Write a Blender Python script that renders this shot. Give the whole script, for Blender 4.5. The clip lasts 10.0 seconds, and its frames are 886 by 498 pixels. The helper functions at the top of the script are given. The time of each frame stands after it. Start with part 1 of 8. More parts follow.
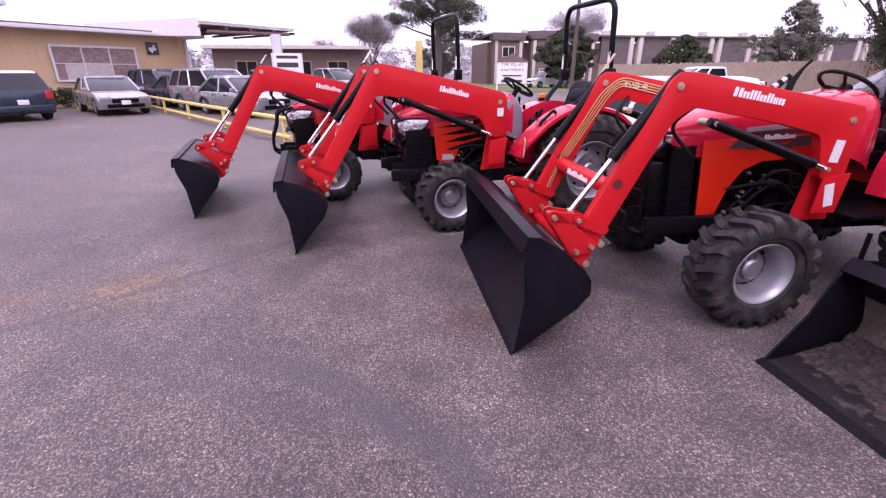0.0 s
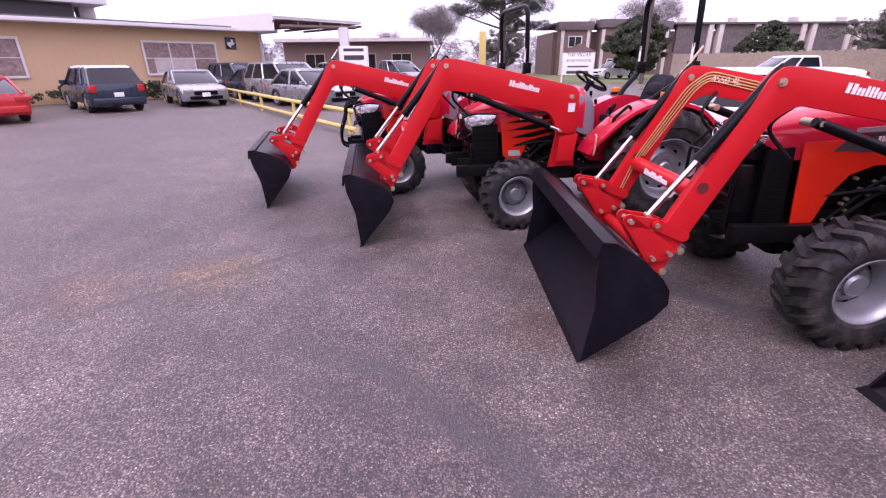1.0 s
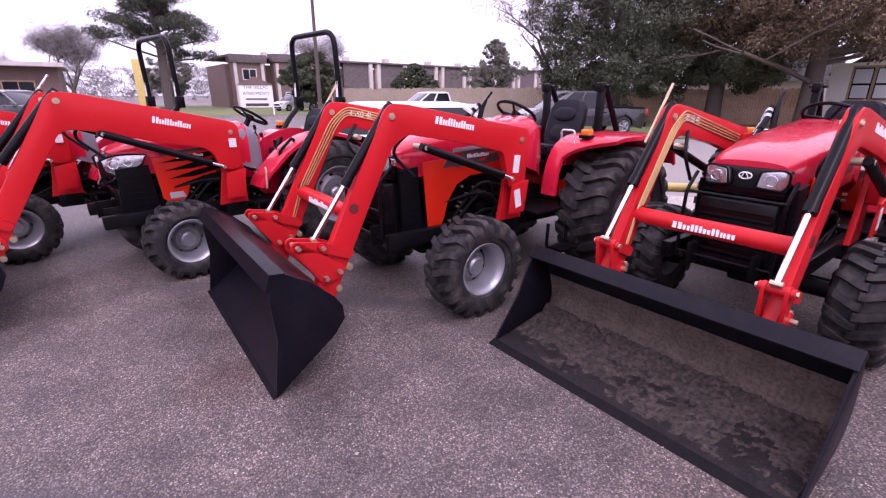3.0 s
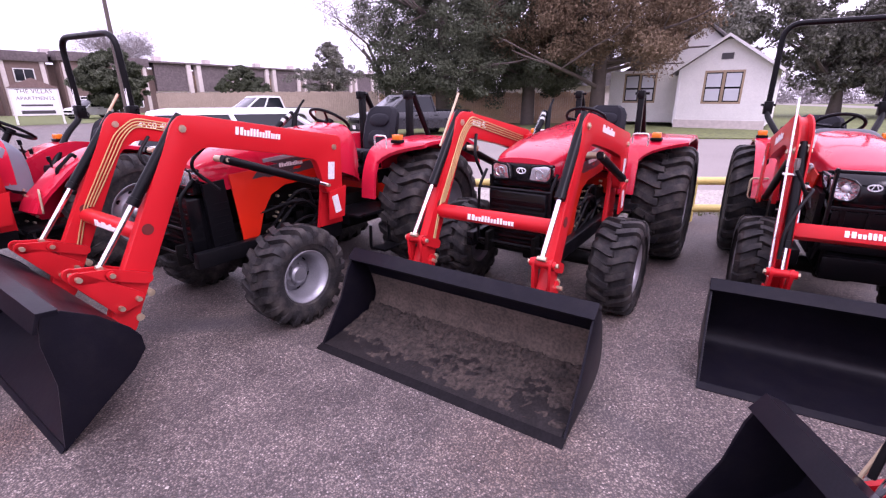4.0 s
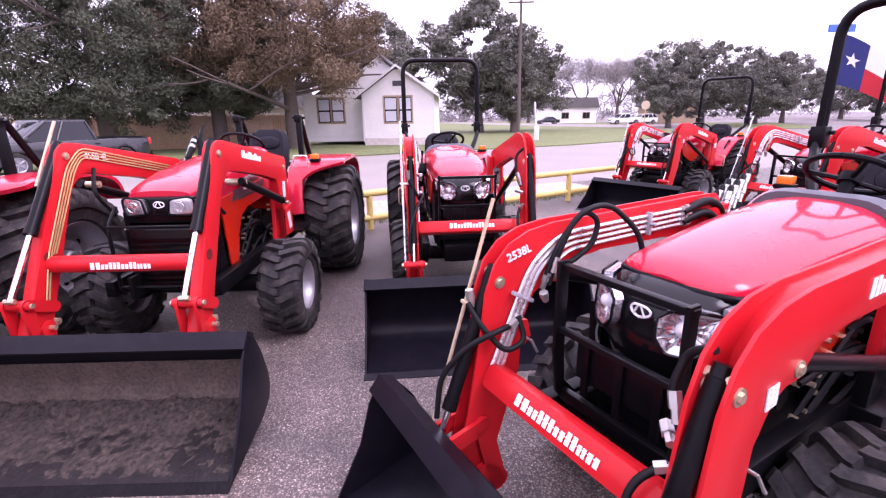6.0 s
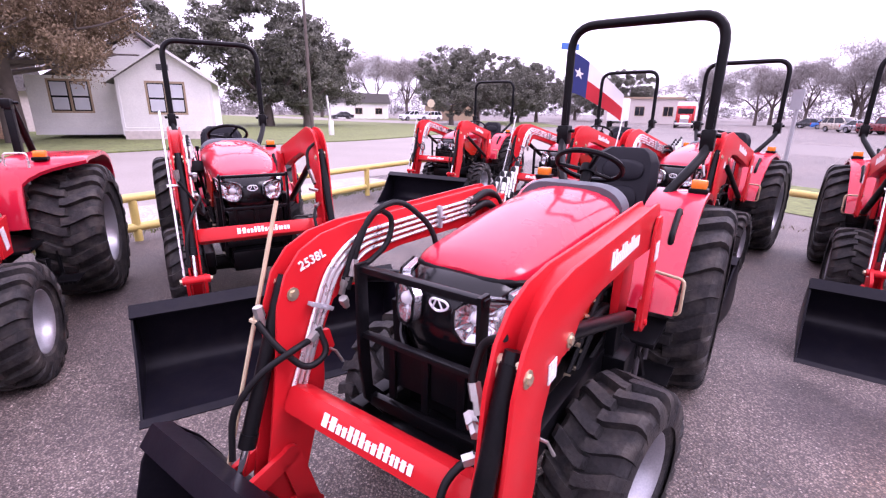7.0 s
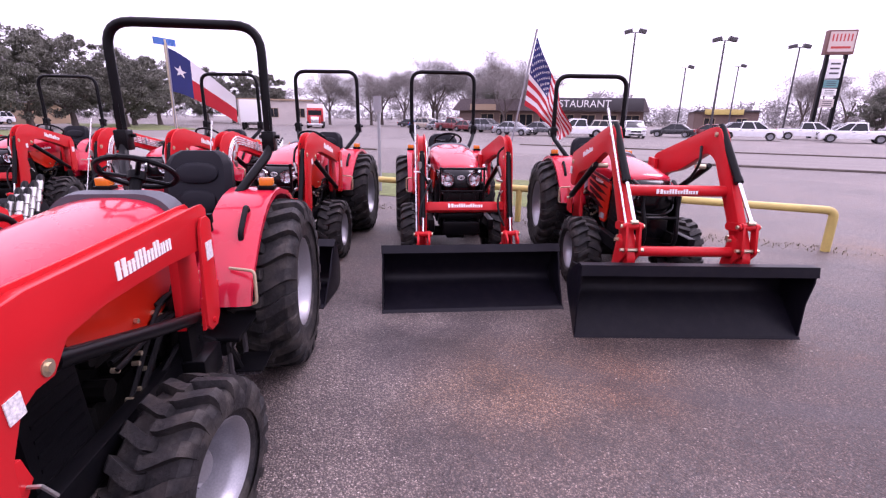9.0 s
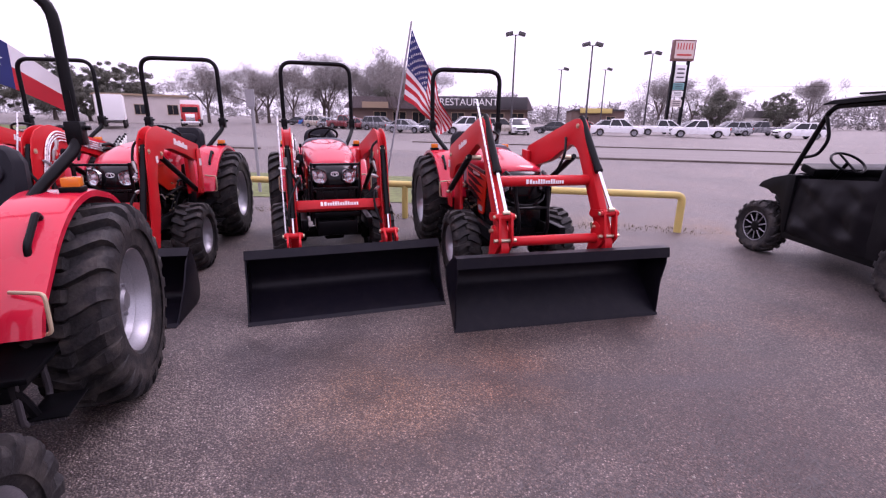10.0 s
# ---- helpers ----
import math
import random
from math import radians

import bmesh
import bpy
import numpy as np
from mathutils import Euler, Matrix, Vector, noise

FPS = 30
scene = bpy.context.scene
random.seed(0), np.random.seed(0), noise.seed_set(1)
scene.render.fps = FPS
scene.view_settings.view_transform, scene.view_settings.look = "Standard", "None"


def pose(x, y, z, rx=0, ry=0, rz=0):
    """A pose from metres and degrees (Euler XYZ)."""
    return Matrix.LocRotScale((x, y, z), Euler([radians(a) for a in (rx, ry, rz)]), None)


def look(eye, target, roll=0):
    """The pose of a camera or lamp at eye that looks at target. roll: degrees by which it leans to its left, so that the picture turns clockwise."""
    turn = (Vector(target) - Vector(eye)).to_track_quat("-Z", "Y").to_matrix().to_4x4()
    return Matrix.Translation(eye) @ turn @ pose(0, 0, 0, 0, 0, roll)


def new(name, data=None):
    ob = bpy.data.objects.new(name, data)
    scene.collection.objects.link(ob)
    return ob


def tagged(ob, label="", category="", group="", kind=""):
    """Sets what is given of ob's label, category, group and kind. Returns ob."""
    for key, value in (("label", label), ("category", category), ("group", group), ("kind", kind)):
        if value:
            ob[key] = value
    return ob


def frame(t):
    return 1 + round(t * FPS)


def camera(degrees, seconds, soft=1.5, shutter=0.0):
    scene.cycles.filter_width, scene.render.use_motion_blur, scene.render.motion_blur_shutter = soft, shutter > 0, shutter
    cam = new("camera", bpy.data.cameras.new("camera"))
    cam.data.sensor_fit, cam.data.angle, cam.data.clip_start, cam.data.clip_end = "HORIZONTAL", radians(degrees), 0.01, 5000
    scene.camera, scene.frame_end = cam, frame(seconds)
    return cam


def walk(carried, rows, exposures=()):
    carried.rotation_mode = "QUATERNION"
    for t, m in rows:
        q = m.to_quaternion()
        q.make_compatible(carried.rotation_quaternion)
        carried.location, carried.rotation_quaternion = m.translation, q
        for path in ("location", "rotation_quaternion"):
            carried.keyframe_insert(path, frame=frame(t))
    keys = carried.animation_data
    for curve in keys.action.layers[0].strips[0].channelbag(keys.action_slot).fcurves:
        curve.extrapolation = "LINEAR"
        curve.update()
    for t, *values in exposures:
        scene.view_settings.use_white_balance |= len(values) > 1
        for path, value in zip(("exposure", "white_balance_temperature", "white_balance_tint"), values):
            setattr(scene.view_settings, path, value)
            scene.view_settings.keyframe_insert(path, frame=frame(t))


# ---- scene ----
cam = camera(88.34, 10.0, 1.25)
PATH = [
    (0, (0.261, -0.387, 1.536), (0.469, 1.467, 0.814), -0.05),
    (0.5, (0.185, -0.317, 1.523), (0.176, 1.537, 0.774), -0.24),
    (1, (0.189, -0.336, 1.564), (0.158, 1.517, 0.812), -0.47),
    (1.5, (0.271, -0.389, 1.594), (0.461, 1.463, 0.864), -0.07),
    (2, (0.325, -0.415, 1.6), (0.855, 1.386, 0.912), 0.32),
    (2.5, (0.37, -0.428, 1.6), (1.203, 1.268, 0.943), 0.69),
    (2.7, (0.389, -0.418, 1.585), (1.332, 1.223, 0.938), 0.55),
    (3.8, (0.5366, -0.6754, 1.6225), (2.0006, 0.5326, 0.9925), -0.39),
    (4, (0.5328, -0.7332, 1.6302), (2.0738, 0.3768, 1.0043), -0.17),
    (4.5, (0.553, -0.871, 1.658), (2.249, -0.006, 1.043), -0.04),
    (5, (0.594, -1.014, 1.649), (2.416, -0.447, 1.05), 0.3),
    (5.2, (0.606, -1.049, 1.64), (2.467, -0.609, 1.053), 0.66),
    (6.3, (0.677, -1.232, 1.657), (2.591, -1.372, 1.093), -0.72),
    (6.5, (0.7, -1.239, 1.656), (2.591, -1.545, 1.081), 0.12),
    (7, (0.752, -1.26, 1.65), (2.51, -2.021, 1.075), 0.78),
    (7.5, (0.747, -1.292, 1.641), (2.283, -2.442, 1.078), 1.06),
    (8, (0.698, -1.361, 1.63), (2.0, -2.774, 1.075), 0.98),
    (8.5, (0.547, -1.433, 1.653), (1.605, -3.037, 1.098), 0.87),
    (9, (0.341, -1.517, 1.669), (1.15, -3.261, 1.118), 0.81),
    (9.5, (0.19, -1.631, 1.648), (0.746, -3.473, 1.102), 0.92),
    (10, (0.191, -1.771, 1.616), (0.597, -3.65, 1.064), 0.88),
]
walk(cam, [(t, look(e, g, r)) for t, e, g, r in PATH], [(0.0, 0.98, 6000, 45), (2.5, 0.97, 5980, 45), (4.5, 1.35, 5900, 46), (6.5, 1.56, 5940, 46), (8.0, 1.28, 5960, 45), (9.0, 1.08, 6000, 44), (10.0, 0.79, 6040, 44)])

# ---------------------------------------------------------------- world and light
world = bpy.data.worlds.new("overcast_sky")
scene.world = world
world.use_nodes = True
wn, wl = world.node_tree.nodes, world.node_tree.links
sky = wn.new("ShaderNodeTexSky")
sky.sky_type, sky.sun_disc = "NISHITA", False
sky.sun_elevation, sky.sun_rotation = radians(48), radians(200)
sky.air_density, sky.dust_density = 1.0, 5.0
cloud = wn.new("ShaderNodeMixRGB")
cloud.inputs[0].default_value = 0.93
cloud.inputs[2].default_value = (8.6, 8.45, 8.8, 1)
wl.new(sky.outputs[0], cloud.inputs[1])
# an overcast sky is brightest overhead
coord, up, lift_ = wn.new("ShaderNodeTexCoord"), wn.new("ShaderNodeSeparateXYZ"), wn.new("ShaderNodeMapRange")
wl.new(coord.outputs["Generated"], up.inputs[0])
wl.new(up.outputs[2], lift_.inputs[0])
lift_.inputs[3].default_value, lift_.inputs[4].default_value = 0.82, 1.45
dome = wn.new("ShaderNodeVectorMath")
dome.operation = "MULTIPLY"
wl.new(cloud.outputs[0], dome.inputs[0])
wl.new(lift_.outputs[0], dome.inputs[1])
wl.new(dome.outputs[0], wn["Background"].inputs[0])
wn["Background"].inputs[1].default_value = 0.094
sun = new("sun", bpy.data.lights.new("sun", "SUN"))
sun.data.energy, sun.data.angle, sun.data.color = 0.7, radians(25), (1.0, 0.97, 0.93)
sun.matrix_world = look((-20, -40, 55), (0, 0, 0))


# ---------------------------------------------------------------- materials
def mat(name, col, rough=0.5, metal=0.0, var=0.12, scale=6.0, bump=0.0, bscale=80.0, coat=0.0, spec=0.5, fine=0.0, fscale=120.0, dust=0.0, stretch=None):
    m = bpy.data.materials.new(name)
    m.use_nodes = True
    n, l = m.node_tree.nodes, m.node_tree.links
    b = n["Principled BSDF"]
    b.inputs["Roughness"].default_value, b.inputs["Metallic"].default_value = rough, metal
    b.inputs["Coat Weight"].default_value, b.inputs["Specular IOR Level"].default_value = coat, spec
    b.inputs["Coat Roughness"].default_value = 0.08
    tc = n.new("ShaderNodeTexCoord")
    a = n.new("ShaderNodeTexNoise")
    a.inputs["Scale"].default_value, a.inputs["Detail"].default_value = scale, 5
    if stretch:
        mp = n.new("ShaderNodeMapping")
        mp.inputs["Scale"].default_value = stretch
        l.new(tc.outputs["Object"], mp.inputs["Vector"])
        l.new(mp.outputs[0], a.inputs["Vector"])
    else:
        l.new(tc.outputs["Object"], a.inputs["Vector"])
    mix = n.new("ShaderNodeMixRGB")
    mix.inputs[1].default_value = (*[c * (1 - var) for c in col], 1)
    mix.inputs[2].default_value = (*[min(1, c * (1 + var)) for c in col], 1)
    l.new(a.outputs["Fac"], mix.inputs[0])
    out = mix.outputs[0]
    if fine:
        f = n.new("ShaderNodeTexNoise")
        f.inputs["Scale"].default_value, f.inputs["Detail"].default_value = fscale, 3
        l.new(tc.outputs["Object"], f.inputs["Vector"])
        r = n.new("ShaderNodeMapRange")
        r.inputs[1].default_value, r.inputs[2].default_value = 0.3, 0.7
        r.inputs[3].default_value, r.inputs[4].default_value = 1 - fine, 1 + fine
        l.new(f.outputs["Fac"], r.inputs[0])
        mu = n.new("ShaderNodeVectorMath")
        mu.operation = "MULTIPLY"
        l.new(out, mu.inputs[0])
        l.new(r.outputs[0], mu.inputs[1])
        out = mu.outputs[0]
    if dust:
        d = n.new("ShaderNodeTexNoise")
        d.inputs["Scale"].default_value, d.inputs["Detail"].default_value = 11, 7
        l.new(tc.outputs["Object"], d.inputs["Vector"])
        r = n.new("ShaderNodeMapRange")
        r.inputs[1].default_value, r.inputs[2].default_value, r.inputs[4].default_value = 0.45, 0.75, dust
        l.new(d.outputs["Fac"], r.inputs[0])
        dm = n.new("ShaderNodeMixRGB")
        dm.inputs[2].default_value = (0.2, 0.17, 0.14, 1)
        l.new(r.outputs[0], dm.inputs[0])
        l.new(out, dm.inputs[1])
        out = dm.outputs[0]
    l.new(out, b.inputs["Base Color"])
    rr = n.new("ShaderNodeMapRange")
    rr.inputs[3].default_value, rr.inputs[4].default_value = max(0.02, rough - 0.07), min(1, rough + 0.07)
    l.new(a.outputs["Fac"], rr.inputs[0])
    l.new(rr.outputs[0], b.inputs["Roughness"])
    if bump:
        t = n.new("ShaderNodeTexNoise")
        t.inputs["Scale"].default_value, t.inputs["Detail"].default_value = bscale, 4
        l.new(tc.outputs["Object"], t.inputs["Vector"])
        u = n.new("ShaderNodeBump")
        u.inputs["Strength"].default_value, u.inputs["Distance"].default_value = bump, 0.01
        l.new(t.outputs["Fac"], u.inputs["Height"])
        l.new(u.outputs[0], b.inputs["Normal"])
    return m


# same paint twice: RED carries the sky's pink reflection, PANELRED the orange without it
RED = mat("red_paint_sky_pink", (0.53, 0.014, 0.036), 0.28, 0, 0.06, 3, coat=0.7, spec=0.15)
RED.node_tree.nodes["Principled BSDF"].inputs["Coat Roughness"].default_value = 0.035
PANELRED = mat("red_paint_upright_orange", (0.60, 0.022, 0.004), 0.34, 0, 0.08, 4, coat=0.3, spec=0.3)
ORANGE = mat("loader_red_paint", (0.52, 0.0150, 0.0165), 0.34, 0, 0.08, 4, coat=0.12, spec=0.16, bump=0.02, bscale=90)
BLACK = mat("black_paint", (0.004, 0.004, 0.005), 0.30, 0, 0.3, 6, fine=0.25, dust=0.010, spec=0.13)
BUCKET = mat("bucket_black_steel", (0.0055, 0.005, 0.0085), 0.36, 0.0, 0.35, 5, bump=0.06, bscale=25, fine=0.2, dust=0.02, spec=0.13)
FILM = mat("grey_dust_film", (0.016, 0.0135, 0.0135), 0.45, 0, 0.6, 9, bump=0.15, bscale=60, fine=0.4, fscale=70, spec=0.2)
DUST = mat("brown_dust_film", (0.080, 0.060, 0.047), 0.9, 0, 0.6, 7, bump=0.3, bscale=40, fine=0.35, fscale=50)
DIRT = mat("dried_mud", (0.032, 0.023, 0.018), 0.92, 0, 0.95, 9, bump=0.9, bscale=30, fine=0.75, fscale=40)
RUST = mat("rusty_worn_steel", (0.007, 0.006, 0.007), 0.6, 0.0, 0.6, 10, bump=0.2, bscale=40, fine=0.4, fscale=60, spec=0.1)
RUBBER = mat("tyre_rubber", (0.019, 0.018, 0.019), 0.62, 0, 0.4, 8, bump=0.3, bscale=70, fine=0.4, fscale=60, dust=0.24, spec=0.25)
SILVER = mat("silver_wheel_paint", (0.30, 0.30, 0.32), 0.36, 0.6, 0.1, 5, bump=0.03, fine=0.1)
CHROME = mat("chrome_rod", (0.78, 0.78, 0.8), 0.12, 1.0, 0.05, 5)
ZINC = mat("zinc_plated_steel", (0.55, 0.47, 0.33), 0.38, 0.8, 0.25, 20)
STEELTUBE = mat("plated_tube", (0.72, 0.72, 0.72), 0.28, 0.7, 0.12, 20)
FITTING = mat("bright_zinc_fitting", (0.42, 0.42, 0.40), 0.3, 0.75, 0.25, 25)
GOLDTUBE = mat("yellow_zinc_tube", (0.62, 0.45, 0.2), 0.35, 0.65, 0.15, 20)
RODPAINT = mat("tan_indicator_rod", (0.5, 0.40, 0.26), 0.5, 0.2, 0.15, 15)
HOSE = mat("hydraulic_hose_rubber", (0.006, 0.006, 0.007), 0.5, 0, 0.2, 10, spec=0.18)
VINYL = mat("seat_vinyl", (0.010, 0.010, 0.014), 0.5, 0, 0.2, 6, bump=0.12, bscale=160, spec=0.13)
COWLGREY = mat("dark_grey_cowl_plastic", (0.07, 0.075, 0.09), 0.5, 0, 0.15, 8, bump=0.05, bscale=150)
GREYPLASTIC = mat("grey_plastic", (0.16, 0.17, 0.2), 0.55, 0, 0.12, 8, bump=0.05, bscale=150)
BLACKPLASTIC = mat("black_plastic", (0.004, 0.004, 0.005), 0.36, 0, 0.2, 8, bump=0.06, bscale=120, spec=0.10)
GLOSSBLACK = mat("gloss_black_plastic", (0.004, 0.004, 0.005), 0.16, 0, 0.2, 8, spec=0.28)
WHITE = mat("white_decal", (0.8, 0.79, 0.78), 0.5, 0, 0.05, 12)
LABEL = mat("printed_label", (0.66, 0.65, 0.65), 0.5, 0, 0.25, 60, fine=0.3, fscale=140)
DECALGREY = mat("grey_print", (0.3, 0.3, 0.32), 0.6, 0, 0.1, 12)
AMBER = mat("amber_lens", (0.75, 0.2, 0.015), 0.2, 0, 0.1, 12, coat=0.5)
REDLENS = mat("red_lens", (0.45, 0.02, 0.02), 0.2, 0, 0.1, 12, coat=0.5)
LAMP = mat("headlamp_reflector", (0.52, 0.52, 0.55), 0.16, 0.75, 0.3, 30, coat=1.0)
# darker than real iron: the engine bay's deep shade is in this base colour
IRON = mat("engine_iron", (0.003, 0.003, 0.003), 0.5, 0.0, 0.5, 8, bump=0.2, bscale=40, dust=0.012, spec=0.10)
YELLOW = mat("yellow_rail_paint", (0.60, 0.47, 0.14), 0.5, 0, 0.18, 4, bump=0.1, bscale=60, fine=0.12, dust=0.12)
STRIPE = mat("dark_hood_stripe", (0.05, 0.045, 0.05), 0.35, 0, 0.1, 6)
BULB = mat("pale_bulb_glass", (0.76, 0.76, 0.79), 0.15, 0, 0.04, 12, coat=0.6)
FABRIC = mat("black_slack_fabric", (0.0055, 0.005, 0.0065), 0.46, 0, 0.3, 6, bump=0.15, bscale=120, spec=0.13)
CLEAR = bpy.data.materials.new("clear_plastic")
CLEAR.use_nodes = True
CLEAR.node_tree.nodes["Principled BSDF"].inputs["Transmission Weight"].default_value = 1.0
CLEAR.node_tree.nodes["Principled BSDF"].inputs["Roughness"].default_value = 0.03
CLEAR.node_tree.nodes["Principled BSDF"].inputs["IOR"].default_value = 1.2
WINDOW = mat("dark_window_glass", (0.012, 0.014, 0.018), 0.06, 0, 0.3, 1.5, spec=0.4)
TRUNK = mat("bark", (0.10, 0.08, 0.07), 0.9, 0, 0.3, 6, bump=0.5, bscale=30)
CEDAR = mat("cedar_foliage", (0.086, 0.098, 0.066), 0.85, 0, 0.6, 1.0, fine=0.5, fscale=9, spec=0.15)
BRONZE = mat("browning_cedar_foliage", (0.165, 0.120, 0.078), 0.85, 0, 0.5, 1.0, fine=0.5, fscale=9, spec=0.15)
OAK = mat("live_oak_foliage", (0.150, 0.150, 0.125), 0.9, 0, 0.45, 1.0, fine=0.5, fscale=8, spec=0.15)
PINE = mat("pine_needles", (0.075, 0.085, 0.062), 0.85, 0, 0.5, 1.0, fine=0.4, fscale=6, spec=0.15)
# lightened grey: some distance haze is put into the twig colour
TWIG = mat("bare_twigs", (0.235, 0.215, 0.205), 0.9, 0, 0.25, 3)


def asphalt():
    m = bpy.data.materials.new("worn_asphalt")
    m.use_nodes = True
    n, l = m.node_tree.nodes, m.node_tree.links
    b = n["Principled BSDF"]
    b.inputs["Specular IOR Level"].default_value = 0.6
    tc = n.new("ShaderNodeTexCoord")

    def noise_node(scale, detail, rough=0.55):
        t = n.new("ShaderNodeTexNoise")
        t.inputs["Scale"].default_value, t.inputs["Detail"].default_value, t.inputs["Roughness"].default_value = scale, detail, rough
        l.new(tc.outputs["Object"], t.inputs["Vector"])
        return t

    def ramp(src, a, bb, lo, hi):
        r = n.new("ShaderNodeMapRange")
        for i, v in zip((1, 2, 3, 4), (a, bb, lo, hi)):
            r.inputs[i].default_value = v
        l.new(src, r.inputs[0])
        return r.outputs[0]

    def mixed(fac, c1, c2, mode="MIX"):
        x = n.new("ShaderNodeMixRGB")
        x.blend_type = mode
        for i, v in ((0, fac), (1, c1), (2, c2)):
            if isinstance(v, (tuple, float)):
                x.inputs[i].default_value = v
            else:
                l.new(v, x.inputs[i])
        return x.outputs[0]

    # aggregate stones in dark binder
    v = n.new("ShaderNodeTexVoronoi")
    v.inputs["Scale"].default_value = 105
    l.new(tc.outputs["Object"], v.inputs["Vector"])
    sep = n.new("ShaderNodeSeparateColor")
    l.new(v.outputs["Color"], sep.inputs[0])
    stone = mixed(ramp(sep.outputs[0], 0.1, 0.95, 0.0, 1.0), (0.075, 0.066, 0.062, 1), (0.31, 0.282, 0.257, 1))
    pale = mixed(ramp(sep.outputs[1], 0.955, 0.965, 0.0, 1.0), stone, (0.50, 0.475, 0.45, 1))
    edge = mixed(ramp(v.outputs["Distance"], 0.32, 0.62, 0.0, 0.8), pale, (0.045, 0.040, 0.042, 1))
    big = noise_node(0.35, 6)
    tone = mixed(ramp(big.outputs["Fac"], 0.3, 0.7, 0.0, 1.0), (0.76, 0.70, 0.705, 1), (1.32, 1.22, 1.155, 1))
    col = mixed(1.0, edge, tone, "MULTIPLY")
    mid = noise_node(2.2, 8, 0.65)
    tone2 = mixed(ramp(mid.outputs["Fac"], 0.35, 0.68, 0.0, 1.0), (0.58, 0.555, 0.555, 1), (1.22, 1.19, 1.165, 1))
    col = mixed(1.0, col, tone2, "MULTIPLY")
    grain = noise_node(34, 5, 0.8)
    tone3 = mixed(ramp(grain.outputs["Fac"], 0.3, 0.7, 0.0, 1.0), (0.68, 0.67, 0.665, 1), (1.34, 1.33, 1.31, 1))
    col = mixed(1.0, col, tone3, "MULTIPLY")
    # cracks
    cv = n.new("ShaderNodeTexVoronoi")
    cv.feature = "DISTANCE_TO_EDGE"
    cv.inputs["Scale"].default_value = 0.22
    warp = n.new("ShaderNodeVectorMath")
    warp.operation = "ADD"
    wnz = noise_node(1.3, 6)
    l.new(tc.outputs["Object"], warp.inputs[0])
    l.new(wnz.outputs["Color"], warp.inputs[1])
    l.new(warp.outputs[0], cv.inputs["Vector"])
    crack = ramp(cv.outputs["Distance"], 0.0, 0.006, 0.55, 0.0)
    crackmask = n.new("ShaderNodeMath")
    crackmask.operation = "MULTIPLY"
    l.new(crack, crackmask.inputs[0])
    l.new(ramp(noise_node(0.5, 3).outputs["Fac"], 0.45, 0.6, 0.0, 1.0), crackmask.inputs[1])
    col = mixed(crackmask.outputs[0], col, (0.045, 0.04, 0.04, 1))
    # stains and plain darker patches: place, radius, colour, strength
    for (sx, sy), rad, c, k in STAINS_AND_TINTS:
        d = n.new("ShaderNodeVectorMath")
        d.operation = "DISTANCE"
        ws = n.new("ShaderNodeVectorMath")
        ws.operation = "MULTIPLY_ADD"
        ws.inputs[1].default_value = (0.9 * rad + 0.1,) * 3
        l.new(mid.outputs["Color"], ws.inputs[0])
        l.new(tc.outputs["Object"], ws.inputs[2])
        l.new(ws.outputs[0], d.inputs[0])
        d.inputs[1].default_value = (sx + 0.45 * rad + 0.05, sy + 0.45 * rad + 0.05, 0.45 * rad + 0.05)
        patch_mix = n.new("ShaderNodeMath")
        patch_mix.operation = "MULTIPLY"
        l.new(ramp(d.outputs["Value"], rad * 0.25, rad, k, 0.0), patch_mix.inputs[0])
        l.new(ramp(sep.outputs[2], 0.0, 0.9, 1.2, 0.6), patch_mix.inputs[1])
        # a patch tints the stones and leaves their grain
        col = mixed(patch_mix.outputs[0], col, (*[min(1.5, q / 0.135) for q in c[:3]], 1), "MULTIPLY")
    # curved tyre marks: rings
    for (sx, sy), rad, wid, k, mid_, reach in TYREMARKS:
        d = n.new("ShaderNodeVectorMath")
        d.operation = "DISTANCE"
        l.new(tc.outputs["Object"], d.inputs[0])
        d.inputs[1].default_value = (sx, sy, 0)
        s = n.new("ShaderNodeMath")
        s.operation = "SUBTRACT"
        s.inputs[1].default_value = rad
        l.new(d.outputs["Value"], s.inputs[0])
        ab = n.new("ShaderNodeMath")
        ab.operation = "ABSOLUTE"
        l.new(s.outputs[0], ab.inputs[0])
        mk = n.new("ShaderNodeMath")
        mk.operation = "MULTIPLY"
        l.new(ramp(ab.outputs[0], wid * 0.4, wid, k, 0.0), mk.inputs[0])
        df = n.new("ShaderNodeVectorMath")
        df.operation = "DISTANCE"
        l.new(tc.outputs["Object"], df.inputs[0])
        df.inputs[1].default_value = (mid_[0], mid_[1], 0)
        fade = n.new("ShaderNodeMath")
        fade.operation = "MULTIPLY"
        l.new(ramp(df.outputs["Value"], reach * 0.5, reach, 1.0, 0.0), fade.inputs[0])
        l.new(ramp(mid.outputs["Fac"], 0.35, 0.6, 0.2, 1.0), fade.inputs[1])
        l.new(fade.outputs[0], mk.inputs[1])
        col = mixed(mk.outputs[0], col, (0.05, 0.046, 0.05, 1))
    l.new(col, b.inputs["Base Color"])
    l.new(ramp(mid.outputs["Fac"], 0.3, 0.7, 0.46, 0.68), b.inputs["Roughness"])
    bp = n.new("ShaderNodeBump")
    bp.inputs["Strength"].default_value, bp.inputs["Distance"].default_value = 0.9, 0.006
    l.new(ramp(v.outputs["Distance"], 0.0, 0.7, 1.0, 0.0), bp.inputs["Height"])
    l.new(bp.outputs[0], b.inputs["Normal"])
    return m


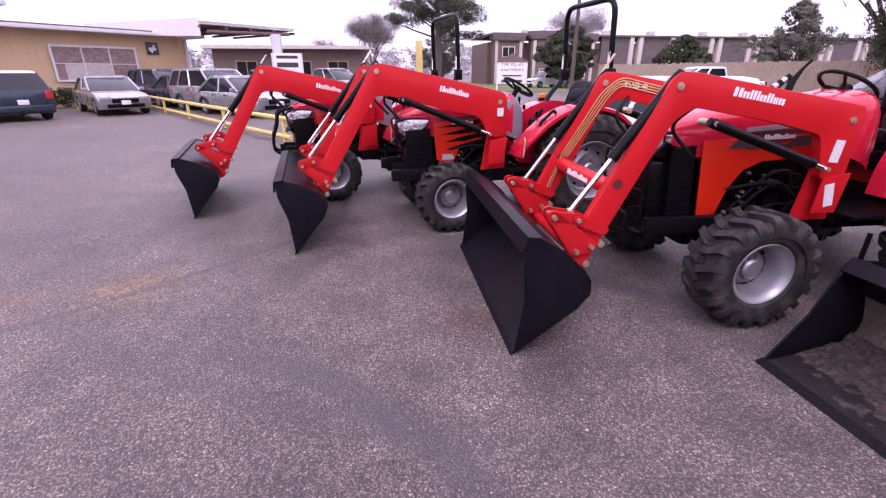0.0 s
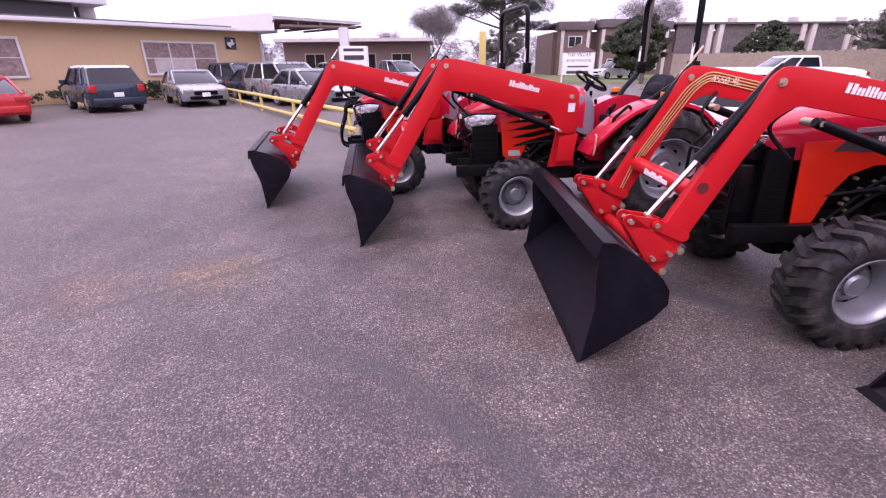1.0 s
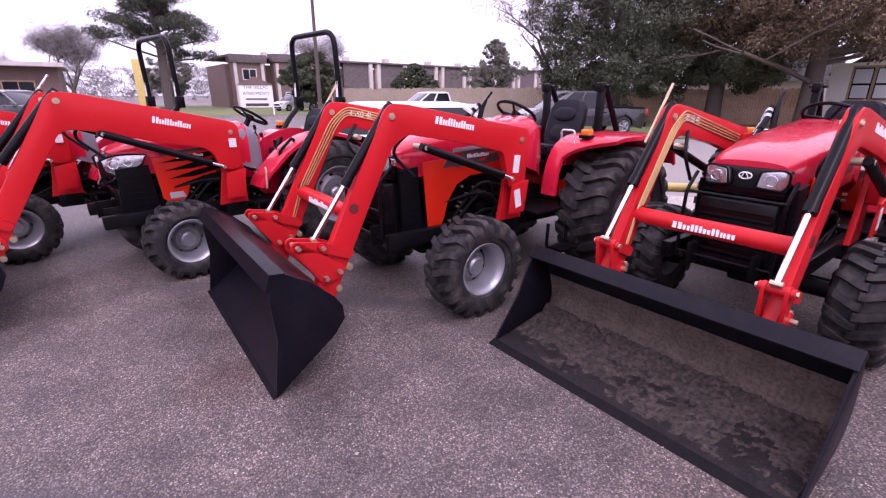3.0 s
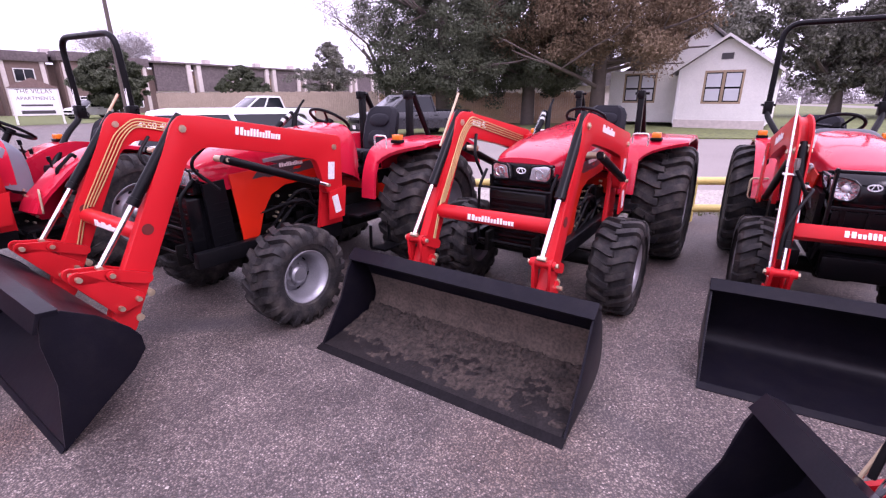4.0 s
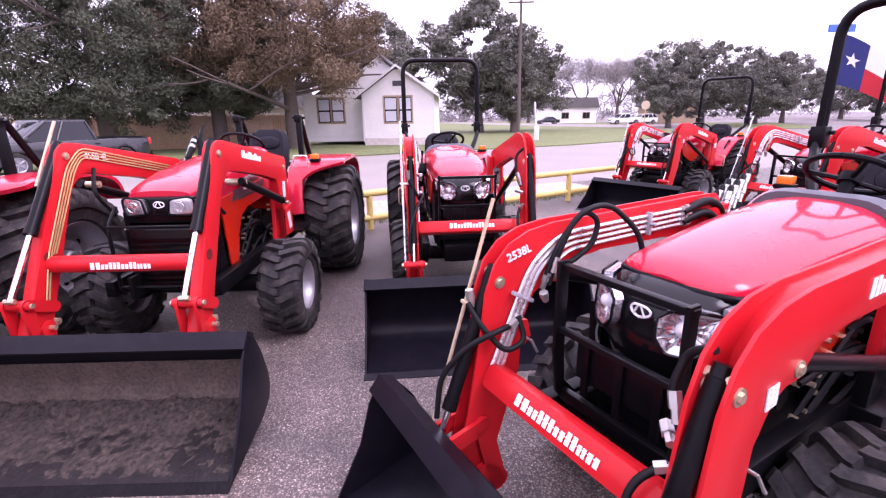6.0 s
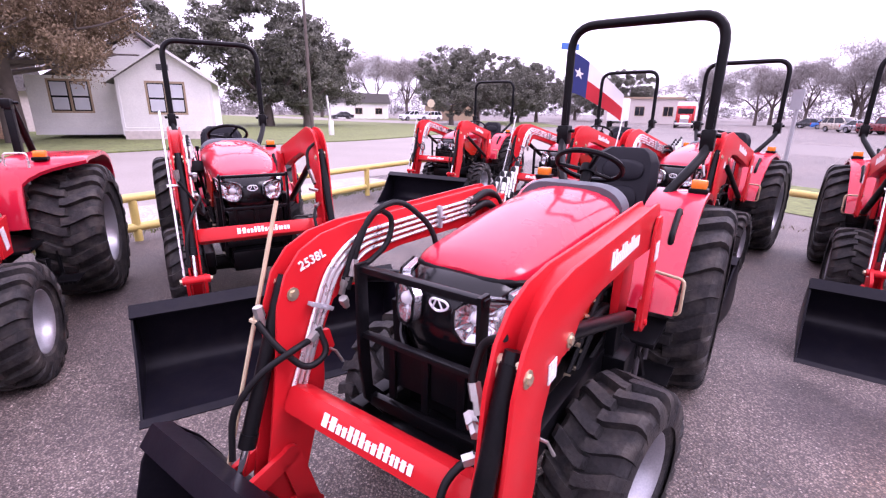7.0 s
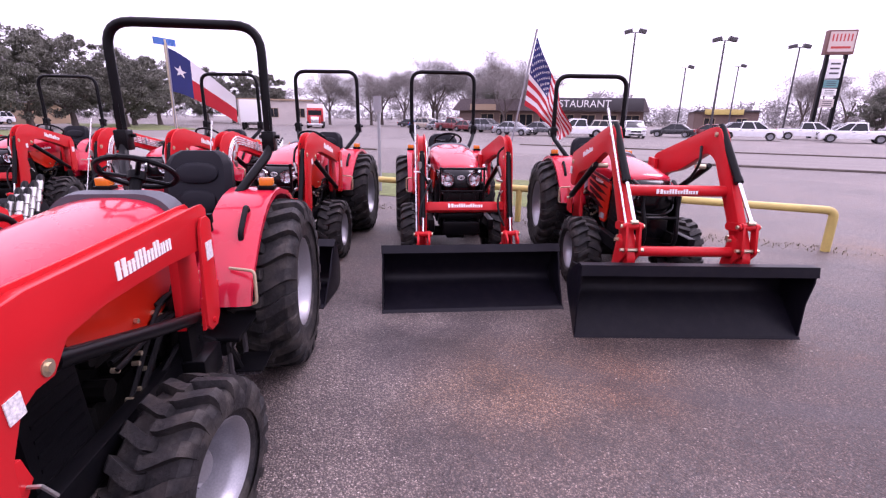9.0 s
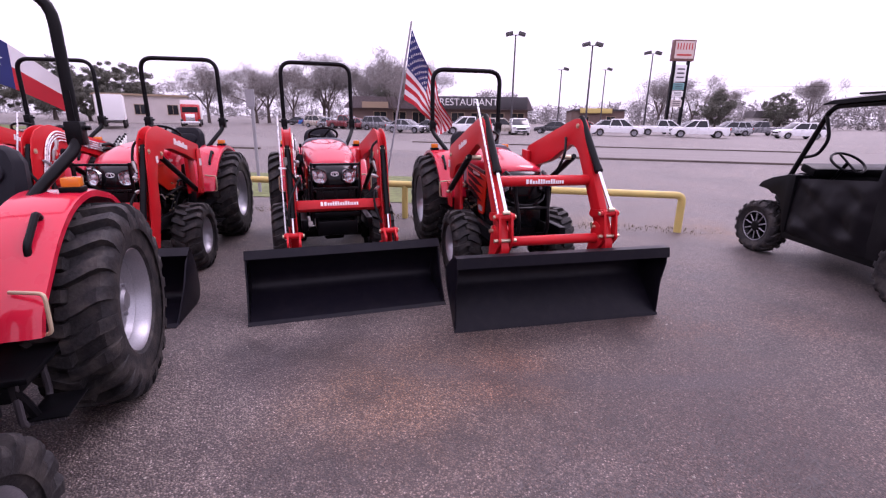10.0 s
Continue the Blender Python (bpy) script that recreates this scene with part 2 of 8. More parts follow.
# brown entries are stains; dark grey ones darken ground beneath and around the tractors
STAINS_AND_TINTS = [((-1.75, 3.0), 0.5, (0.24, 0.155, 0.075, 1), 0.55), ((-2.6, 2.7), 0.5, (0.17, 0.11, 0.07, 1), 0.4),
          ((0.75, 2.2), 0.35, (0.15, 0.105, 0.08, 1), 0.5), ((0.75, -4.3), 1.1, (0.152, 0.116, 0.084, 1), 0.6),
          ((0.3, -4.5), 0.5, (0.155, 0.117, 0.085, 1), 0.5), ((1.6, -4.6), 0.7, (0.06, 0.055, 0.062, 1), 0.65),
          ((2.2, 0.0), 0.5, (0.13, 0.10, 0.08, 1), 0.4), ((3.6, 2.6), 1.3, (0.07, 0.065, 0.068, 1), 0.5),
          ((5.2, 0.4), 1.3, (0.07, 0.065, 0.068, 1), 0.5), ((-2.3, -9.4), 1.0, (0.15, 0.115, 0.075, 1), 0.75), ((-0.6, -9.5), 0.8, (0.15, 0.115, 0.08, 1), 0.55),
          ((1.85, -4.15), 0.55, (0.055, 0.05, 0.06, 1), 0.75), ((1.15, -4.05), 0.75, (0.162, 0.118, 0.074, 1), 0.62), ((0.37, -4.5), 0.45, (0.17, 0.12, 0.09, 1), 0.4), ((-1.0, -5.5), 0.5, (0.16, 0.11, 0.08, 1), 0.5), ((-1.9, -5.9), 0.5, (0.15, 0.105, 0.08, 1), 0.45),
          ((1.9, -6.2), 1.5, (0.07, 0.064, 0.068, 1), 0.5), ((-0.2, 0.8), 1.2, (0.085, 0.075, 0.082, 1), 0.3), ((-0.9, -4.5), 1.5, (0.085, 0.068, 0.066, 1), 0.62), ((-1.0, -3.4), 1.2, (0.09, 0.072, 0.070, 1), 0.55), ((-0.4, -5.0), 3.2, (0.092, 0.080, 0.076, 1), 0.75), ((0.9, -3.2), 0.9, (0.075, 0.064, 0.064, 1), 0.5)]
TYREMARKS = [((-1.34, -0.02), 2.1, 0.14, 0.75, (0.1, 1.5), 1.5), ((-1.06, 0.82), 3.53, 0.13, 0.6, (1.5, 3.2), 2.0), ((-8.92, 10.57), 10.53, 0.05, 0.7, (-1.2, 3.4), 2.8),
             ((3.0, 9.0), 8.2, 0.12, 0.45, (-0.6, 1.6), 2.2), ((4.2, 4.9), 3.2, 0.16, 0.55, (2.0, 2.6), 1.4), ((-6, 2), 9.0, 0.1, 0.35, (2.7, -0.2), 2.0), ((1.0, -11.0), 6.6, 0.13, 0.45, (-0.2, -4.5), 1.8)]
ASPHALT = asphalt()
ROADMAT = mat("pale_concrete_road", (0.235, 0.210, 0.191), 0.8, 0, 0.2, 0.4, bump=0.2, bscale=40, fine=0.12, fscale=25)
GRASSMAT = mat("winter_lawn", (0.125, 0.148, 0.050), 0.95, 0, 0.3, 0.5, bump=0.6, bscale=14, fine=0.35, fscale=6)
DRYGRASS = mat("dry_grass", (0.20, 0.17, 0.10), 0.95, 0, 0.3, 3)
GRAVELMAT = mat("limestone_gravel", (0.34, 0.31, 0.27), 0.95, 0, 0.25, 3, bump=0.9, bscale=25, fine=0.4, fscale=30)


# ---------------------------------------------------------------- mesh helpers
SPLIT = {"engine_hoses": "engine_hose", "bolts": "bolt", "arm_pin": "arm_pin", "bracket_pin": "bracket_pin", "warning_label": "warning_label", "quick_attach": "bracket_plate", "step": "step_bar", "brush_guard": "guard_bar", "radiator_screen": "louvre", "control_lever": "control_lever", "roll_bar_hinge": "roll_bar_hinge", "hydraulic_hose": "hydraulic_hose", "hydraulic_line": "hydraulic_line", "engine_fittings": "engine_fitting", "clapboards": "clapboard", "pin": "pin", "pillar": "pillar", "number_plate": "number_plate"}


def islands(bm):
    """The loose pieces of a mesh, as lists of faces."""
    left, out = set(bm.faces), []
    while left:
        f = left.pop()
        todo, got = [f], [f]
        while todo:
            for e in todo.pop().edges:
                for g in e.link_faces:
                    if g in left:
                        left.discard(g)
                        todo.append(g)
                        got.append(g)
        out.append(sorted(got, key=lambda q: q.index))
    return sorted(out, key=lambda g: (-len(g), g[0].index))


def part(name, bm, material, parent=None, label="", sharp=38):
    if name in SPLIT:
        bm.faces.index_update()
        bm.verts.index_update()
        groups = islands(bm)
        if len(groups) > 1:
            first = None
            for k, g in enumerate(groups):
                vs = sorted({v for f in g for v in f.verts}, key=lambda v: v.index)
                piece = bmesh.new()
                nv = {v: piece.verts.new(v.co) for v in vs}
                for f in g:
                    piece.faces.new([nv[v] for v in f.verts])
                ob = single(name if k == 0 and name == "radiator_screen" else SPLIT[name], piece, material, parent, label if k == 0 else "", sharp)
                first = first or ob
            bm.free()
            return first
        name = SPLIT[name] if name != "radiator_screen" else name
    return single(name, bm, material, parent, label, sharp)


def single(name, bm, material, parent=None, label="", sharp=38):
    me = bpy.data.meshes.new(name)
    bm.normal_update()
    bm.to_mesh(me)
    bm.free()
    for mm in material if isinstance(material, (list, tuple)) else (material,):
        me.materials.append(mm)
    me.polygons.foreach_set("use_smooth", [True] * len(me.polygons))
    me.set_sharp_from_angle(angle=radians(sharp))
    ob = new(name, me)
    ob.parent = parent
    if label:
        ob["label"] = label
    return ob


def shared(name, me, parent, label=""):
    ob = new(name, me)
    ob.parent = parent
    if label:
        ob["label"] = label
    return ob


def thing(name, m, label, category, group=""):
    e = new(name)
    e.empty_display_size = 0.2
    e.matrix_world = m
    return tagged(e, label, category, group)


def box(bm, c, s, rot=None, bevel=0.0, mi=0):
    r = bmesh.ops.create_cube(bm, size=1.0)
    m = Matrix.Translation(c) @ (rot or Matrix()) @ Matrix.Diagonal((*s, 1))
    bmesh.ops.transform(bm, matrix=m, verts=r["verts"])
    faces = {f for v in r["verts"] for f in v.link_faces}
    for f in faces:
        f.material_index = mi
    if bevel:
        edges = list({e for v in r["verts"] for e in v.link_edges})
        bmesh.ops.bevel(bm, geom=edges, offset=bevel, segments=2, affect="EDGES", profile=0.6)
    return bm


def prism(bm, pts, y0, y1, mi=0, bevel=0.0):
    """A plate: the outline pts in x and z, from y0 to y1."""
    a = [bm.verts.new((x, y0, z)) for x, z in pts]
    b = [bm.verts.new((x, y1, z)) for x, z in pts]
    fs = [bm.faces.new(a), bm.faces.new(b[::-1])]
    k = len(pts)
    for i in range(k):
        fs.append(bm.faces.new((a[i], b[i], b[(i + 1) % k], a[(i + 1) % k])))
    bmesh.ops.recalc_face_normals(bm, faces=fs)
    for f in fs:
        f.material_index = mi
    if bevel:
        bmesh.ops.bevel(bm, geom=list(fs[0].edges) + list(fs[1].edges), offset=bevel, segments=2, affect="EDGES", profile=0.6)
    return bm


def tube(bm, pts, r, n=8, mi=0, cap=True):
    """A round bar along pts; r a number or one for each point."""
    P = [Vector(p) for p in pts]
    R = r if isinstance(r, (list, tuple)) else [r] * len(P)
    up = None
    rings = []
    for i, p in enumerate(P):
        d = (P[min(i + 1, len(P) - 1)] - P[max(i - 1, 0)]).normalized()
        if up is None:
            up = d.orthogonal().normalized()
        up = (up - d * up.dot(d)).normalized()
        w = d.cross(up)
        rings.append([bm.verts.new(p + (up * math.cos(2 * math.pi * k / n) + w * math.sin(2 * math.pi * k / n)) * R[i]) for k in range(n)])
    for a, b in zip(rings, rings[1:]):
        for k in range(n):
            bm.faces.new((a[k], a[(k + 1) % n], b[(k + 1) % n], b[k])).material_index = mi
    if cap:
        bm.faces.new(rings[0][::-1]).material_index = mi
        bm.faces.new(rings[-1]).material_index = mi
    return bm


def rounded(pts, r, k=5):
    """A polyline with its corners rounded."""
    P = [Vector(p) for p in pts]
    out = [P[0]]
    for a, b, c in zip(P, P[1:], P[2:]):
        u, v = (a - b), (c - b)
        q = min(r, u.length * 0.45, v.length * 0.45)
        s, e = b + u.normalized() * q, b + v.normalized() * q
        for i in range(k + 1):
            t = i / k
            out.append(s * (1 - t) ** 2 + b * 2 * t * (1 - t) + e * t * t)
    return out + [P[-1]]


def lathe(bm, prof, n=32, y=0.0, c=(0, 0), mi=0):
    """Turns prof, pairs of radius and y, round the y axis through c in x and z."""
    rings = []
    for r, yy in prof:
        rings.append([bm.verts.new((c[0] + r * math.cos(2 * math.pi * k / n), y + yy, c[1] + r * math.sin(2 * math.pi * k / n))) for k in range(n)])
    for a, b in zip(rings, rings[1:]):
        for k in range(n):
            bm.faces.new((a[k], b[k], b[(k + 1) % n], a[(k + 1) % n])).material_index = mi
    return bm


def loft(bm, sections, mi=0, caps=True, closed=True):
    """A skin over sections, each a list of as many points."""
    rings = [[bm.verts.new(p) for p in s] for s in sections]
    k = len(rings[0])
    fs = []
    for a, b in zip(rings, rings[1:]):
        for i in range(k if closed else k - 1):
            fs.append(bm.faces.new((a[i], a[(i + 1) % k], b[(i + 1) % k], b[i])))
    if caps and closed:
        fs += [bm.faces.new(rings[0][::-1]), bm.faces.new(rings[-1])]
    bmesh.ops.recalc_face_normals(bm, faces=fs)
    for f in fs:
        f.material_index = mi
    return bm


def rot_y(deg):
    return Matrix.Rotation(radians(deg), 4, "Y")


def text_mesh(body, size, depth=0.004):
    cu = bpy.data.curves.new("text", "FONT")
    cu.body, cu.size, cu.extrude, cu.align_x, cu.align_y = body, size, depth, "CENTER", "CENTER"
    ob = bpy.data.objects.new("text", cu)
    me = bpy.data.meshes.new_from_object(ob)
    bpy.data.objects.remove(ob)
    bpy.data.curves.remove(cu)
    return me


def lettering(name, body, size, m, material, parent=None, label=""):
    me = text_mesh(body, size)
    me.transform(m)
    me.materials.clear()
    me.materials.append(material)
    return shared(name, me, parent, label)


def wordmark(name, m, length, h, parent, material):
    """The maker's mark as a row of plain blocks. m: x along the row, y up, z outwards."""
    bm = bmesh.new()
    widths = (1.35, 0.95, 0.95, 0.38, 0.95, 0.95, 0.7, 0.95)
    tall = (1.0, 0.72, 1.0, 1.0, 0.72, 1.0, 0.72, 0.72)
    unit = length / (sum(widths) + 0.2 * 7)
    x, bars = -length / 2, []
    for w, t in zip(widths, tall):
        for q0, q1 in ((0.0, 1.0),) if w < 0.5 else ((0.0, 0.40), (0.60, 1.0)):
            bars.append((x + w * unit * q0, x + w * unit * q1, (t - 0.5) * h))
        x += (w + 0.2) * unit
    # the bars hang together by hairline bridges
    top, low = [], []
    for i, (a, b, z) in enumerate(bars):
        top += [(a, z), (b, z)]
        low += [(a, -h / 2), (b, -h / 2)]
        if i < len(bars) - 1:
            c = bars[i + 1][0]
            top += [(b, 0.02 * h), (c, 0.02 * h)]
            low += [(b, -0.02 * h), (c, -0.02 * h)]
    prism(bm, top + low[::-1], -0.0025, 0.0005)
    bmesh.ops.transform(bm, matrix=m @ Matrix(((1, 0, 0, 0), (0, 0, 1, 0), (0, -1, 0, 0), (0, 0, 0, 1))), verts=bm.verts)
    return part(name, bm, material, parent, "white maker's mark as plain bars")


def frame_on(o, xd, yd):
    """A matrix with its origin, x and y directions."""
    x, y = Vector(xd).normalized(), Vector(yd)
    y = (y - x * y.dot(x)).normalized()
    z = x.cross(y)
    return Matrix(((x.x, y.x, z.x, o[0]), (x.y, y.y, z.y, o[1]), (x.z, y.z, z.z, o[2]), (0, 0, 0, 1)))


# ---------------------------------------------------------------- wheels
def tyre_mesh(R, W, rim, lugs, lug_h, slant):
    """An industrial tyre round the y axis: one skin, its slanted bars moulded out of the carcass."""
    h = W / 2
    # across the tyre: share of the half width, bare radius, radius on a bar, share of the slant
    half = [(0.07, R - lug_h * 0.95, R, 0.02), (0.12, R - lug_h, R, 0.05), (0.34, R - lug_h, R, 0.30), (0.58, R - lug_h * 1.02, R - 0.003, 0.64), (0.80, R - lug_h * 1.1, R - lug_h * 0.14, 0.90), (0.93, R - lug_h * 1.5, R - lug_h * 0.5, 0.98),
            (1.02, R - lug_h * 2.1, R - lug_h * 1.15, 1.0), (1.045, R - lug_h * 2.9, R - lug_h * 2.3, 1.0), (1.03, R - lug_h * 3.3, R - lug_h * 3.3, 1.0), (1.01, (R + rim) / 2 + 0.01, (R + rim) / 2 + 0.01, 1.0), (1.02, (R + rim) / 2, (R + rim) / 2, 1.0), (0.97, (R + rim) / 2 - 0.012, (R + rim) / 2 - 0.012, 1.0),
            (0.90, rim + 0.024, rim + 0.024, 1.0), (0.86, rim + 0.018, rim + 0.018, 1.0), (0.78, rim - 0.004, rim - 0.004, 1.0)]
    rows = [(-f, a, b, g) for f, a, b, g in half[::-1]] + half
    steps = (0.0, 0.03, 0.40, 0.45, 0.5, 0.53, 0.90, 0.95)
    bm = bmesh.new()
    grid = []
    for f, bare, proud, g in rows:
        ring = []
        for i in range(lugs):
            for k, p in enumerate(steps):
                on = (k in (1, 2) and f < 0.1) or (k in (5, 6) and f > -0.1)
                wide = (0.035 * g if k in (2, 6) else -0.02 * g if k in (1, 5) else 0.0)
                a = 2 * math.pi * (i + p + wide) / lugs + slant * g
                r = (proud if on else bare) + 0.0015 * noise.noise(Vector((9 * math.cos(a), 9 * math.sin(a), 4 * f)))
                ring.append(bm.verts.new((r * math.cos(a), h * f, r * math.sin(a))))
        grid.append(ring)
    n = len(grid[0])
    for a, b in zip(grid, grid[1:]):
        for k in range(n):
            bm.faces.new((a[k], b[k], b[(k + 1) % n], a[(k + 1) % n]))
    me = bpy.data.meshes.new("tyre")
    bm.to_mesh(me)
    bm.free()
    me.materials.append(RUBBER)
    me.polygons.foreach_set("use_smooth", [True] * len(me.polygons))
    me.set_sharp_from_angle(angle=radians(30))
    return me


def rim_mesh(rim, W, dish, bolts, material):
    """A dished disc wheel; the outer face towards +y."""
    bm = bmesh.new()
    h = W / 2 * 0.8
    prof = [(rim, -h), (rim + 0.012, -h), (rim - 0.02, -h * 0.7), (rim - 0.03, h * 0.6), (rim + 0.014, h), (rim + 0.002, h + 0.006), (rim - 0.018, h * 0.93), (rim - 0.040, h * 0.5),
            (rim - 0.048, dish + 0.05), (rim - 0.065, dish + 0.012), (rim * 0.72, dish), (rim * 0.58, dish + 0.014), (rim * 0.52, dish + 0.034), (rim * 0.30, dish + 0.036), (rim * 0.28, dish + 0.02), (0.078, dish + 0.02), (0.072, dish + 0.07), (0.055, dish + 0.085), (0.001, dish + 0.088)]
    lathe(bm, prof, 36)
    for i in range(bolts):
        a = 2 * math.pi * i / bolts
        tube(bm, [(rim * 0.41 * math.cos(a), dish + 0.02, rim * 0.41 * math.sin(a)), (rim * 0.41 * math.cos(a), dish + 0.056, rim * 0.41 * math.sin(a))], 0.013, 6)
    # raised black discs stand for the dark inside the rim's slot holes
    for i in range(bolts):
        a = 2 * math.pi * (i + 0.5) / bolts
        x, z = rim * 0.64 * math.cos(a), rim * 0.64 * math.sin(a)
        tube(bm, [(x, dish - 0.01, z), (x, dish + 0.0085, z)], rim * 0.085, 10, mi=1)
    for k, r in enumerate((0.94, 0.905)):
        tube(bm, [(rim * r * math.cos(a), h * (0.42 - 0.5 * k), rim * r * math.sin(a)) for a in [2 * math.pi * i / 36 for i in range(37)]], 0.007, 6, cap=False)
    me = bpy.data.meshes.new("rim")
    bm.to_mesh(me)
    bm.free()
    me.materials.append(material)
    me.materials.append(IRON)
    me.polygons.foreach_set("use_smooth", [True] * len(me.polygons))
    me.set_sharp_from_angle(angle=radians(35))
    return me


MESHES = {}


def wheel(parent, name, x, y, R, W, rim, dish, lugs, steer=0.0):
    key = (R, W, rim, dish)
    if key not in MESHES:
        MESHES[key] = (tyre_mesh(R, W, rim, lugs, 0.041 if R < 0.5 else 0.052, 0.15 if R < 0.5 else 0.15), rim_mesh(rim, W, dish, 6 if R < 0.5 else 8, SILVER))
    w = new(name)
    w.empty_display_size = 0.1
    w.parent = parent
    w.matrix_basis = pose(x, y, R - 0.012, 0, 0, steer + (0 if y > 0 else 180)) @ rot_y((x * 37 + y * 53) % 31)
    shared("tyre", MESHES[key][0], w, "black lugged industrial tyre, dusty")
    shared("rim", MESHES[key][1], w, "silver painted steel rim")
    return w


# ---------------------------------------------------------------- loader tractors
# local axes: x forwards, y to the tractor's left, z up; the origin on the ground under the rear axle
BUCKET_IN = [(0.60, 0.012), (0.16, 0.012), (0.07, 0.04), (0.025, 0.10), (0.02, 0.18), (0.05, 0.34), (0.10, 0.47), (0.14, 0.52)]


def bucket(tractor, bx, half, tilt, dirty, scale=1.0):
    """The scoop: lip on the ground, turned nose down by tilt degrees."""
    c, s = math.cos(radians(tilt)), math.sin(radians(tilt))
    prof = [(x * scale, z * scale) for x, z in BUCKET_IN]
    prof[0] = (0.60 * scale, 0.012)

    def turn(p):
        return (p[0] * c + p[1] * s, -p[0] * s + p[1] * c)

    side = [(0.615, 0.0), (0.16, 0.0), (0.05, 0.03), (0.005, 0.10), (0.0, 0.18), (0.03, 0.35), (0.085, 0.485), (0.15, 0.535), (0.25, 0.44), (0.37, 0.25)]
    side = [(x * scale, z * scale) for x, z in side]
    low = min(turn(p)[1] for p in side)

    def put(p):
        q = turn(p)
        return (q[0] + bx, q[1] - low)

    ob = new("bucket")
    ob.parent = tractor
    ob.empty_display_size = 0.1
    bm = bmesh.new()
    outer = [(x - 0.012 if i > 0 else x, z - 0.012 if i < 3 else z) for i, (x, z) in enumerate(prof)]
    prism(bm, [put(p) for p in prof] + [put(p) for p in outer[::-1]], -half + 0.004, half - 0.004)
    part("shell", bm, [BUCKET], ob, "black curved steel bucket shell")
    for y in (-half, half):
        bm = bmesh.new()
        prism(bm, [put(p) for p in side], y - 0.007, y + 0.007, bevel=0.003)
        part("side_plate", bm, BUCKET, ob)
    bm = bmesh.new()
    tp = [(0.085, 0.50), (0.145, 0.555), (0.225, 0.50), (0.215, 0.485), (0.15, 0.53), (0.10, 0.48)]
    prism(bm, [put((x * scale, z * scale)) for x, z in tp], -half - 0.012, half + 0.012, bevel=0.004)
    part("top_rail", bm, BUCKET, ob, "black folded top rail of the bucket")
    bm = bmesh.new()
    prism(bm, [put(p) for p in ((0.662 * scale, 0.0), (0.662 * scale, 0.006), (0.60 * scale, 0.019), (0.60 * scale, 0.0125))], -half - 0.01, half + 0.01)
    part("cutting_edge", bm, RUST if dirty else BUCKET, ob, "worn steel cutting edge")
    if dirty:
        # a grey film at the lip, dried mud on the floor, a dusty band on the back
        for name, path, thick, mm, text in (("dust_film", [(0.595, 0.0135), (0.50, 0.0135), (0.36, 0.0135), (0.20, 0.0135)], 0.0, FILM, "thin grey dust film on the bucket floor"),
                                            ("mud_crust", [(0.56, 0.013), (0.40, 0.013), (0.26, 0.013), (0.16, 0.014), (0.09, 0.035)], 0.052, DIRT, "dark dried mud caked on the bucket floor"),
                                            ("dust_band", [(0.10, 0.028), (0.05, 0.075), (0.029, 0.13), (0.0255, 0.18), (0.038, 0.26), (0.047, 0.305)], 0.003, DUST, "dry brown dust on the bucket's back")):
            bm = bmesh.new()
            nx, ny = 30, 150
            rows = []
            for i in range(nx + 1):
                f = i / nx * (len(path) - 1)
                j = min(int(f), len(path) - 2)
                g = f - j
                row = []
                for k in range(ny + 1):
                    y = -half + 0.02 + (2 * half - 0.04) * k / ny
                    x = path[j][0] * (1 - g) + path[j + 1][0] * g
                    z = path[j][1] * (1 - g) + path[j + 1][1] * g
                    e = noise.noise(Vector((x * 7, y * 4, 1.3))) * 0.45 + noise.noise(Vector((x * 24, y * 15, 4.1))) * 0.45 + noise.noise(Vector((x * 60, y * 45, 2))) * 0.35
                    if name == "dust_film":
                        q = put((x * scale, z * scale))
                    elif name == "mud_crust":
                        deep_ = i / nx
                        t = max(-0.006, (e + 0.9 * deep_ - 0.12) * thick * (0.35 + 0.65 * deep_) + 0.30 * thick * noise.noise(Vector((x * 110, y * 85, 7))) * deep_)
                        q = put((x * scale, z * scale + t))
                    else:
                        t = 0.004 + max(-0.0055, e * 0.01) * (i / nx) ** 0.5
                        q = put(((x + t) * scale, (z + t * 0.3) * scale))
                    row.append(bm.verts.new((q[0], y, q[1])))
                rows.append(row)
            for a, b in zip(rows, rows[1:]):
                for k in range(ny):
                    bm.faces.new((a[k], a[k + 1], b[k + 1], b[k]))
            bmesh.ops.recalc_face_normals(bm, faces=bm.faces)
            part(name, bm, mm, ob, text)
    return put


ARM_TOP = [(1.02, 1.345), (1.06, 1.372), (1.13, 1.375), (1.87, 1.362), (2.15, 1.36), (2.28, 1.343), (2.375, 1.303), (2.44, 1.235), (2.48, 1.13), (2.503, 0.95), (2.556, 0.64), (2.625, 0.33)]
ARM_LOW = [(2.60, 0.25), (2.488, 0.25), (2.408, 0.48), (2.31, 0.77), (2.30, 0.98), (2.245, 1.085), (2.19, 1.11), (2.12, 1.112), (2.05, 1.185), (1.87, 1.205), (1.47, 1.198), (1.17, 1.175), (1.02, 1.17)]
ARM_WEB = [(1.03, 1.335), (1.13, 1.362), (1.87, 1.348), (2.12, 1.345), (2.24, 1.30), (2.32, 1.22), (2.355, 1.12), (2.375, 0.95), (2.43, 0.64), (2.52, 0.30), (2.51, 0.262), (2.43, 0.48), (2.33, 0.77), (2.312, 0.98), (2.25, 1.09), (2.05, 1.198), (1.87, 1.215), (1.47, 1.208), (1.03, 1.18)]


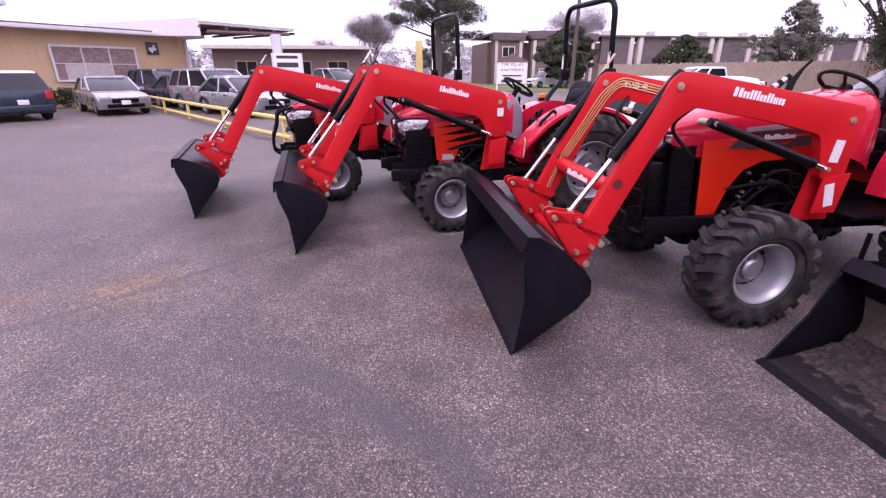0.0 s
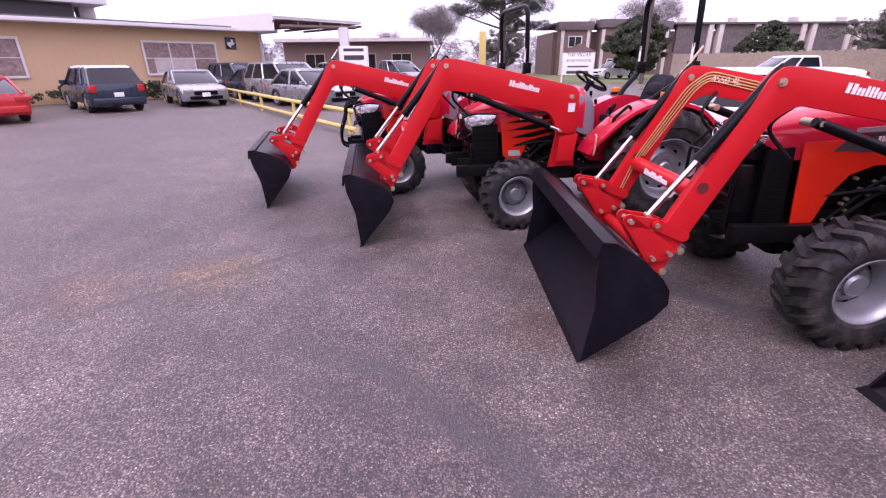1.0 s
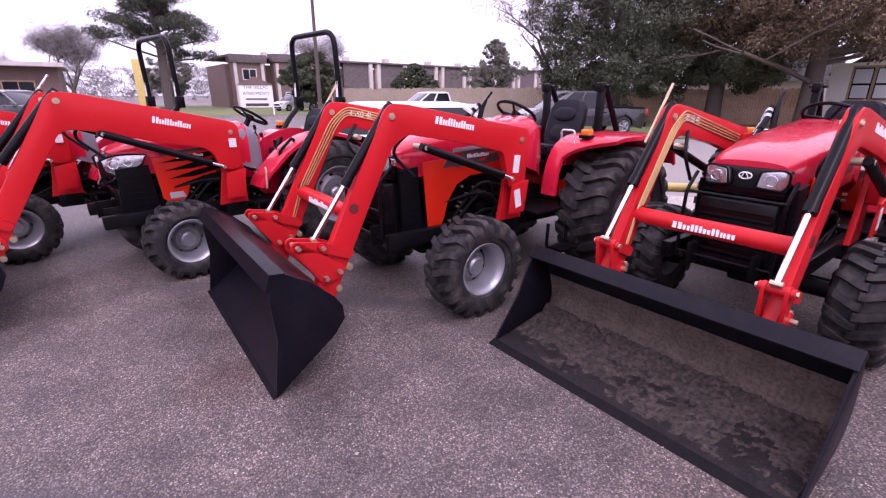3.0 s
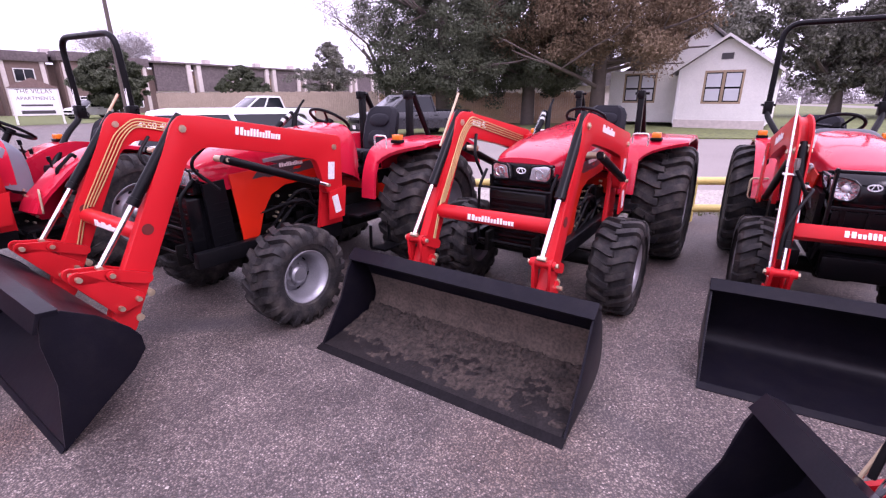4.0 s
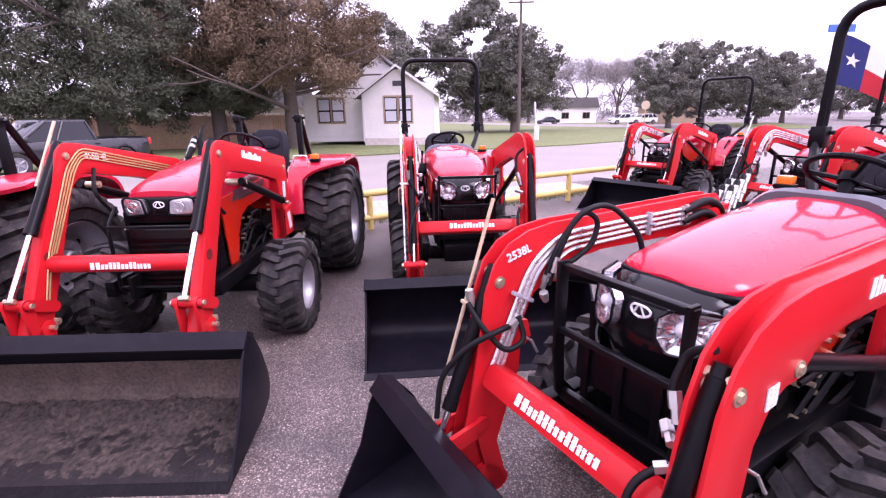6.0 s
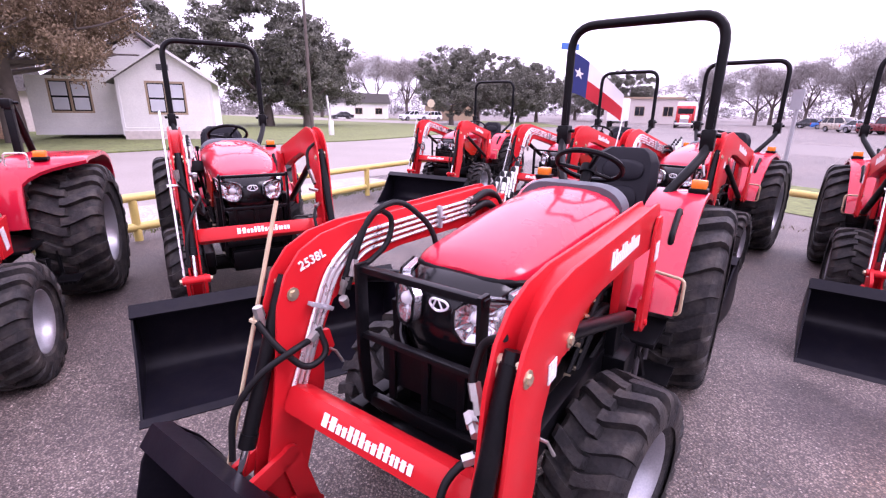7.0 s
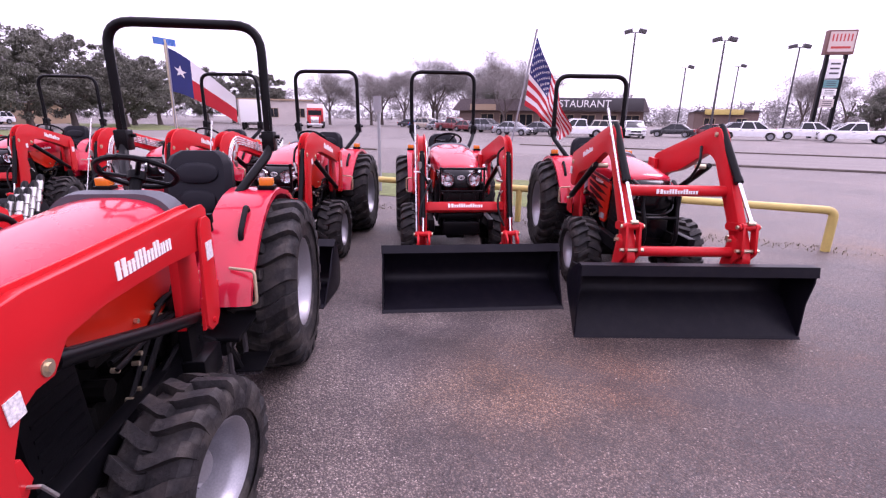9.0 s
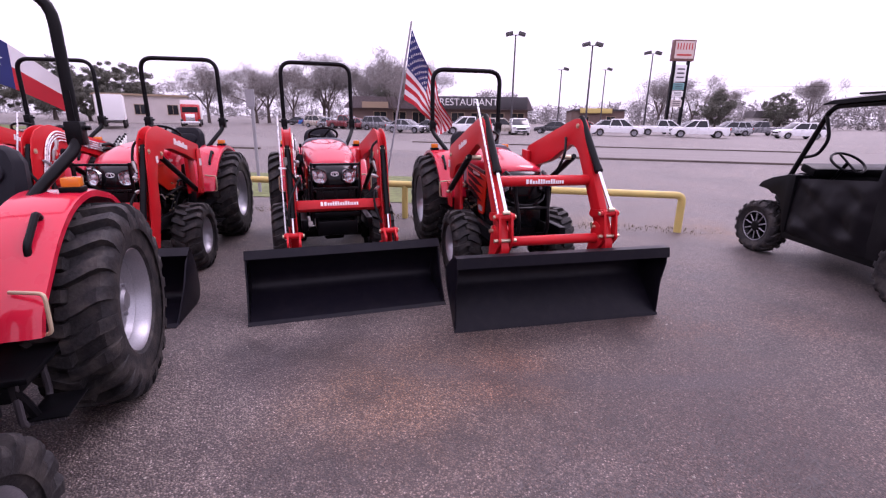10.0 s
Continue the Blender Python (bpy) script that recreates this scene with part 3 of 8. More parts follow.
def arm_angled(rear, elbow, foot, deep, slim=0.0, w=0.10):
    (rx, rz), (ex, ez), (fx, fz) = rear, elbow, foot
    dx, dz = fx - ex, fz - ez
    k = math.hypot(dx, dz)
    nx, nz = dz / k, -dx / k
    return [(rx - 0.09, rz + 0.09), (ex - 0.10, ez + 0.085), (ex + 0.02, ez + 0.09), (ex + 0.075, ez + 0.03), (fx - nx * w * 0.75, fz - nz * w * 0.75), (fx - nx * w * 0.6 + 0.08, fz - 0.16), (fx - 0.02, fz - 0.22),
            (fx + nx * w, fz + nz * w - 0.03), (ex + nx * w + 0.09, ez - 0.20), (ex - 0.12, ez - 0.235 + slim), (rx + 0.55, rz - 0.10 + slim * 0.8), (rx + 0.20, rz - 0.16 + slim * 0.6), (rx + 0.12, rz - deep), (rx - 0.07, rz - deep)]


def round_poly(pts, r, k=3):
    """A closed outline with its corners rounded."""
    n, out = len(pts), []
    for i in range(n):
        a, b, c = (Vector(pts[(i + d) % n]) for d in (-1, 0, 1))
        u, v = a - b, c - b
        q = min(r, u.length * 0.45, v.length * 0.45)
        e0, e1 = b + u.normalized() * q, b + v.normalized() * q
        for j in range(k + 1):
            t = j / k
            p = e0 * (1 - t) ** 2 + b * 2 * t * (1 - t) + e1 * t * t
            out.append((p.x, p.y))
    return out


def hull_plate(bm, discs, y, t=0.010):
    """A flat plate drawn tight round discs, each x, z and radius."""
    pts = sorted({(round(x + r * math.cos(a), 5), round(z + r * math.sin(a), 5)) for x, z, r in discs for a in [math.pi * i / 8 for i in range(16)]})

    def chain(ps):
        out = []
        for p in ps:
            while len(out) > 1 and (out[-1][0] - out[-2][0]) * (p[1] - out[-2][1]) - (out[-1][1] - out[-2][1]) * (p[0] - out[-2][0]) <= 0:
                out.pop()
            out.append(p)
        return out[:-1]

    prism(bm, chain(pts) + chain(pts[::-1]), y - t, y + t, bevel=0.002)


def plate(bm, p, q, w, y, t=0.010):
    """A flat bar of width w from p to q, in x and z, with rounded ends."""
    d = Vector((q[0] - p[0], q[1] - p[1]))
    d = d.normalized() if d.length > 1e-4 else Vector((0, 1))
    a0 = math.atan2(d.y, d.x)
    pts = [(q[0] + w / 2 * math.cos(a0 + a), q[1] + w / 2 * math.sin(a0 + a)) for a in [math.pi * (i / 6 - 0.5) for i in range(7)]]
    pts += [(p[0] + w / 2 * math.cos(a0 + a), p[1] + w / 2 * math.sin(a0 + a)) for a in [math.pi * (i / 6 + 0.5) for i in range(7)]]
    prism(bm, pts, y - t, y + t)


def cylinder(tractor, a, b, split, r, name):
    """A hydraulic cylinder: black barrel from a, bright rod to b."""
    a, b = Vector(a), Vector(b)
    m = a.lerp(b, split)
    bm = bmesh.new()
    d = (b - a).normalized()
    tube(bm, [a - d * 0.03, a, a + d * 0.001, m - d * 0.05, m - d * 0.049, m], [r * 0.8, r * 0.9, r, r, r * 1.12, r * 1.12], 14)
    ob = part(name, bm, BLACK, tractor, "black hydraulic cylinder barrel")
    bm = bmesh.new()
    tube(bm, [m, b], r * 0.52, 12)
    part("rod", bm, CHROME, ob, "bright chrome piston rod")
    bm = bmesh.new()
    for p in (a, b):
        tube(bm, [p + Vector((0, -0.030, 0)), p + Vector((0, 0.030, 0))], 0.016, 8)
    part("pin", bm, ZINC, ob, "plated pivot pin")
    return ob


def hood_shape(bm, secs, mi=0):
    """secs: x, half width, top, shoulder, bottom."""
    out = []
    for x, w, t, sh, bo in secs:
        half = [(w * 0.98, bo), (w, (bo + sh) / 2), (w * 0.985, sh), (w * 0.95, sh + (t - sh) * 0.36), (w * 0.89, sh + (t - sh) * 0.66), (w * 0.80, sh + (t - sh) * 0.80), (w * 0.72, sh + (t - sh) * 0.835), (w * 0.66, sh + (t - sh) * 0.90), (w * 0.4, sh + (t - sh) * 0.97), (w * 0.15, t)]
        out.append([(x, y, z) for y, z in half] + [(x, -y, z) for y, z in half[::-1]])
    loft(bm, out, mi)


def hood_crisp(bm, secs):
    """A flat-topped hood with a hard shoulder; secs: x, half width, crown, shoulder, bottom, droop of the middle."""
    out = []
    for x, w, t, sh, bo in secs:
        half = [(w * 0.985, bo), (w, sh - 0.035), (w * 0.99, sh - 0.008), (w * 0.95, sh + 0.006), (w * 0.80, sh + (t - sh) * 0.55), (w * 0.55, sh + (t - sh) * 0.86), (w * 0.28, t), (w * 0.10, t + 0.002)]
        out.append([(x, y, z) for y, z in half] + [(x, -y, z) for y, z in half[::-1]])
    loft(bm, out)


def seat_parts(tractor, x, z, mat_, back=0.56):
    bm = bmesh.new()
    box(bm, (x + 0.02, 0, z), (0.46, 0.47, 0.11), rot_y(-6), 0.045)
    part("seat", bm, mat_, tractor, "black vinyl seat cushion")
    bm = bmesh.new()
    secs = []
    for f, w, d in ((0, 0.20, 0.10), (0.2, 0.23, 0.12), (0.55, 0.235, 0.11), (0.80, 0.225, 0.10), (0.93, 0.19, 0.085), (1.0, 0.13, 0.05)):
        zz, xx = z + 0.02 + f * back, x - 0.23 - f * 0.14
        half = [(xx + d * 0.5, w * 0.55), (xx + d * 0.62, w * 0.8), (xx + d * 0.3, w), (xx - d * 0.3, w * 0.97), (xx - d * 0.5, w * 0.7)]
        secs.append([(a, b, zz) for a, b in half] + [(a, -b, zz) for a, b in half[::-1]])
    loft(bm, secs)
    br = part("backrest", bm, mat_, tractor, "black vinyl backrest with moulded panels")
    # moulded oval pads, the lower one with its seam
    for f0, f1, w in ((0.10, 0.48, 0.135), (0.54, 0.84, 0.15)):
        bm = bmesh.new()
        rings = []
        for q, out in ((1.0, 0.0), (0.92, 0.022), (0.7, 0.032), (0.3, 0.034)):
            ring = []
            for i in range(20):
                a = 2 * math.pi * i / 20
                f = (f0 + f1) / 2 + (f1 - f0) / 2 * q * math.sin(a)
                ring.append((x - 0.23 - f * 0.14 + 0.048 + out, w * q * math.copysign(abs(math.cos(a)) ** 0.7, math.cos(a)), z + 0.02 + f * back))
            rings.append(ring)
        loft(bm, rings)
        part("seat_pad", bm, mat_, br)
    bm = bmesh.new()
    box(bm, (x, 0, z - 0.15), (0.34, 0.34, 0.2), None, 0.02)
    part("seat_base", bm, BLACKPLASTIC, tractor)


def steering(tractor, x, z, r=0.19, tilt=32):
    bm = bmesh.new()
    m = Matrix.Translation((x, 0, z)) @ rot_y(-tilt)
    ring = [m @ Vector((r * math.cos(a), r * math.sin(a), 0)) for a in [2 * math.pi * i / 28 for i in range(29)]]
    tube(bm, ring, 0.015, 8, cap=False)
    for a in (0.5, 2.6, 4.71):
        tube(bm, [m @ Vector((0, 0, -0.03)), m @ Vector((r * math.cos(a), r * math.sin(a), 0))], 0.012, 6)
    tube(bm, [m @ Vector((0, 0, -0.045)), m @ Vector((0, 0, 0.0))], 0.045, 12)
    sw = part("steering_wheel", bm, BLACKPLASTIC, tractor, "black three-spoke steering wheel")
    bm = bmesh.new()
    tube(bm, [m @ Vector((0, 0, -0.03)), m @ Vector((0, 0, -0.35))], 0.03, 10)
    part("steering_column", bm, BLACKPLASTIC, sw)


def rollbar(tractor, x, half, top, base, r, kind, lean=0.0):
    bm = bmesh.new()
    if kind == "up":
        side_ = [(x + 0.52, half - 0.25, base + 0.06), (x + 0.42, half - 0.22, base + 0.18), (x + 0.22, half - 0.08, base + 0.40), (x + 0.03, half, base + 0.54), (x, half, base + 0.68), (x + lean, half, top)]
        pts = [(px, -py, pz) for px, py, pz in side_] + side_[::-1]
        P = rounded(pts, 0.17, 6)
        tube(bm, P, r, 12)
        ob = part("roll_bar", bm, BLACK, tractor, "black tubular roll bar standing up")
        bm = bmesh.new()
        for y in (-half, half):
            box(bm, (x, y, base + 0.62), (0.10, 0.085, 0.14), None, 0.012)
            tube(bm, [(x - 0.02, y - 0.07, base + 0.65), (x - 0.02, y + 0.07, base + 0.65)], 0.014, 8)
            box(bm, (x + 0.42, y * 0.74, base - 0.03), (0.14, 0.06, 0.16), None, 0.01)
        part("roll_bar_hinge", bm, BLACK, ob)
        for y in (-half, half):
            bm = bmesh.new()
            box(bm, (x + r + 0.003, y, base + 0.75), (0.003, r * 1.2, 0.22))
            part("warning_label", bm, WHITE if lean else BLACK, ob)
    else:
        # folded down: two stub posts and the hoop lying back
        bm.free()
        for y in (-half, half):
            bm = bmesh.new()
            box(bm, (x, y, base + 0.25), (0.070, 0.062, 0.95), None, 0.01)
            box(bm, (x + 0.015, y, base + 0.72), (0.10, 0.075, 0.09), None, 0.015)
            tube(bm, [(x - 0.02, y - 0.075, base + 0.73), (x - 0.02, y + 0.075, base + 0.73)], 0.014, 8)
            ob = part("roll_bar_post", bm, BLACK, tractor, "black folding roll bar post")
        bm = bmesh.new()
        tube(bm, rounded([(x - 0.06, -half, base + 0.74), (x - 0.42, -half, base + 0.15), (x - 0.42, half, base + 0.15), (x - 0.06, half, base + 0.74)], 0.15), 0.032, 10)
        part("folded_hoop", bm, BLACK, ob, "black roll bar hoop folded back")
    return ob


def fender(tractor, side, R, y0, y1, material, front=0.66, flat=False):
    bm = bmesh.new()
    k = R + 0.10
    pts = [(0.84, R + 0.15), (0.79, R + 0.25), (0.50, R + 0.51), (0.27, R + 0.635), (0.0, R + 0.68), (-0.36, R + 0.60), (-0.56, R + 0.45), (-0.64, R + 0.30)]
    if flat:
        pts = [(0.66, R + 0.16), (0.64, R + 0.38), (0.54, R + 0.61), (0.32, R + 0.70), (-0.40, R + 0.70), (-0.64, R + 0.60), (-0.70, R + 0.40)]
    P = [(p.x, p.z) for p in rounded([(x, 0, z) for x, z in pts], 0.16, 4)]
    secs = []
    for x, z in P:
        d = Vector((x, z - R)).normalized() * 0.018
        s = 1 if side > 0 else -1
        w1 = y0 + 0.15 + (y1 - y0 - 0.15) * min(1.0, max(0.0, (0.58 - x) / 0.20)) if flat else y1
        a, b = s * y0, s * w1
        secs.append([(x, a, z), (x + d.x, a, z + d.y), (x + d.x, b - s * 0.03, z + d.y), (x + d.x * 0.4, b, z + d.y * 0.4), (x - d.x * 1.6, b, z - d.y * 1.6), (x - d.x * 1.6, b - s * 0.015, z - d.y * 1.6), (x, b - s * 0.02, z)])
    loft(bm, secs)
    prism(bm, [p for p in P if not flat or p[0] < 0.42] + ([(-0.4, 0.75), (0.3, 0.62), (0.70, 0.64)] if not flat else [(-0.4, R + 0.35), (0.3, R + 0.25)]), side * y0 - 0.008, side * y0 + 0.008)
    f = part("fender", bm, material, tractor, "glossy red rear fender")
    bm = bmesh.new()
    lx, ly, lz = (0.40, y1 - 0.30, R + 0.745) if flat else (0.05, y1 - 0.06, R + 0.735)
    box(bm, (lx, side * ly, lz), (0.07, 0.09, 0.055), None, 0.012)
    part("turn_signal", bm, AMBER, f, "amber turn signal lamp")
    bm = bmesh.new()
    box(bm, (lx, side * ly, lz - 0.04), (0.09, 0.11, 0.03), None, 0.008)
    part("lamp_base", bm, BLACKPLASTIC, f)
    bm = bmesh.new()
    if flat:
        tube(bm, rounded([(0.50, side * (y0 + 0.05), R + 0.66), (0.50, side * (y0 + 0.05), R + 0.76), (0.50, side * (y0 + 0.20), R + 0.76), (0.50, side * (y0 + 0.20), R + 0.64)], 0.03), 0.009, 8)
    else:
        tube(bm, rounded([(0.39, side * (y1 - 0.10), R + 0.60), (0.42, side * (y1 - 0.10), R + 0.63), (0.57, side * (y1 - 0.10), R + 0.50), (0.57, side * (y1 - 0.10), R + 0.45)], 0.03), 0.017, 8)
    part("grab_handle", bm, STEELTUBE if flat else BLACKPLASTIC, f, "bright tube grab handle" if flat else "black grab handle on the fender")
    bm = bmesh.new()
    box(bm, (0.685, side * (y0 + (y1 - y0) * 0.55), R + 0.356), (0.006, 0.085, 0.065), rot_y(-45))
    if flat:
        bm.free()
    else:
        part("sticker", bm, LABEL, f, "white printed sticker")
    return f


def headlight_swept(tractor, nose, s):
    """A lamp on the rounded nose corner: fluted reflector bowl, wing, bezel and bulb."""
    def skin(a, z, out=0.0):
        """A point of the rounded nose; a in degrees round from straight ahead."""
        q = radians(a)
        cx = nose - 0.215
        lean = 0.30 * max(0.0, z - 1.11)
        return Vector((cx + (0.240 + out) * math.cos(q) ** 0.75 - lean, s * (0.258 + out) * math.sin(q) ** 0.85, z))

    front = round_poly([(15, 1.135), (15.5, 1.065), (23, 1.022), (40, 1.022), (58, 1.060), (62, 1.165), (40, 1.178), (22, 1.165)], 5.0, 3)
    wing = round_poly([(65, 1.075), (82, 1.125), (89, 1.195), (65, 1.178)], 3.0, 2)
    hl = None
    for k, (pts, cc) in enumerate(((front, (38, 1.10)), (wing, (72, 1.145)))):
        bm = bmesh.new()
        rings = []
        for f, out in ((1.0, -0.03), (1.0, 0.004), (0.93, 0.003), (0.72, -0.010), (0.45, -0.022), (0.20, -0.030)):
            ring = []
            for i, (a, z) in enumerate(pts):
                ridge = (0.004 if i % 2 else -0.003) if 0.3 < f < 0.9 else 0.0
                ring.append(skin(cc[0] + (a - cc[0]) * f, cc[1] + (z - cc[1]) * f, out + ridge))
            rings.append(ring)
        loft(bm, rings)
        if k == 0:
            hl = part("headlight", bm, LAMP, tractor, "large clear headlamp on the nose corner")
        else:
            part("side_lamp", bm, LAMP, hl, "fluted side wing of the headlamp")
        bm = bmesh.new()
        P = [skin(a, z, 0.006) for a, z in pts]
        tube(bm, P + P[:1], 0.006, 6, cap=False)
        part("lamp_bezel", bm, GLOSSBLACK, hl, "black plastic lamp surround")
    bm = bmesh.new()
    c, n = skin(36, 1.105, -0.030), Vector((0.85, s * 0.5, 0.0))
    tube(bm, [c, c + n * 0.020, c + n * 0.030, c + n * 0.034], [0.026, 0.024, 0.015, 0.003], 14)
    part("lamp_bulb", bm, BULB, hl, "pale bulb capsule")
    for k in range(4):
        bm = bmesh.new()
        z = 1.11 + 0.019 * k
        tube(bm, [skin(67, z, 0.002), skin(75, z + 0.004, 0.002), skin(82, z + 0.008, 0.002)], 0.0028, 5)
        part("lamp_fluting", bm, CHROME, hl)
    return hl


def headlight_side(tractor, nose, s):
    """A wide lamp that wraps the hood's front corner: lens, surround, reflector rings."""
    def skin(x):
        d = nose - x
        return 0.12 + 0.185 * min(1.0, (d / 0.30)) ** 0.55
    pts = [(nose - 0.015, 1.125), (nose - 0.03, 1.03), (nose - 0.09, 0.985), (nose - 0.20, 1.01), (nose - 0.31, 1.085), (nose - 0.345, 1.165), (nose - 0.22, 1.175), (nose - 0.10, 1.165)]
    bm = bmesh.new()
    a = [Vector((x - 0.03, s * (skin(x) - 0.05), z)) for x, z in pts]
    b = [Vector((x + 0.006, s * (skin(x) + 0.008), z)) for x, z in pts]
    c = sum(b, Vector()) / len(b)
    loft(bm, [a, b, [p.lerp(c, 0.15) + Vector((0.006, s * 0.008, 0)) for p in b]])
    hl = part("headlight", bm, LAMP, tractor, "large clear wrap-round headlamp")
    bm = bmesh.new()
    P = [(x + 0.006, s * (skin(x) + 0.010), z) for x, z in pts]
    tube(bm, P + P[:1], 0.010, 6, cap=False)
    part("lamp_bezel", bm, BLACKPLASTIC, hl, "black plastic lamp surround")
    for d, z, r in ((0.10, 1.085, 0.038), (0.205, 1.10, 0.032)):
        bm = bmesh.new()
        x = nose - d
        tube(bm, [(x + r * math.cos(q) + 0.01, s * (skin(x + r * math.cos(q)) + 0.016), z + r * math.sin(q)) for q in [2 * math.pi * i / 16 for i in range(17)]], 0.004, 6, cap=False)
        part("lamp_ring", bm, CHROME, hl, "bright lamp ring")
    return hl


def tractor(kind, m, label, model="", tilt=0.0, bx=2.69, half=0.87, dirty=False, drop=-3.0, level_rod=True, arms=0.46, guard=True, bsize=1.0, tall=False, steer=0.0):
    t = thing("compact_tractor" if kind != "B" else "utility_tractor", m, label, "tractor", "red loader tractors parked on the lot")
    B = kind == "B"
    C = kind == "C"
    E8 = kind == "E"
    Rr, Wr, Rf, Wf = (0.625, 0.50, 0.405, 0.33) if B else (0.61, 0.40, 0.38, 0.29)
    wb = 1.78 if B else 1.62
    yr, yf = (0.76, 0.72) if B else (0.54, 0.54)
    nose = 2.28 if B else 2.13
    for s in (-1, 1):
        wheel(t, "rear_wheel", 0, s * yr, Rr, Wr, Rr * 0.52, 0.03, 22)
        wheel(t, "front_wheel", wb, s * yf, Rf, Wf, Rf * (0.54 if not B else 0.515), -0.05 if not B else -0.035, 19, steer)
    # chassis
    bm = bmesh.new()
    box(bm, (0.35, 0, Rr * 0.98), (1.1, 0.34, 0.36), None, 0.03)
    box(bm, (wb - 0.35, 0, 0.62), (1.25, 0.30, 0.28), None, 0.02)
    for s in (-1, 1):
        box(bm, (wb - 0.05, s * 0.20, 0.62), (nose - 0.9, 0.03, 0.16), None, 0.005)
        box(bm, (0, s * (yr * 0.5), Rr), (0.22, yr * 0.9, 0.22), None, 0.04)
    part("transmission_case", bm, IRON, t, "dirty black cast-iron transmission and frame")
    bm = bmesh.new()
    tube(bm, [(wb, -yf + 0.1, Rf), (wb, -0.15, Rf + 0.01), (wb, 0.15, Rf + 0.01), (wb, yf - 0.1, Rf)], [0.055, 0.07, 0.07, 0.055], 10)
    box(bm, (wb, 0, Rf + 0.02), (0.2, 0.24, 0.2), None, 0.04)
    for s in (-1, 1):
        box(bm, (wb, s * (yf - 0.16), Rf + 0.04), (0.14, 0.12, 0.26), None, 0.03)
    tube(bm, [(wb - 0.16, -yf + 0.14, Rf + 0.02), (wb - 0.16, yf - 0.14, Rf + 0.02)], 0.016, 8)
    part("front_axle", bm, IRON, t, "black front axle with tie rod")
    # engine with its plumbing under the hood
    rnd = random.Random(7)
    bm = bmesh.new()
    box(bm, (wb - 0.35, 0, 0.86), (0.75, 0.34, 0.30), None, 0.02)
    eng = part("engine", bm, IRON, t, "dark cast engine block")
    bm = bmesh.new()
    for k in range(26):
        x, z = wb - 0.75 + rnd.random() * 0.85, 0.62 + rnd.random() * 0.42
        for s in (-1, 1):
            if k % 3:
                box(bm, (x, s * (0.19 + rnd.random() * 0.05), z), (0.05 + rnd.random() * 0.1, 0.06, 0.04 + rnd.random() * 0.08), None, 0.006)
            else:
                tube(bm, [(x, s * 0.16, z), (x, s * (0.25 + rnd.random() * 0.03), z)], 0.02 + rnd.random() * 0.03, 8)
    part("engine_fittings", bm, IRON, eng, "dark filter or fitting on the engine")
    bm = bmesh.new()
    for k in range(9):
        for s in (-1, 1):
            x0, z0 = wb - 0.8 + rnd.random() * 0.3, 0.62 + rnd.random() * 0.3
            x1, z1 = x0 + 0.25 + rnd.random() * 0.4, 0.55 + rnd.random() * 0.4
            y = s * (0.25 + rnd.random() * 0.06)
            tube(bm, rounded([(x0, y, z0), ((x0 + x1) / 2, y + s * 0.03, max(z0, z1) + 0.06 * rnd.random()), (x1, y, z1)], 0.08, 4), 0.009 + 0.006 * rnd.random(), 6)
    part("engine_hoses", bm, HOSE, t, "black hoses and wiring along the engine")
    bm = bmesh.new()
    for k in range(24):
        for s in (-1, 1):
            x, z = wb - 0.9 + rnd.random() * 1.0, 0.55 + rnd.random() * 0.4
            tube(bm, [(x, s * 0.27, z), (x, s * 0.30, z)], 0.011, 6)
    part("bolts", bm, ZINC, t, "plated bolt heads")
    # hood
    bm = bmesh.new()
    if B:
        hood_shape(bm, [(0.72, 0.30, 1.49, 1.33, 1.10), (0.95, 0.30, 1.49, 1.33, 1.10), (1.3, 0.30, 1.46, 1.31, 1.10), (1.8, 0.295, 1.40, 1.27, 1.08), (nose - 0.24, 0.285, 1.35, 1.23, 1.06), (nose - 0.12, 0.27, 1.32, 1.20, 1.14), (nose - 0.06, 0.24, 1.285, 1.21, 1.17)])
    elif C:
        hood_shape(bm, [(0.82, 0.30, 1.42, 1.24, 1.0), (1.05, 0.30, 1.41, 1.22, 1.0), (1.5, 0.30, 1.38, 1.17, 0.98), (1.80, 0.285, 1.31, 1.17, 0.98), (nose - 0.20, 0.255, 1.255, 1.19, 1.12), (nose - 0.12, 0.22, 1.225, 1.185, 1.165), (nose - 0.07, 0.14, 1.20, 1.19, 1.175)])
    else:
        up_ = 0.045 if tall else 0.0
        hood_crisp(bm, [(0.90, 0.275 + up_ * 0.4, 1.385 + up_, 1.30 + up_, 1.12), (1.05, 0.278 + up_ * 0.4, 1.378 + up_, 1.295 + up_, 1.12), (1.45, 0.266 + up_ * 0.4, 1.342 + up_, 1.262 + up_, 1.10), (1.80, 0.245 + up_ * 0.3, 1.292 + up_ * 0.6, 1.23 + up_ * 0.6, 1.0), (1.90, 0.232, 1.272, 1.222, 1.12), (1.95, 0.212, 1.258, 1.216, 1.175), (1.985, 0.165, 1.238, 1.21, 1.188), (2.0, 0.10, 1.222, 1.205, 1.192)])
    hood = part("hood", bm, RED, t, "glossy red engine hood")
    if kind == "A":
        bm = bmesh.new()
        rim_ = [(1.66, 0.262, 1.135), (1.82, 0.250, 1.165), (1.92, 0.230, 1.188), (1.972, 0.185, 1.196), (2.0, 0.10, 1.198)]
        tube(bm, rounded(rim_ + [(x, -y, z) for x, y, z in rim_[::-1]], 0.05, 3), 0.015, 10)
        part("hood_seal", bm, BLACKPLASTIC, hood, "black rim under the hood's front edge")
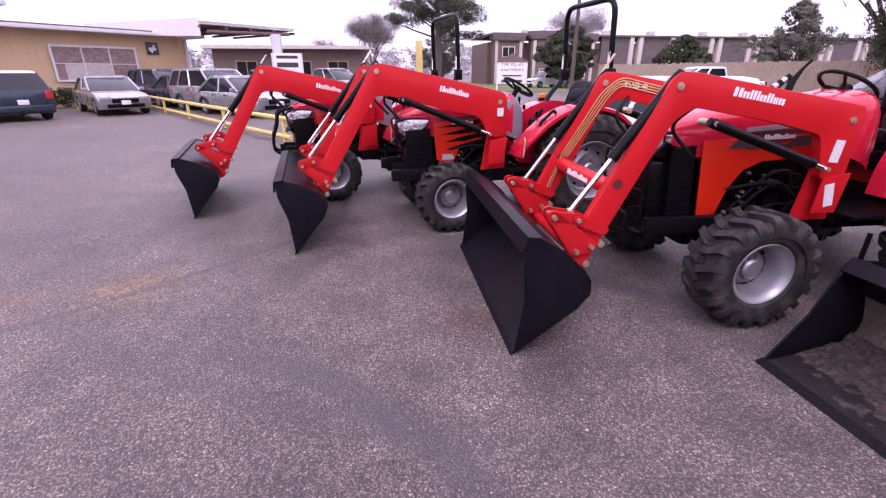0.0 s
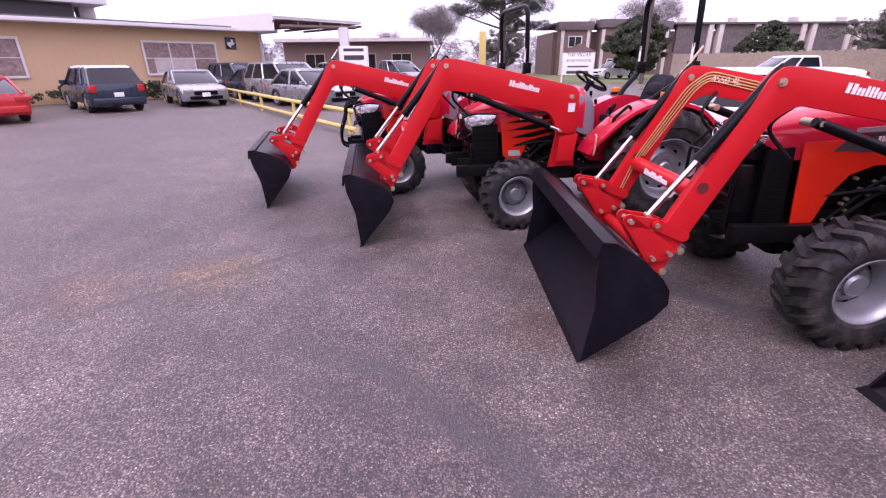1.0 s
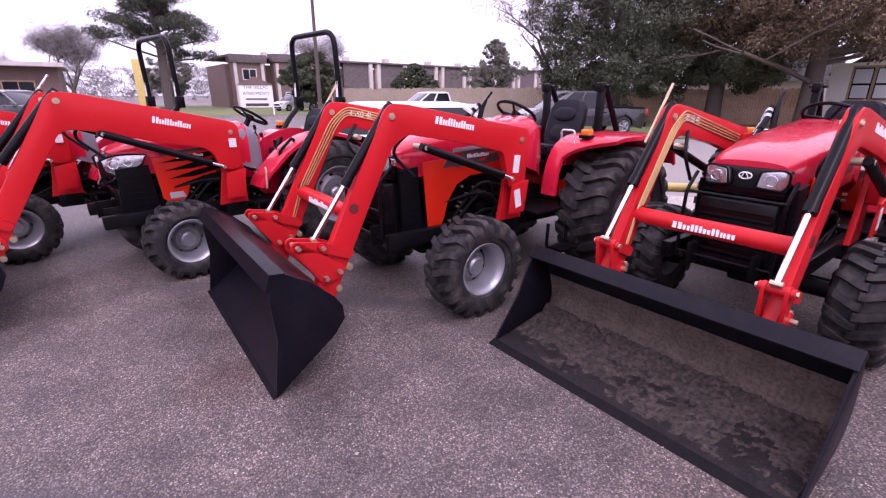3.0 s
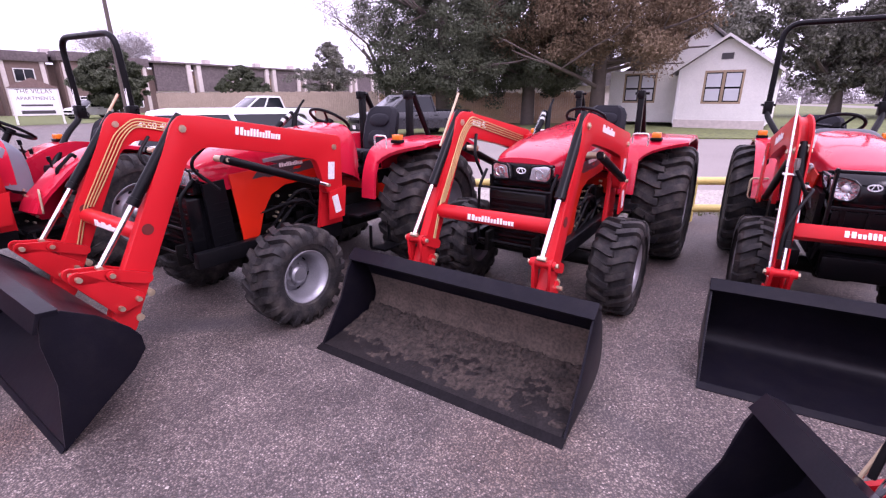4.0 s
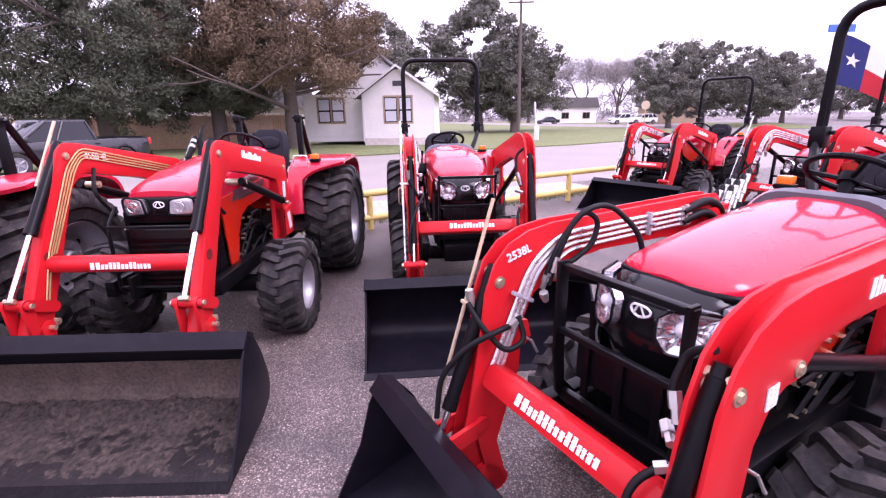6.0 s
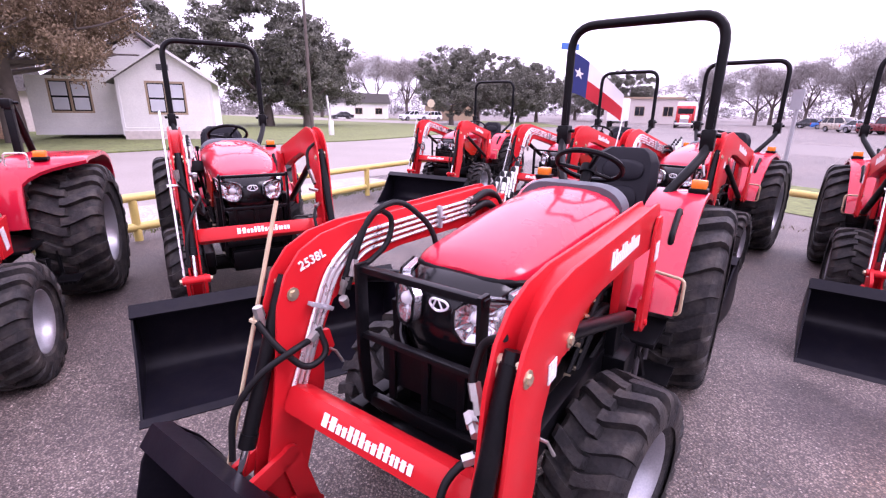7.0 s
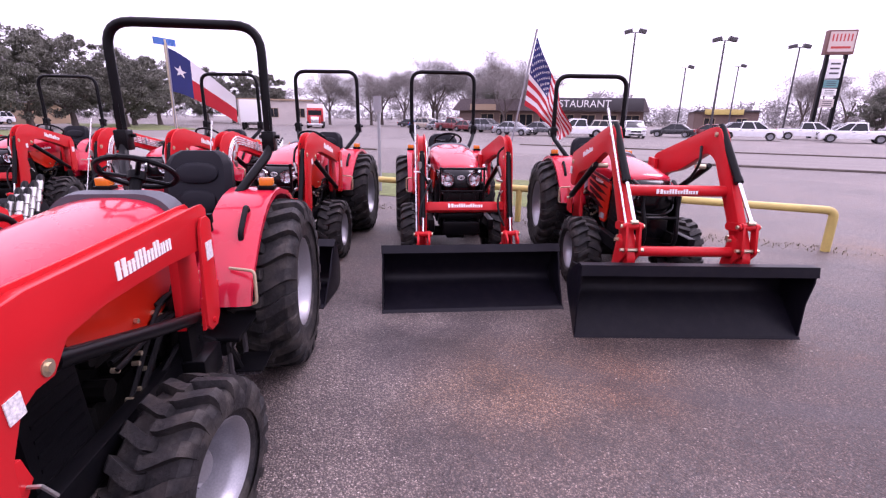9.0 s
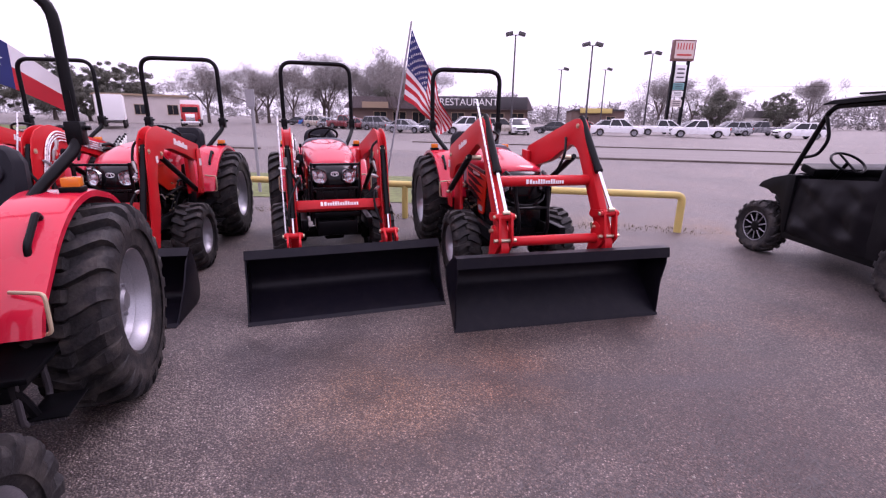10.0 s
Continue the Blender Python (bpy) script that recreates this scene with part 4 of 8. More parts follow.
    # side panels in the orange copy of the red paint, with dark vents
    for s in (-1, 1):
        bm = bmesh.new()
        zz = 1.04 if B else 0.96
        py = 0.268 if kind == "A" else 0.297
        if B:
            pan = [(nose - 0.29, zz + 0.14), (nose - 0.34, 0.64), (nose - 0.37, 0.60), (nose - 0.45, 0.60), (nose - 0.49, 0.66), (nose - 0.55, 0.84), (nose - 0.64, 0.97), (nose - 0.78, 1.03), (1.0, 1.06), (1.0, zz + 0.20)]
        elif kind == "A":
            pan = [(nose - 0.26, zz + 0.20), (nose - 0.34, 1.02), (nose - 0.62, 0.88), (1.30, 0.86), (1.16, 0.89), (1.06, 0.98), (1.0, zz + 0.30)]
        else:
            pan = [(nose - 0.38, zz + 0.16), (nose - 0.42, 0.74), (nose - 0.46, 0.70), (nose - 0.60, 0.70), (nose - 0.64, 0.75), (nose - 0.68, 0.86), (nose - 0.80, 0.92), (1.0, 0.96), (1.0, zz + 0.22)]
        prism(bm, pan, s * py, s * (py + 0.015), bevel=0.004)
        part("side_panel", bm, PANELRED, hood, "red side panel of the hood")
        if C or E8:
            for k in range(4):
                bm = bmesh.new()
                x0, x1, z0, z1 = 1.03 + 0.03 * k, 1.70 - 0.03 * k, 1.165 - 0.075 * k, 1.075 - 0.078 * k
                mid_x, mid_z = x0 + 0.55 * (x1 - x0), z1 + 0.035
                low_edge = [(x1, z1), (mid_x, mid_z - 0.028), (x0 + 0.02, z0 - 0.030)]
                prism(bm, [(x0, z0 + 0.012), (mid_x, mid_z + 0.026)] + low_edge, s * 0.305, s * 0.3165)
                part("hood_vent", bm, BLACKPLASTIC, hood, "bold black slash along the hood")
            bm = bmesh.new()
            prism(bm, [(nose - 0.62, 0.73), (nose - 0.48, 0.73), (nose - 0.48, 0.79), (nose - 0.60, 0.79)], s * 0.305, s * 0.3155)
            part("side_badge", bm, DECALGREY, hood, "small grey plate on the side panel")
        elif B:
            for k in range(3):
                bm = bmesh.new()
                xx, z = 1.15 + k * 0.05, zz + 0.19 - k * 0.05
                prism(bm, [(xx, z), (xx + 0.40, z - 0.014), (xx + 0.48, z + 0.012), (xx + 0.08, z + 0.024)], s * 0.302, s * 0.3165)
                part("hood_vent", bm, STRIPE, hood, "dark slanted vent stripe")
            for a0, a1 in ((1.05, 1.30), (1.36, 1.74)):
                bm = bmesh.new()
                prism(bm, [(a0 + 0.05, 1.145), (a1 + 0.06, 1.120), (a1 - 0.02, 1.205), (a0 - 0.02, 1.225)], s * 0.305, s * 0.3145)
                part("hood_decal", bm, STRIPE, hood, "black decal band along the hood side")
        bm = bmesh.new()
        box(bm, (1.35, s * (py + 0.010), zz + 0.22 if not B else zz + 0.235), (0.66, 0.01, 0.03), rot_y(4 if kind != "A" else 2))
        part("hood_stripe", bm, DECALGREY if B else STRIPE, hood, "thin trim stripe")
        bm = bmesh.new()
        fr = 0.10 if B else 0.0
        prism(bm, [(nose - 0.39 + fr, 0.60), (nose - 0.10, 0.60), (nose - 0.08, zz + 0.09), (nose - 0.35 + fr, zz + 0.11)], s * (py - 0.03), s * (py + 0.006), bevel=0.004)
        for k in range(7):
            box(bm, (nose - 0.24 + fr * 0.5, s * (py + 0.007), 0.66 + k * 0.052), (0.22 - fr, 0.006, 0.014))
        part("radiator_screen", bm, BLACKPLASTIC, hood, "black louvred side screen")
        wordmark("maker_mark", frame_on((1.42, s * (py + 0.022), (zz + 0.165) if kind != "A" else zz + 0.24), (-s, 0, 0.03 * s), (0, 0, 1)), 0.24, 0.035, hood, WHITE)
    # cowl between hood and dash
    bm = bmesh.new()
    cx = 0.70 if B else 0.84
    secs = []
    back_ = 0.14 if B else 0.10
    for x, w, top, low in ((cx + back_, 0.288, 1.425 if B or tall else 1.402, 1.0), (cx + 0.03, 0.295, 1.447 if B or tall else 1.412, 0.96), (cx - 0.05, 0.285, 1.44 if B or tall else 1.398, 0.93), (cx - 0.12, 0.255, 1.38 if B or tall else 1.34, 0.90), (cx - 0.155, 0.24, 1.30, 0.87), (cx - 0.165, 0.24, 1.22, 0.85)):
        half_ = [(w, low), (w, top - 0.17)] + [(w * (0.45 + 0.55 * math.cos(a)), top - 0.13 + 0.13 * math.sin(a)) for a in [math.pi / 2 * i / 6 for i in range(1, 7)]]
        secs.append([(x, y, z + (0.06 if B else 0)) for y, z in half_] + [(x, -y, z + (0.06 if B else 0)) for y, z in half_[::-1]])
    loft(bm, secs)
    part("dashboard", bm, sharp=75, material=(GREYPLASTIC if C or E8 else COWLGREY) if not B else RED, parent=t, label="moulded dashboard cowl")
    # grille
    bm = bmesh.new()
    if B:
        box(bm, (nose - 0.11, 0, 1.15), (0.16, 0.50, 0.19), None, 0.02)
        box(bm, (nose - 0.07, 0, 0.80), (0.20, 0.48, 0.46), None, 0.015)
        for k in range(9):
            box(bm, (nose + 0.036, 0, 0.62 + k * 0.042), (0.012, 0.44, 0.012))
    elif not B:
        secs = []
        for z, w, x in ((0.84, 0.19, nose - 0.07), (0.90, 0.215, nose - 0.02), (1.0, 0.228, nose - 0.01), (1.10, 0.230, nose - 0.012), (1.155, 0.228, nose - 0.032), (1.195, 0.212, nose - 0.075), (1.212, 0.18, nose - 0.125)):
            secs.append([(x, 0, z), (x - 0.012, w * 0.45, z), (x - 0.05, w * 0.82, z), (x - 0.13, w, z), (x - 0.3, w, z), (x - 0.3, -w, z), (x - 0.13, -w, z), (x - 0.05, -w * 0.82, z), (x - 0.012, -w * 0.45, z)])
        loft(bm, secs)
        # chin lip
        tube(bm, rounded([(nose - 0.14, 0.232, 1.02), (nose - 0.06, 0.215, 0.93), (nose + 0.004, 0.10, 0.885), (nose + 0.012, 0.0, 0.878), (nose + 0.004, -0.10, 0.885), (nose - 0.06, -0.215, 0.93), (nose - 0.14, -0.232, 1.02)], 0.06, 4), 0.014, 8)
        box(bm, (nose - 0.16, 0, 0.74), (0.16, 0.40, 0.24), None, 0.02)
    gr = part("grille", bm, GLOSSBLACK, t, "black front grille")
    bm = bmesh.new()
    bx_, bz_ = (nose - 0.02, 1.19) if B else (nose - 0.006, 1.122)
    tube(bm, [(bx_ - 0.010 * abs(math.cos(a)), 0.038 * math.cos(a), bz_ + 0.021 * math.sin(a)) for a in [2 * math.pi * i / 20 for i in range(21)]], 0.0048, 6, cap=False)
    for y in (-0.018, 0.018):
        tube(bm, [(bx_, y * 1.2, bz_ - 0.016), (bx_, y * 0.3, bz_ + 0.019)], 0.0036, 6)
    part("grille_badge", bm, BULB, gr, "oval bright badge as a plain shape")
    for s in (-1, 1):
        if B:
            bm = bmesh.new()
            lens = round_poly([(0.080, 1.125), (0.225, 1.112), (0.250, 1.15), (0.252, 1.228), (0.215, 1.246), (0.10, 1.232)], 0.018)

            def face(y):
                return nose + 0.004 - 0.35 * max(0.0, y - 0.15)
            loft(bm, [[(face(y) - 0.06, s * y, z) for y, z in lens], [(face(y), s * y, z) for y, z in lens], [(face(y) + 0.008, s * (0.165 + (y - 0.165) * 0.86), 1.178 + (z - 1.178) * 0.86) for y, z in lens]])
            hl = part("headlight", bm, LAMP, t, "rectangular clear headlamp")
            bm = bmesh.new()
            rim_ = [(face(y) + 0.002, s * y, z) for y, z in lens]
            tube(bm, rim_ + rim_[:1], 0.008, 6, cap=False)
            part("headlight_bezel", bm, BLACKPLASTIC, hl)
            bm = bmesh.new()
            tube(bm, [(nose + 0.010, s * (0.165 + 0.034 * math.cos(a)), 1.178 + 0.034 * math.sin(a)) for a in [2 * math.pi * i / 16 for i in range(17)]], 0.004, 6, cap=False)
            part("lamp_ring", bm, CHROME, hl, "bright lamp ring")
        else:
            headlight_swept(t, nose, s) if kind == "A" else headlight_side(t, nose, s)
    # brush guard
    bm = bmesh.new()
    gx = nose + (0.13 if not B else 0.10)
    gt = 1.10 if not B else 1.06
    if B:
        for s in (-1, 1):
            tube(bm, rounded([(gx - 0.1, s * 0.30, 0.55), (gx, s * 0.30, 0.6), (gx, s * 0.30, gt), (gx - 0.12, s * 0.30, gt + 0.12)], 0.05), 0.013, 8)
        for z in (0.62, 0.83, gt):
            tube(bm, [(gx, -0.3, z), (gx, 0.3, z)], 0.010, 8)
    elif kind == "A":
        gx, gt, gw = nose + 0.105, 1.235, 0.245
        box(bm, (gx, 0, gt), (0.034, 2 * gw + 0.03, 0.024), None, 0.006)
        for s in (-1, 1):
            # post plate with its rounded rear brace
            prism(bm, [(gx + 0.028, gt + 0.02), (gx + 0.03, 0.90), (gx + 0.01, 0.72), (gx - 0.10, 0.58), (gx - 0.22, 0.56), (gx - 0.22, 0.63), (gx - 0.12, 0.66), (gx - 0.03, 0.76), (gx - 0.02, 0.92), (gx - 0.022, gt + 0.02)], s * gw - 0.008, s * gw + 0.008, bevel=0.003)
        box(bm, (gx, 0, 0.985), (0.03, 2 * gw, 0.022), None, 0.005)
        box(bm, (gx - 0.03, 0, 0.70), (0.03, 2 * gw, 0.05), None, 0.008)
        # dark plate behind the middle bar, with three webs
        box(bm, (gx - 0.06, 0, 0.87), (0.010, 2 * gw - 0.08, 0.17), None, 0.004)
        for k in range(3):
            box(bm, (gx - 0.045, -0.15 + k * 0.15, 0.85), (0.014, 0.03, 0.24), None, 0.003)
    else:
        for s in (-1, 1):
            tube(bm, rounded([(nose - 0.06, s * 0.15, 0.56), (gx + 0.06, s * 0.15, 0.62), (gx + 0.06, s * 0.15, 0.80), (gx - 0.02, s * 0.17, 1.0), (gx - 0.03, s * 0.17, 1.14), (nose - 0.1, s * 0.2, 1.20)], 0.09), 0.019, 10)
        tube(bm, [(gx + 0.03, -0.15, 0.88), (gx + 0.03, 0.15, 0.88)], 0.014, 8)
    if guard:
        part("brush_guard", bm, BLACK, t, "black steel brush guard before the grille")
    else:
        bm.free()
    bm = bmesh.new()
    box(bm, (nose - 0.16 if kind == "A" else nose - 0.24, 0, 0.56), (0.40 if kind == "A" else 0.28, 0.44 if kind == "A" else 0.34, 0.12), None, 0.03)
    if kind == "A":
        box(bm, (nose + 0.08, 0, 0.56), (0.08, 0.42, 0.16), None, 0.02)
    part("front_bumper", bm, BLACK, t, "black front weight bracket")
    # platform, steps, fenders, seat
    bm = bmesh.new()
    box(bm, (0.62, 0, 0.60 if not B else 0.66), (0.62, 1.05 if not B else 1.2, 0.03), None, 0.01)
    box(bm, (0.62, 0, 0.54 if not B else 0.60), (0.6, 0.9, 0.08), None, 0.01)
    part("platform", bm, BLACK, t, "black foot platform")
    for s in (-1, 1):
        y = s * (0.44 if not B else 0.68)
        bm = bmesh.new()
        tube(bm, rounded([(0.86, y, 0.58), (0.87, y, 0.34), (0.60, y, 0.34), (0.61, y, 0.58)], 0.05), 0.016, 8)
        for k in range(5):
            box(bm, (0.735, y + s * (0.02 + 0.03 * k), 0.345), (0.22, 0.012, 0.02))
        for k in range(4):
            box(bm, (0.65 + k * 0.06, y + s * 0.08, 0.345), (0.012, 0.14, 0.02))
        part("step", bm, BLACK if B else STRIPE, t, "worn black perforated mounting step")
        bm = bmesh.new()
        if not B:
            tube(bm, rounded([(1.0, y - s * 0.10, 0.66), (0.86, y, 0.52), (0.80, y + s * 0.02, 0.36)], 0.06, 3), 0.024, 8)
        box(bm, (0.735, y + s * 0.08, 0.358), (0.23, 0.17, 0.008), None, 0.002)
        part("step_bracket", bm, BLACK, t, "worn dark step pad on its bracket")
        fender(t, s, Rr, 0.27 if not B else 0.40, 0.575 if not B else 0.96, RED, flat=B)
        if not B:
            bm = bmesh.new()
            x, yy = 0.80, s * 0.54
            tube(bm, rounded([(x - 0.06, yy - s * 0.09, 0.95), (x, yy + s * 0.06, 0.95), (x + 0.01, yy + s * 0.06, 0.76), (x - 0.05, yy - s * 0.11, 0.74)], 0.03), 0.009, 8)
            part("side_handle", bm, RODPAINT, t, "pale yellow tube handle")
    bm = bmesh.new()
    box(bm, (-0.05, 0, 0.85), (0.75, 0.60 if not B else 0.8, 0.30), None, 0.04)
    box(bm, (-0.30, 0, 0.80), (0.35, 0.5, 0.35), None, 0.04)
    part("seat_deck", bm, RED if not B else PANELRED, t, "red deck under the seat")
    if B:
        bm = bmesh.new()
        for s in (-1, 1):
            box(bm, (0.34, s * 0.42, 0.97), (0.20, 0.03, 0.14), None, 0.008)
        box(bm, (0.40, 0, 1.03), (0.30, 0.5, 0.08), None, 0.02)
        part("seat_plinth", bm, BLACKPLASTIC, t, "black plinth and side trays under the seat")
        for k in range(5):
            bm = bmesh.new()
            x, y, z = 1.02 - 0.045 * k, -0.36 - 0.012 * k, 1.42 + 0.022 * k
            tube(bm, [(x + 0.16, y, z - 0.08), (x + 0.06, y, z), (x + 0.059, y, z), (x - 0.05, y, z + 0.09)], [0.019, 0.019, 0.027, 0.027], 8)
            part("quick_coupling", bm, FITTING if k % 2 else BLACKPLASTIC, t, "hydraulic quick coupling beside the hood")
        bm = bmesh.new()
        tube(bm, [(0.86, -0.34, 1.40), (0.80, -0.36, 1.56), (0.72, -0.37, 1.66), (0.66, -0.37, 1.72)], [0.03, 0.028, 0.012, 0.012], 8)
        part("loader_joystick", bm, BLACKPLASTIC, t, "black loader joystick with rubber boot")
    seat_parts(t, 0.14 if not B else 0.20, 1.02 if not B else 1.15, VINYL, 0.49 if not B else 0.48)
    steering(t, 0.64 if not B else 0.66, 1.47 if not B else 1.53, 0.185 if not B else 0.2)
    bm = bmesh.new()
    for k, (x, y, h) in enumerate(((0.45, -0.30, 0.35), (0.36, -0.34, 0.25), (0.5, 0.30, 0.22), (0.72, 0.12, 0.16))):
        tube(bm, [(x, y, 0.95), (x + 0.03, y, 0.95 + h)], 0.008, 6)
        tube(bm, [(x + 0.03, y, 0.95 + h), (x + 0.035, y, 1.0 + h)], 0.018, 8)
    part("control_lever", bm, BLACKPLASTIC, t, "black knobbed control levers")
    if B:
        rollbar(t, -0.18, 0.355, 2.2, 1.05, 0.035, "folded")
    else:
        rollbar(t, -0.22, 0.49, 2.45 if tall else 2.36, 0.98, 0.029 if tall else 0.031, "up", 0.03 if C else 0.0)
    # loader
    ay = arms if kind == "A" else 0.49 if not B else 0.50
    if kind == "A":
        outline = ARM_TOP + ARM_LOW
        rear, foot, rodpin, barrel = (1.10, 1.26), (2.55, 0.32), (2.67, 0.53), (2.418, 1.162)
        lift = ((1.16, 0.84), (2.14, 1.145))
        xb = (2.44, 0.778)
    else:
        if B:
            rear, elbow, foot, rodpin, barrel, deep = (1.12, 1.33), (2.38, 1.545), (2.92, 0.52), (2.97, 0.73), (2.39, 1.55), 0.40
            lift, xb = ((1.26, 1.02), (2.15, 1.33)), (2.70, 0.90)
        elif C:
            rear, elbow, foot, rodpin, barrel, deep = (1.08, 1.34), (2.36, 1.62), (2.98, 0.60), (3.02, 0.82), (2.36, 1.64), 0.36
            lift, xb = ((1.2, 1.02), (2.12, 1.38)), (2.70, 0.99)
        else:
            rear, elbow, foot, rodpin, barrel, deep = (1.06, 1.30), (2.20, 1.64), (2.78, 0.76), (2.82, 0.92), (2.20, 1.66), 0.28
            lift, xb = ((1.15, 0.88), (1.95, 1.34)), (2.46, 1.17)
        outline = round_poly(arm_angled(rear, elbow, foot, deep, 0.115 if B else 0.085 if E8 else 0.03, 0.09 if B else 0.075 if E8 else 0.082), 0.05 if B else 0.10)
    if kind != "A":
        drop = 0.0
    cd, sd = math.cos(radians(drop)), math.sin(radians(drop))

    def low(p):
        """Turns a point of the arm down about the rear pivot."""
        x, z = p[0] - rear[0], p[-1] - rear[1]
        if tall:
            z += 0.185 * min(1.0, max(0.0, x / 1.05)) * min(1.0, max(0.0, (p[-1] - 0.85) / 0.40))
        x, z = rear[0] + x * cd + z * sd, rear[1] - x * sd + z * cd
        return (x, z) if len(p) == 2 else (x, p[1], z)

    rot_about = Matrix.Translation((rear[0], 0, rear[1])) @ rot_y(drop) @ Matrix.Translation((-rear[0], 0, -rear[1]))
    outline = [low(p) for p in outline]
    foot, rodpin, barrel, xb, lift = low(foot), low(rodpin), low(barrel), low(xb), (lift[0], low(lift[1]))
    put = bucket(t, bx, half, tilt, dirty, bsize)
    hinge = put((-0.01, 0.12))
    for s in (-1, 1):
        bm = bmesh.new()
        if kind == "A":
            for yy in (s * ay - 0.042, s * ay + 0.030):
                prism(bm, outline, yy, yy + 0.012, bevel=0.003)
            prism(bm, [low(p) for p in ARM_WEB], s * ay - 0.032, s * ay + 0.032, bevel=0.004)
        else:
            prism(bm, outline, s * ay - 0.036, s * ay + 0.036, bevel=0.008)
        arm = part("loader_arm", bm, ORANGE, t, "red steel loader arm")
        bm = bmesh.new()
        pts = [rear, lift[1], foot]
        if kind == "A":
            pts += [barrel]
        else:
            pts += [barrel, (foot[0] - 0.15, foot[1] + 0.02), (foot[0] - 0.06, foot[1] - 0.12)]
        for px, pz in pts:
            tube(bm, [(px, s * ay - 0.046, pz), (px, s * ay + 0.046, pz)], 0.024, 12)
            tube(bm, [(px, s * ay - 0.053, pz), (px, s * ay + 0.053, pz)], 0.014, 6)
        part("arm_pin", bm, ZINC, arm, "plated pivot pins")
        if B:
            # solid dark red disc stands in for the shade inside a round hole
            bm = bmesh.new()
            for px, pz in ((2.71, 0.95),):
                tube(bm, [(px, s * ay - 0.039, pz), (px, s * ay + 0.039, pz)], 0.036, 16)
            part("arm_hole_disc", bm, mat("hole_shade_red", (0.12, 0.01, 0.008), 0.6) if "hole" not in MESHES else MESHES["hole"], arm, "dark red disc drawn for the shaded hole in the arm")
        if kind == "A":
            bm = bmesh.new()
            prism(bm, [low(p) for p in ((2.33, 0.97), (2.245, 0.955), (2.225, 0.88), (2.255, 0.845), (2.33, 0.86))], s * ay - 0.012, s * ay + 0.012, bevel=0.003)
            part("stand_bracket", bm, ORANGE, arm, "small red parking-stand bracket")
            bm = bmesh.new()
            q_ = low((2.25, 0, 0.875))
            tube(bm, [(q_[0], s * ay - 0.05, q_[2]), (q_[0], s * ay + 0.045, q_[2]), (q_[0] - 0.02, s * ay + 0.06, q_[2] - 0.05)], 0.006, 6)
            part("lock_pin", bm, FITTING, arm, "plated locking pin")
        # tower
        bm = bmesh.new()
        ty = s * (ay - 0.065)
        prism(bm, [(rear[0] - 0.10, rear[1] + 0.06), (rear[0] + 0.07, rear[1] + 0.05), (rear[0] + 0.10, 0.95), (rear[0] + (0.16 if kind != "A" else 0.10), 0.62 if kind != "A" else 0.79), (rear[0] - (0.12 if kind != "A" else 0.06), 0.62 if kind != "A" else 0.79), (rear[0] - 0.12, 0.95)], ty - 0.02, ty + 0.02, bevel=0.005)
        prism(bm, [(rear[0] - 0.10, 0.98), (rear[0] + 0.10, 0.95), (rear[0] + 0.12, 0.80 if kind == "A" else 0.70), (rear[0] - 0.06, 0.80 if kind == "A" else 0.70)], s * (ay + 0.045) - 0.008, s * (ay + 0.045) + 0.008, bevel=0.003)
        if kind == "A":
            prism(bm, [(rear[0] - 0.065, rear[1] + 0.03), (rear[0] - 0.03, rear[1] + 0.06), (rear[0] + 0.03, rear[1] + 0.06), (rear[0] + 0.06, rear[1] + 0.02), (rear[0] + 0.10, 1.0), (rear[0] + 0.11, 0.82), (rear[0] + 0.07, 0.78), (rear[0] - 0.0, 0.78), (rear[0] - 0.04, 0.82), (rear[0] - 0.05, 1.0)], s * (ay + 0.056) - 0.008, s * (ay + 0.056) + 0.008, bevel=0.003)
            tube(bm, [(rear[0] + 0.04, s * (ay - 0.03), 0.82), (rear[0] + 0.04, s * (ay + 0.075), 0.82)], 0.016, 8)
        part("loader_tower", bm, ORANGE, t, "red loader mounting tower")
        bm = bmesh.new()
        box(bm, ((rear[0] + nose) / 2, s * (ay - 0.12), 0.60), (nose - rear[0] + 0.2, 0.07, 0.12), None, 0.01)
        box(bm, (rear[0], s * 0.28, 0.56), (0.22, 0.34, 0.14), None, 0.01)
        if kind == "A":
            box(bm, (rear[0] + 0.02, ty, 0.70), (0.15, 0.05, 0.22), None, 0.006)
        part("loader_frame", bm, BLACK, t, "black loader subframe")
        bm = bmesh.new()
        if kind == "A":
            q_ = low((2.262, 0, 1.108))
            box(bm, (q_[0], s * (ay + 0.0445), q_[2]), (0.052, 0.003, 0.062), rot_y(4))
        if B:
            box(bm, (rear[0] + 0.05, s * (ay + 0.040), rear[1] - 0.20), (0.07, 0.004, 0.15), rot_y(-6))
            box(bm, (rear[0] + 0.03, s * (ay + 0.056), rear[1] - 0.50), (0.07, 0.004, 0.16), rot_y(12))
        for k in range(0 if B else 1):
            box(bm, (rear[0] + 0.0 + 0.015 * k, s * (ay + (0.0665 if kind == "A" else 0.055 if not B else 0.041)), rear[1] - 0.10 - 0.11 * k), (0.07 - 0.008 * k, 0.004, 0.085))
        part("warning_label", bm, LABEL, arm, "white printed warning labels")
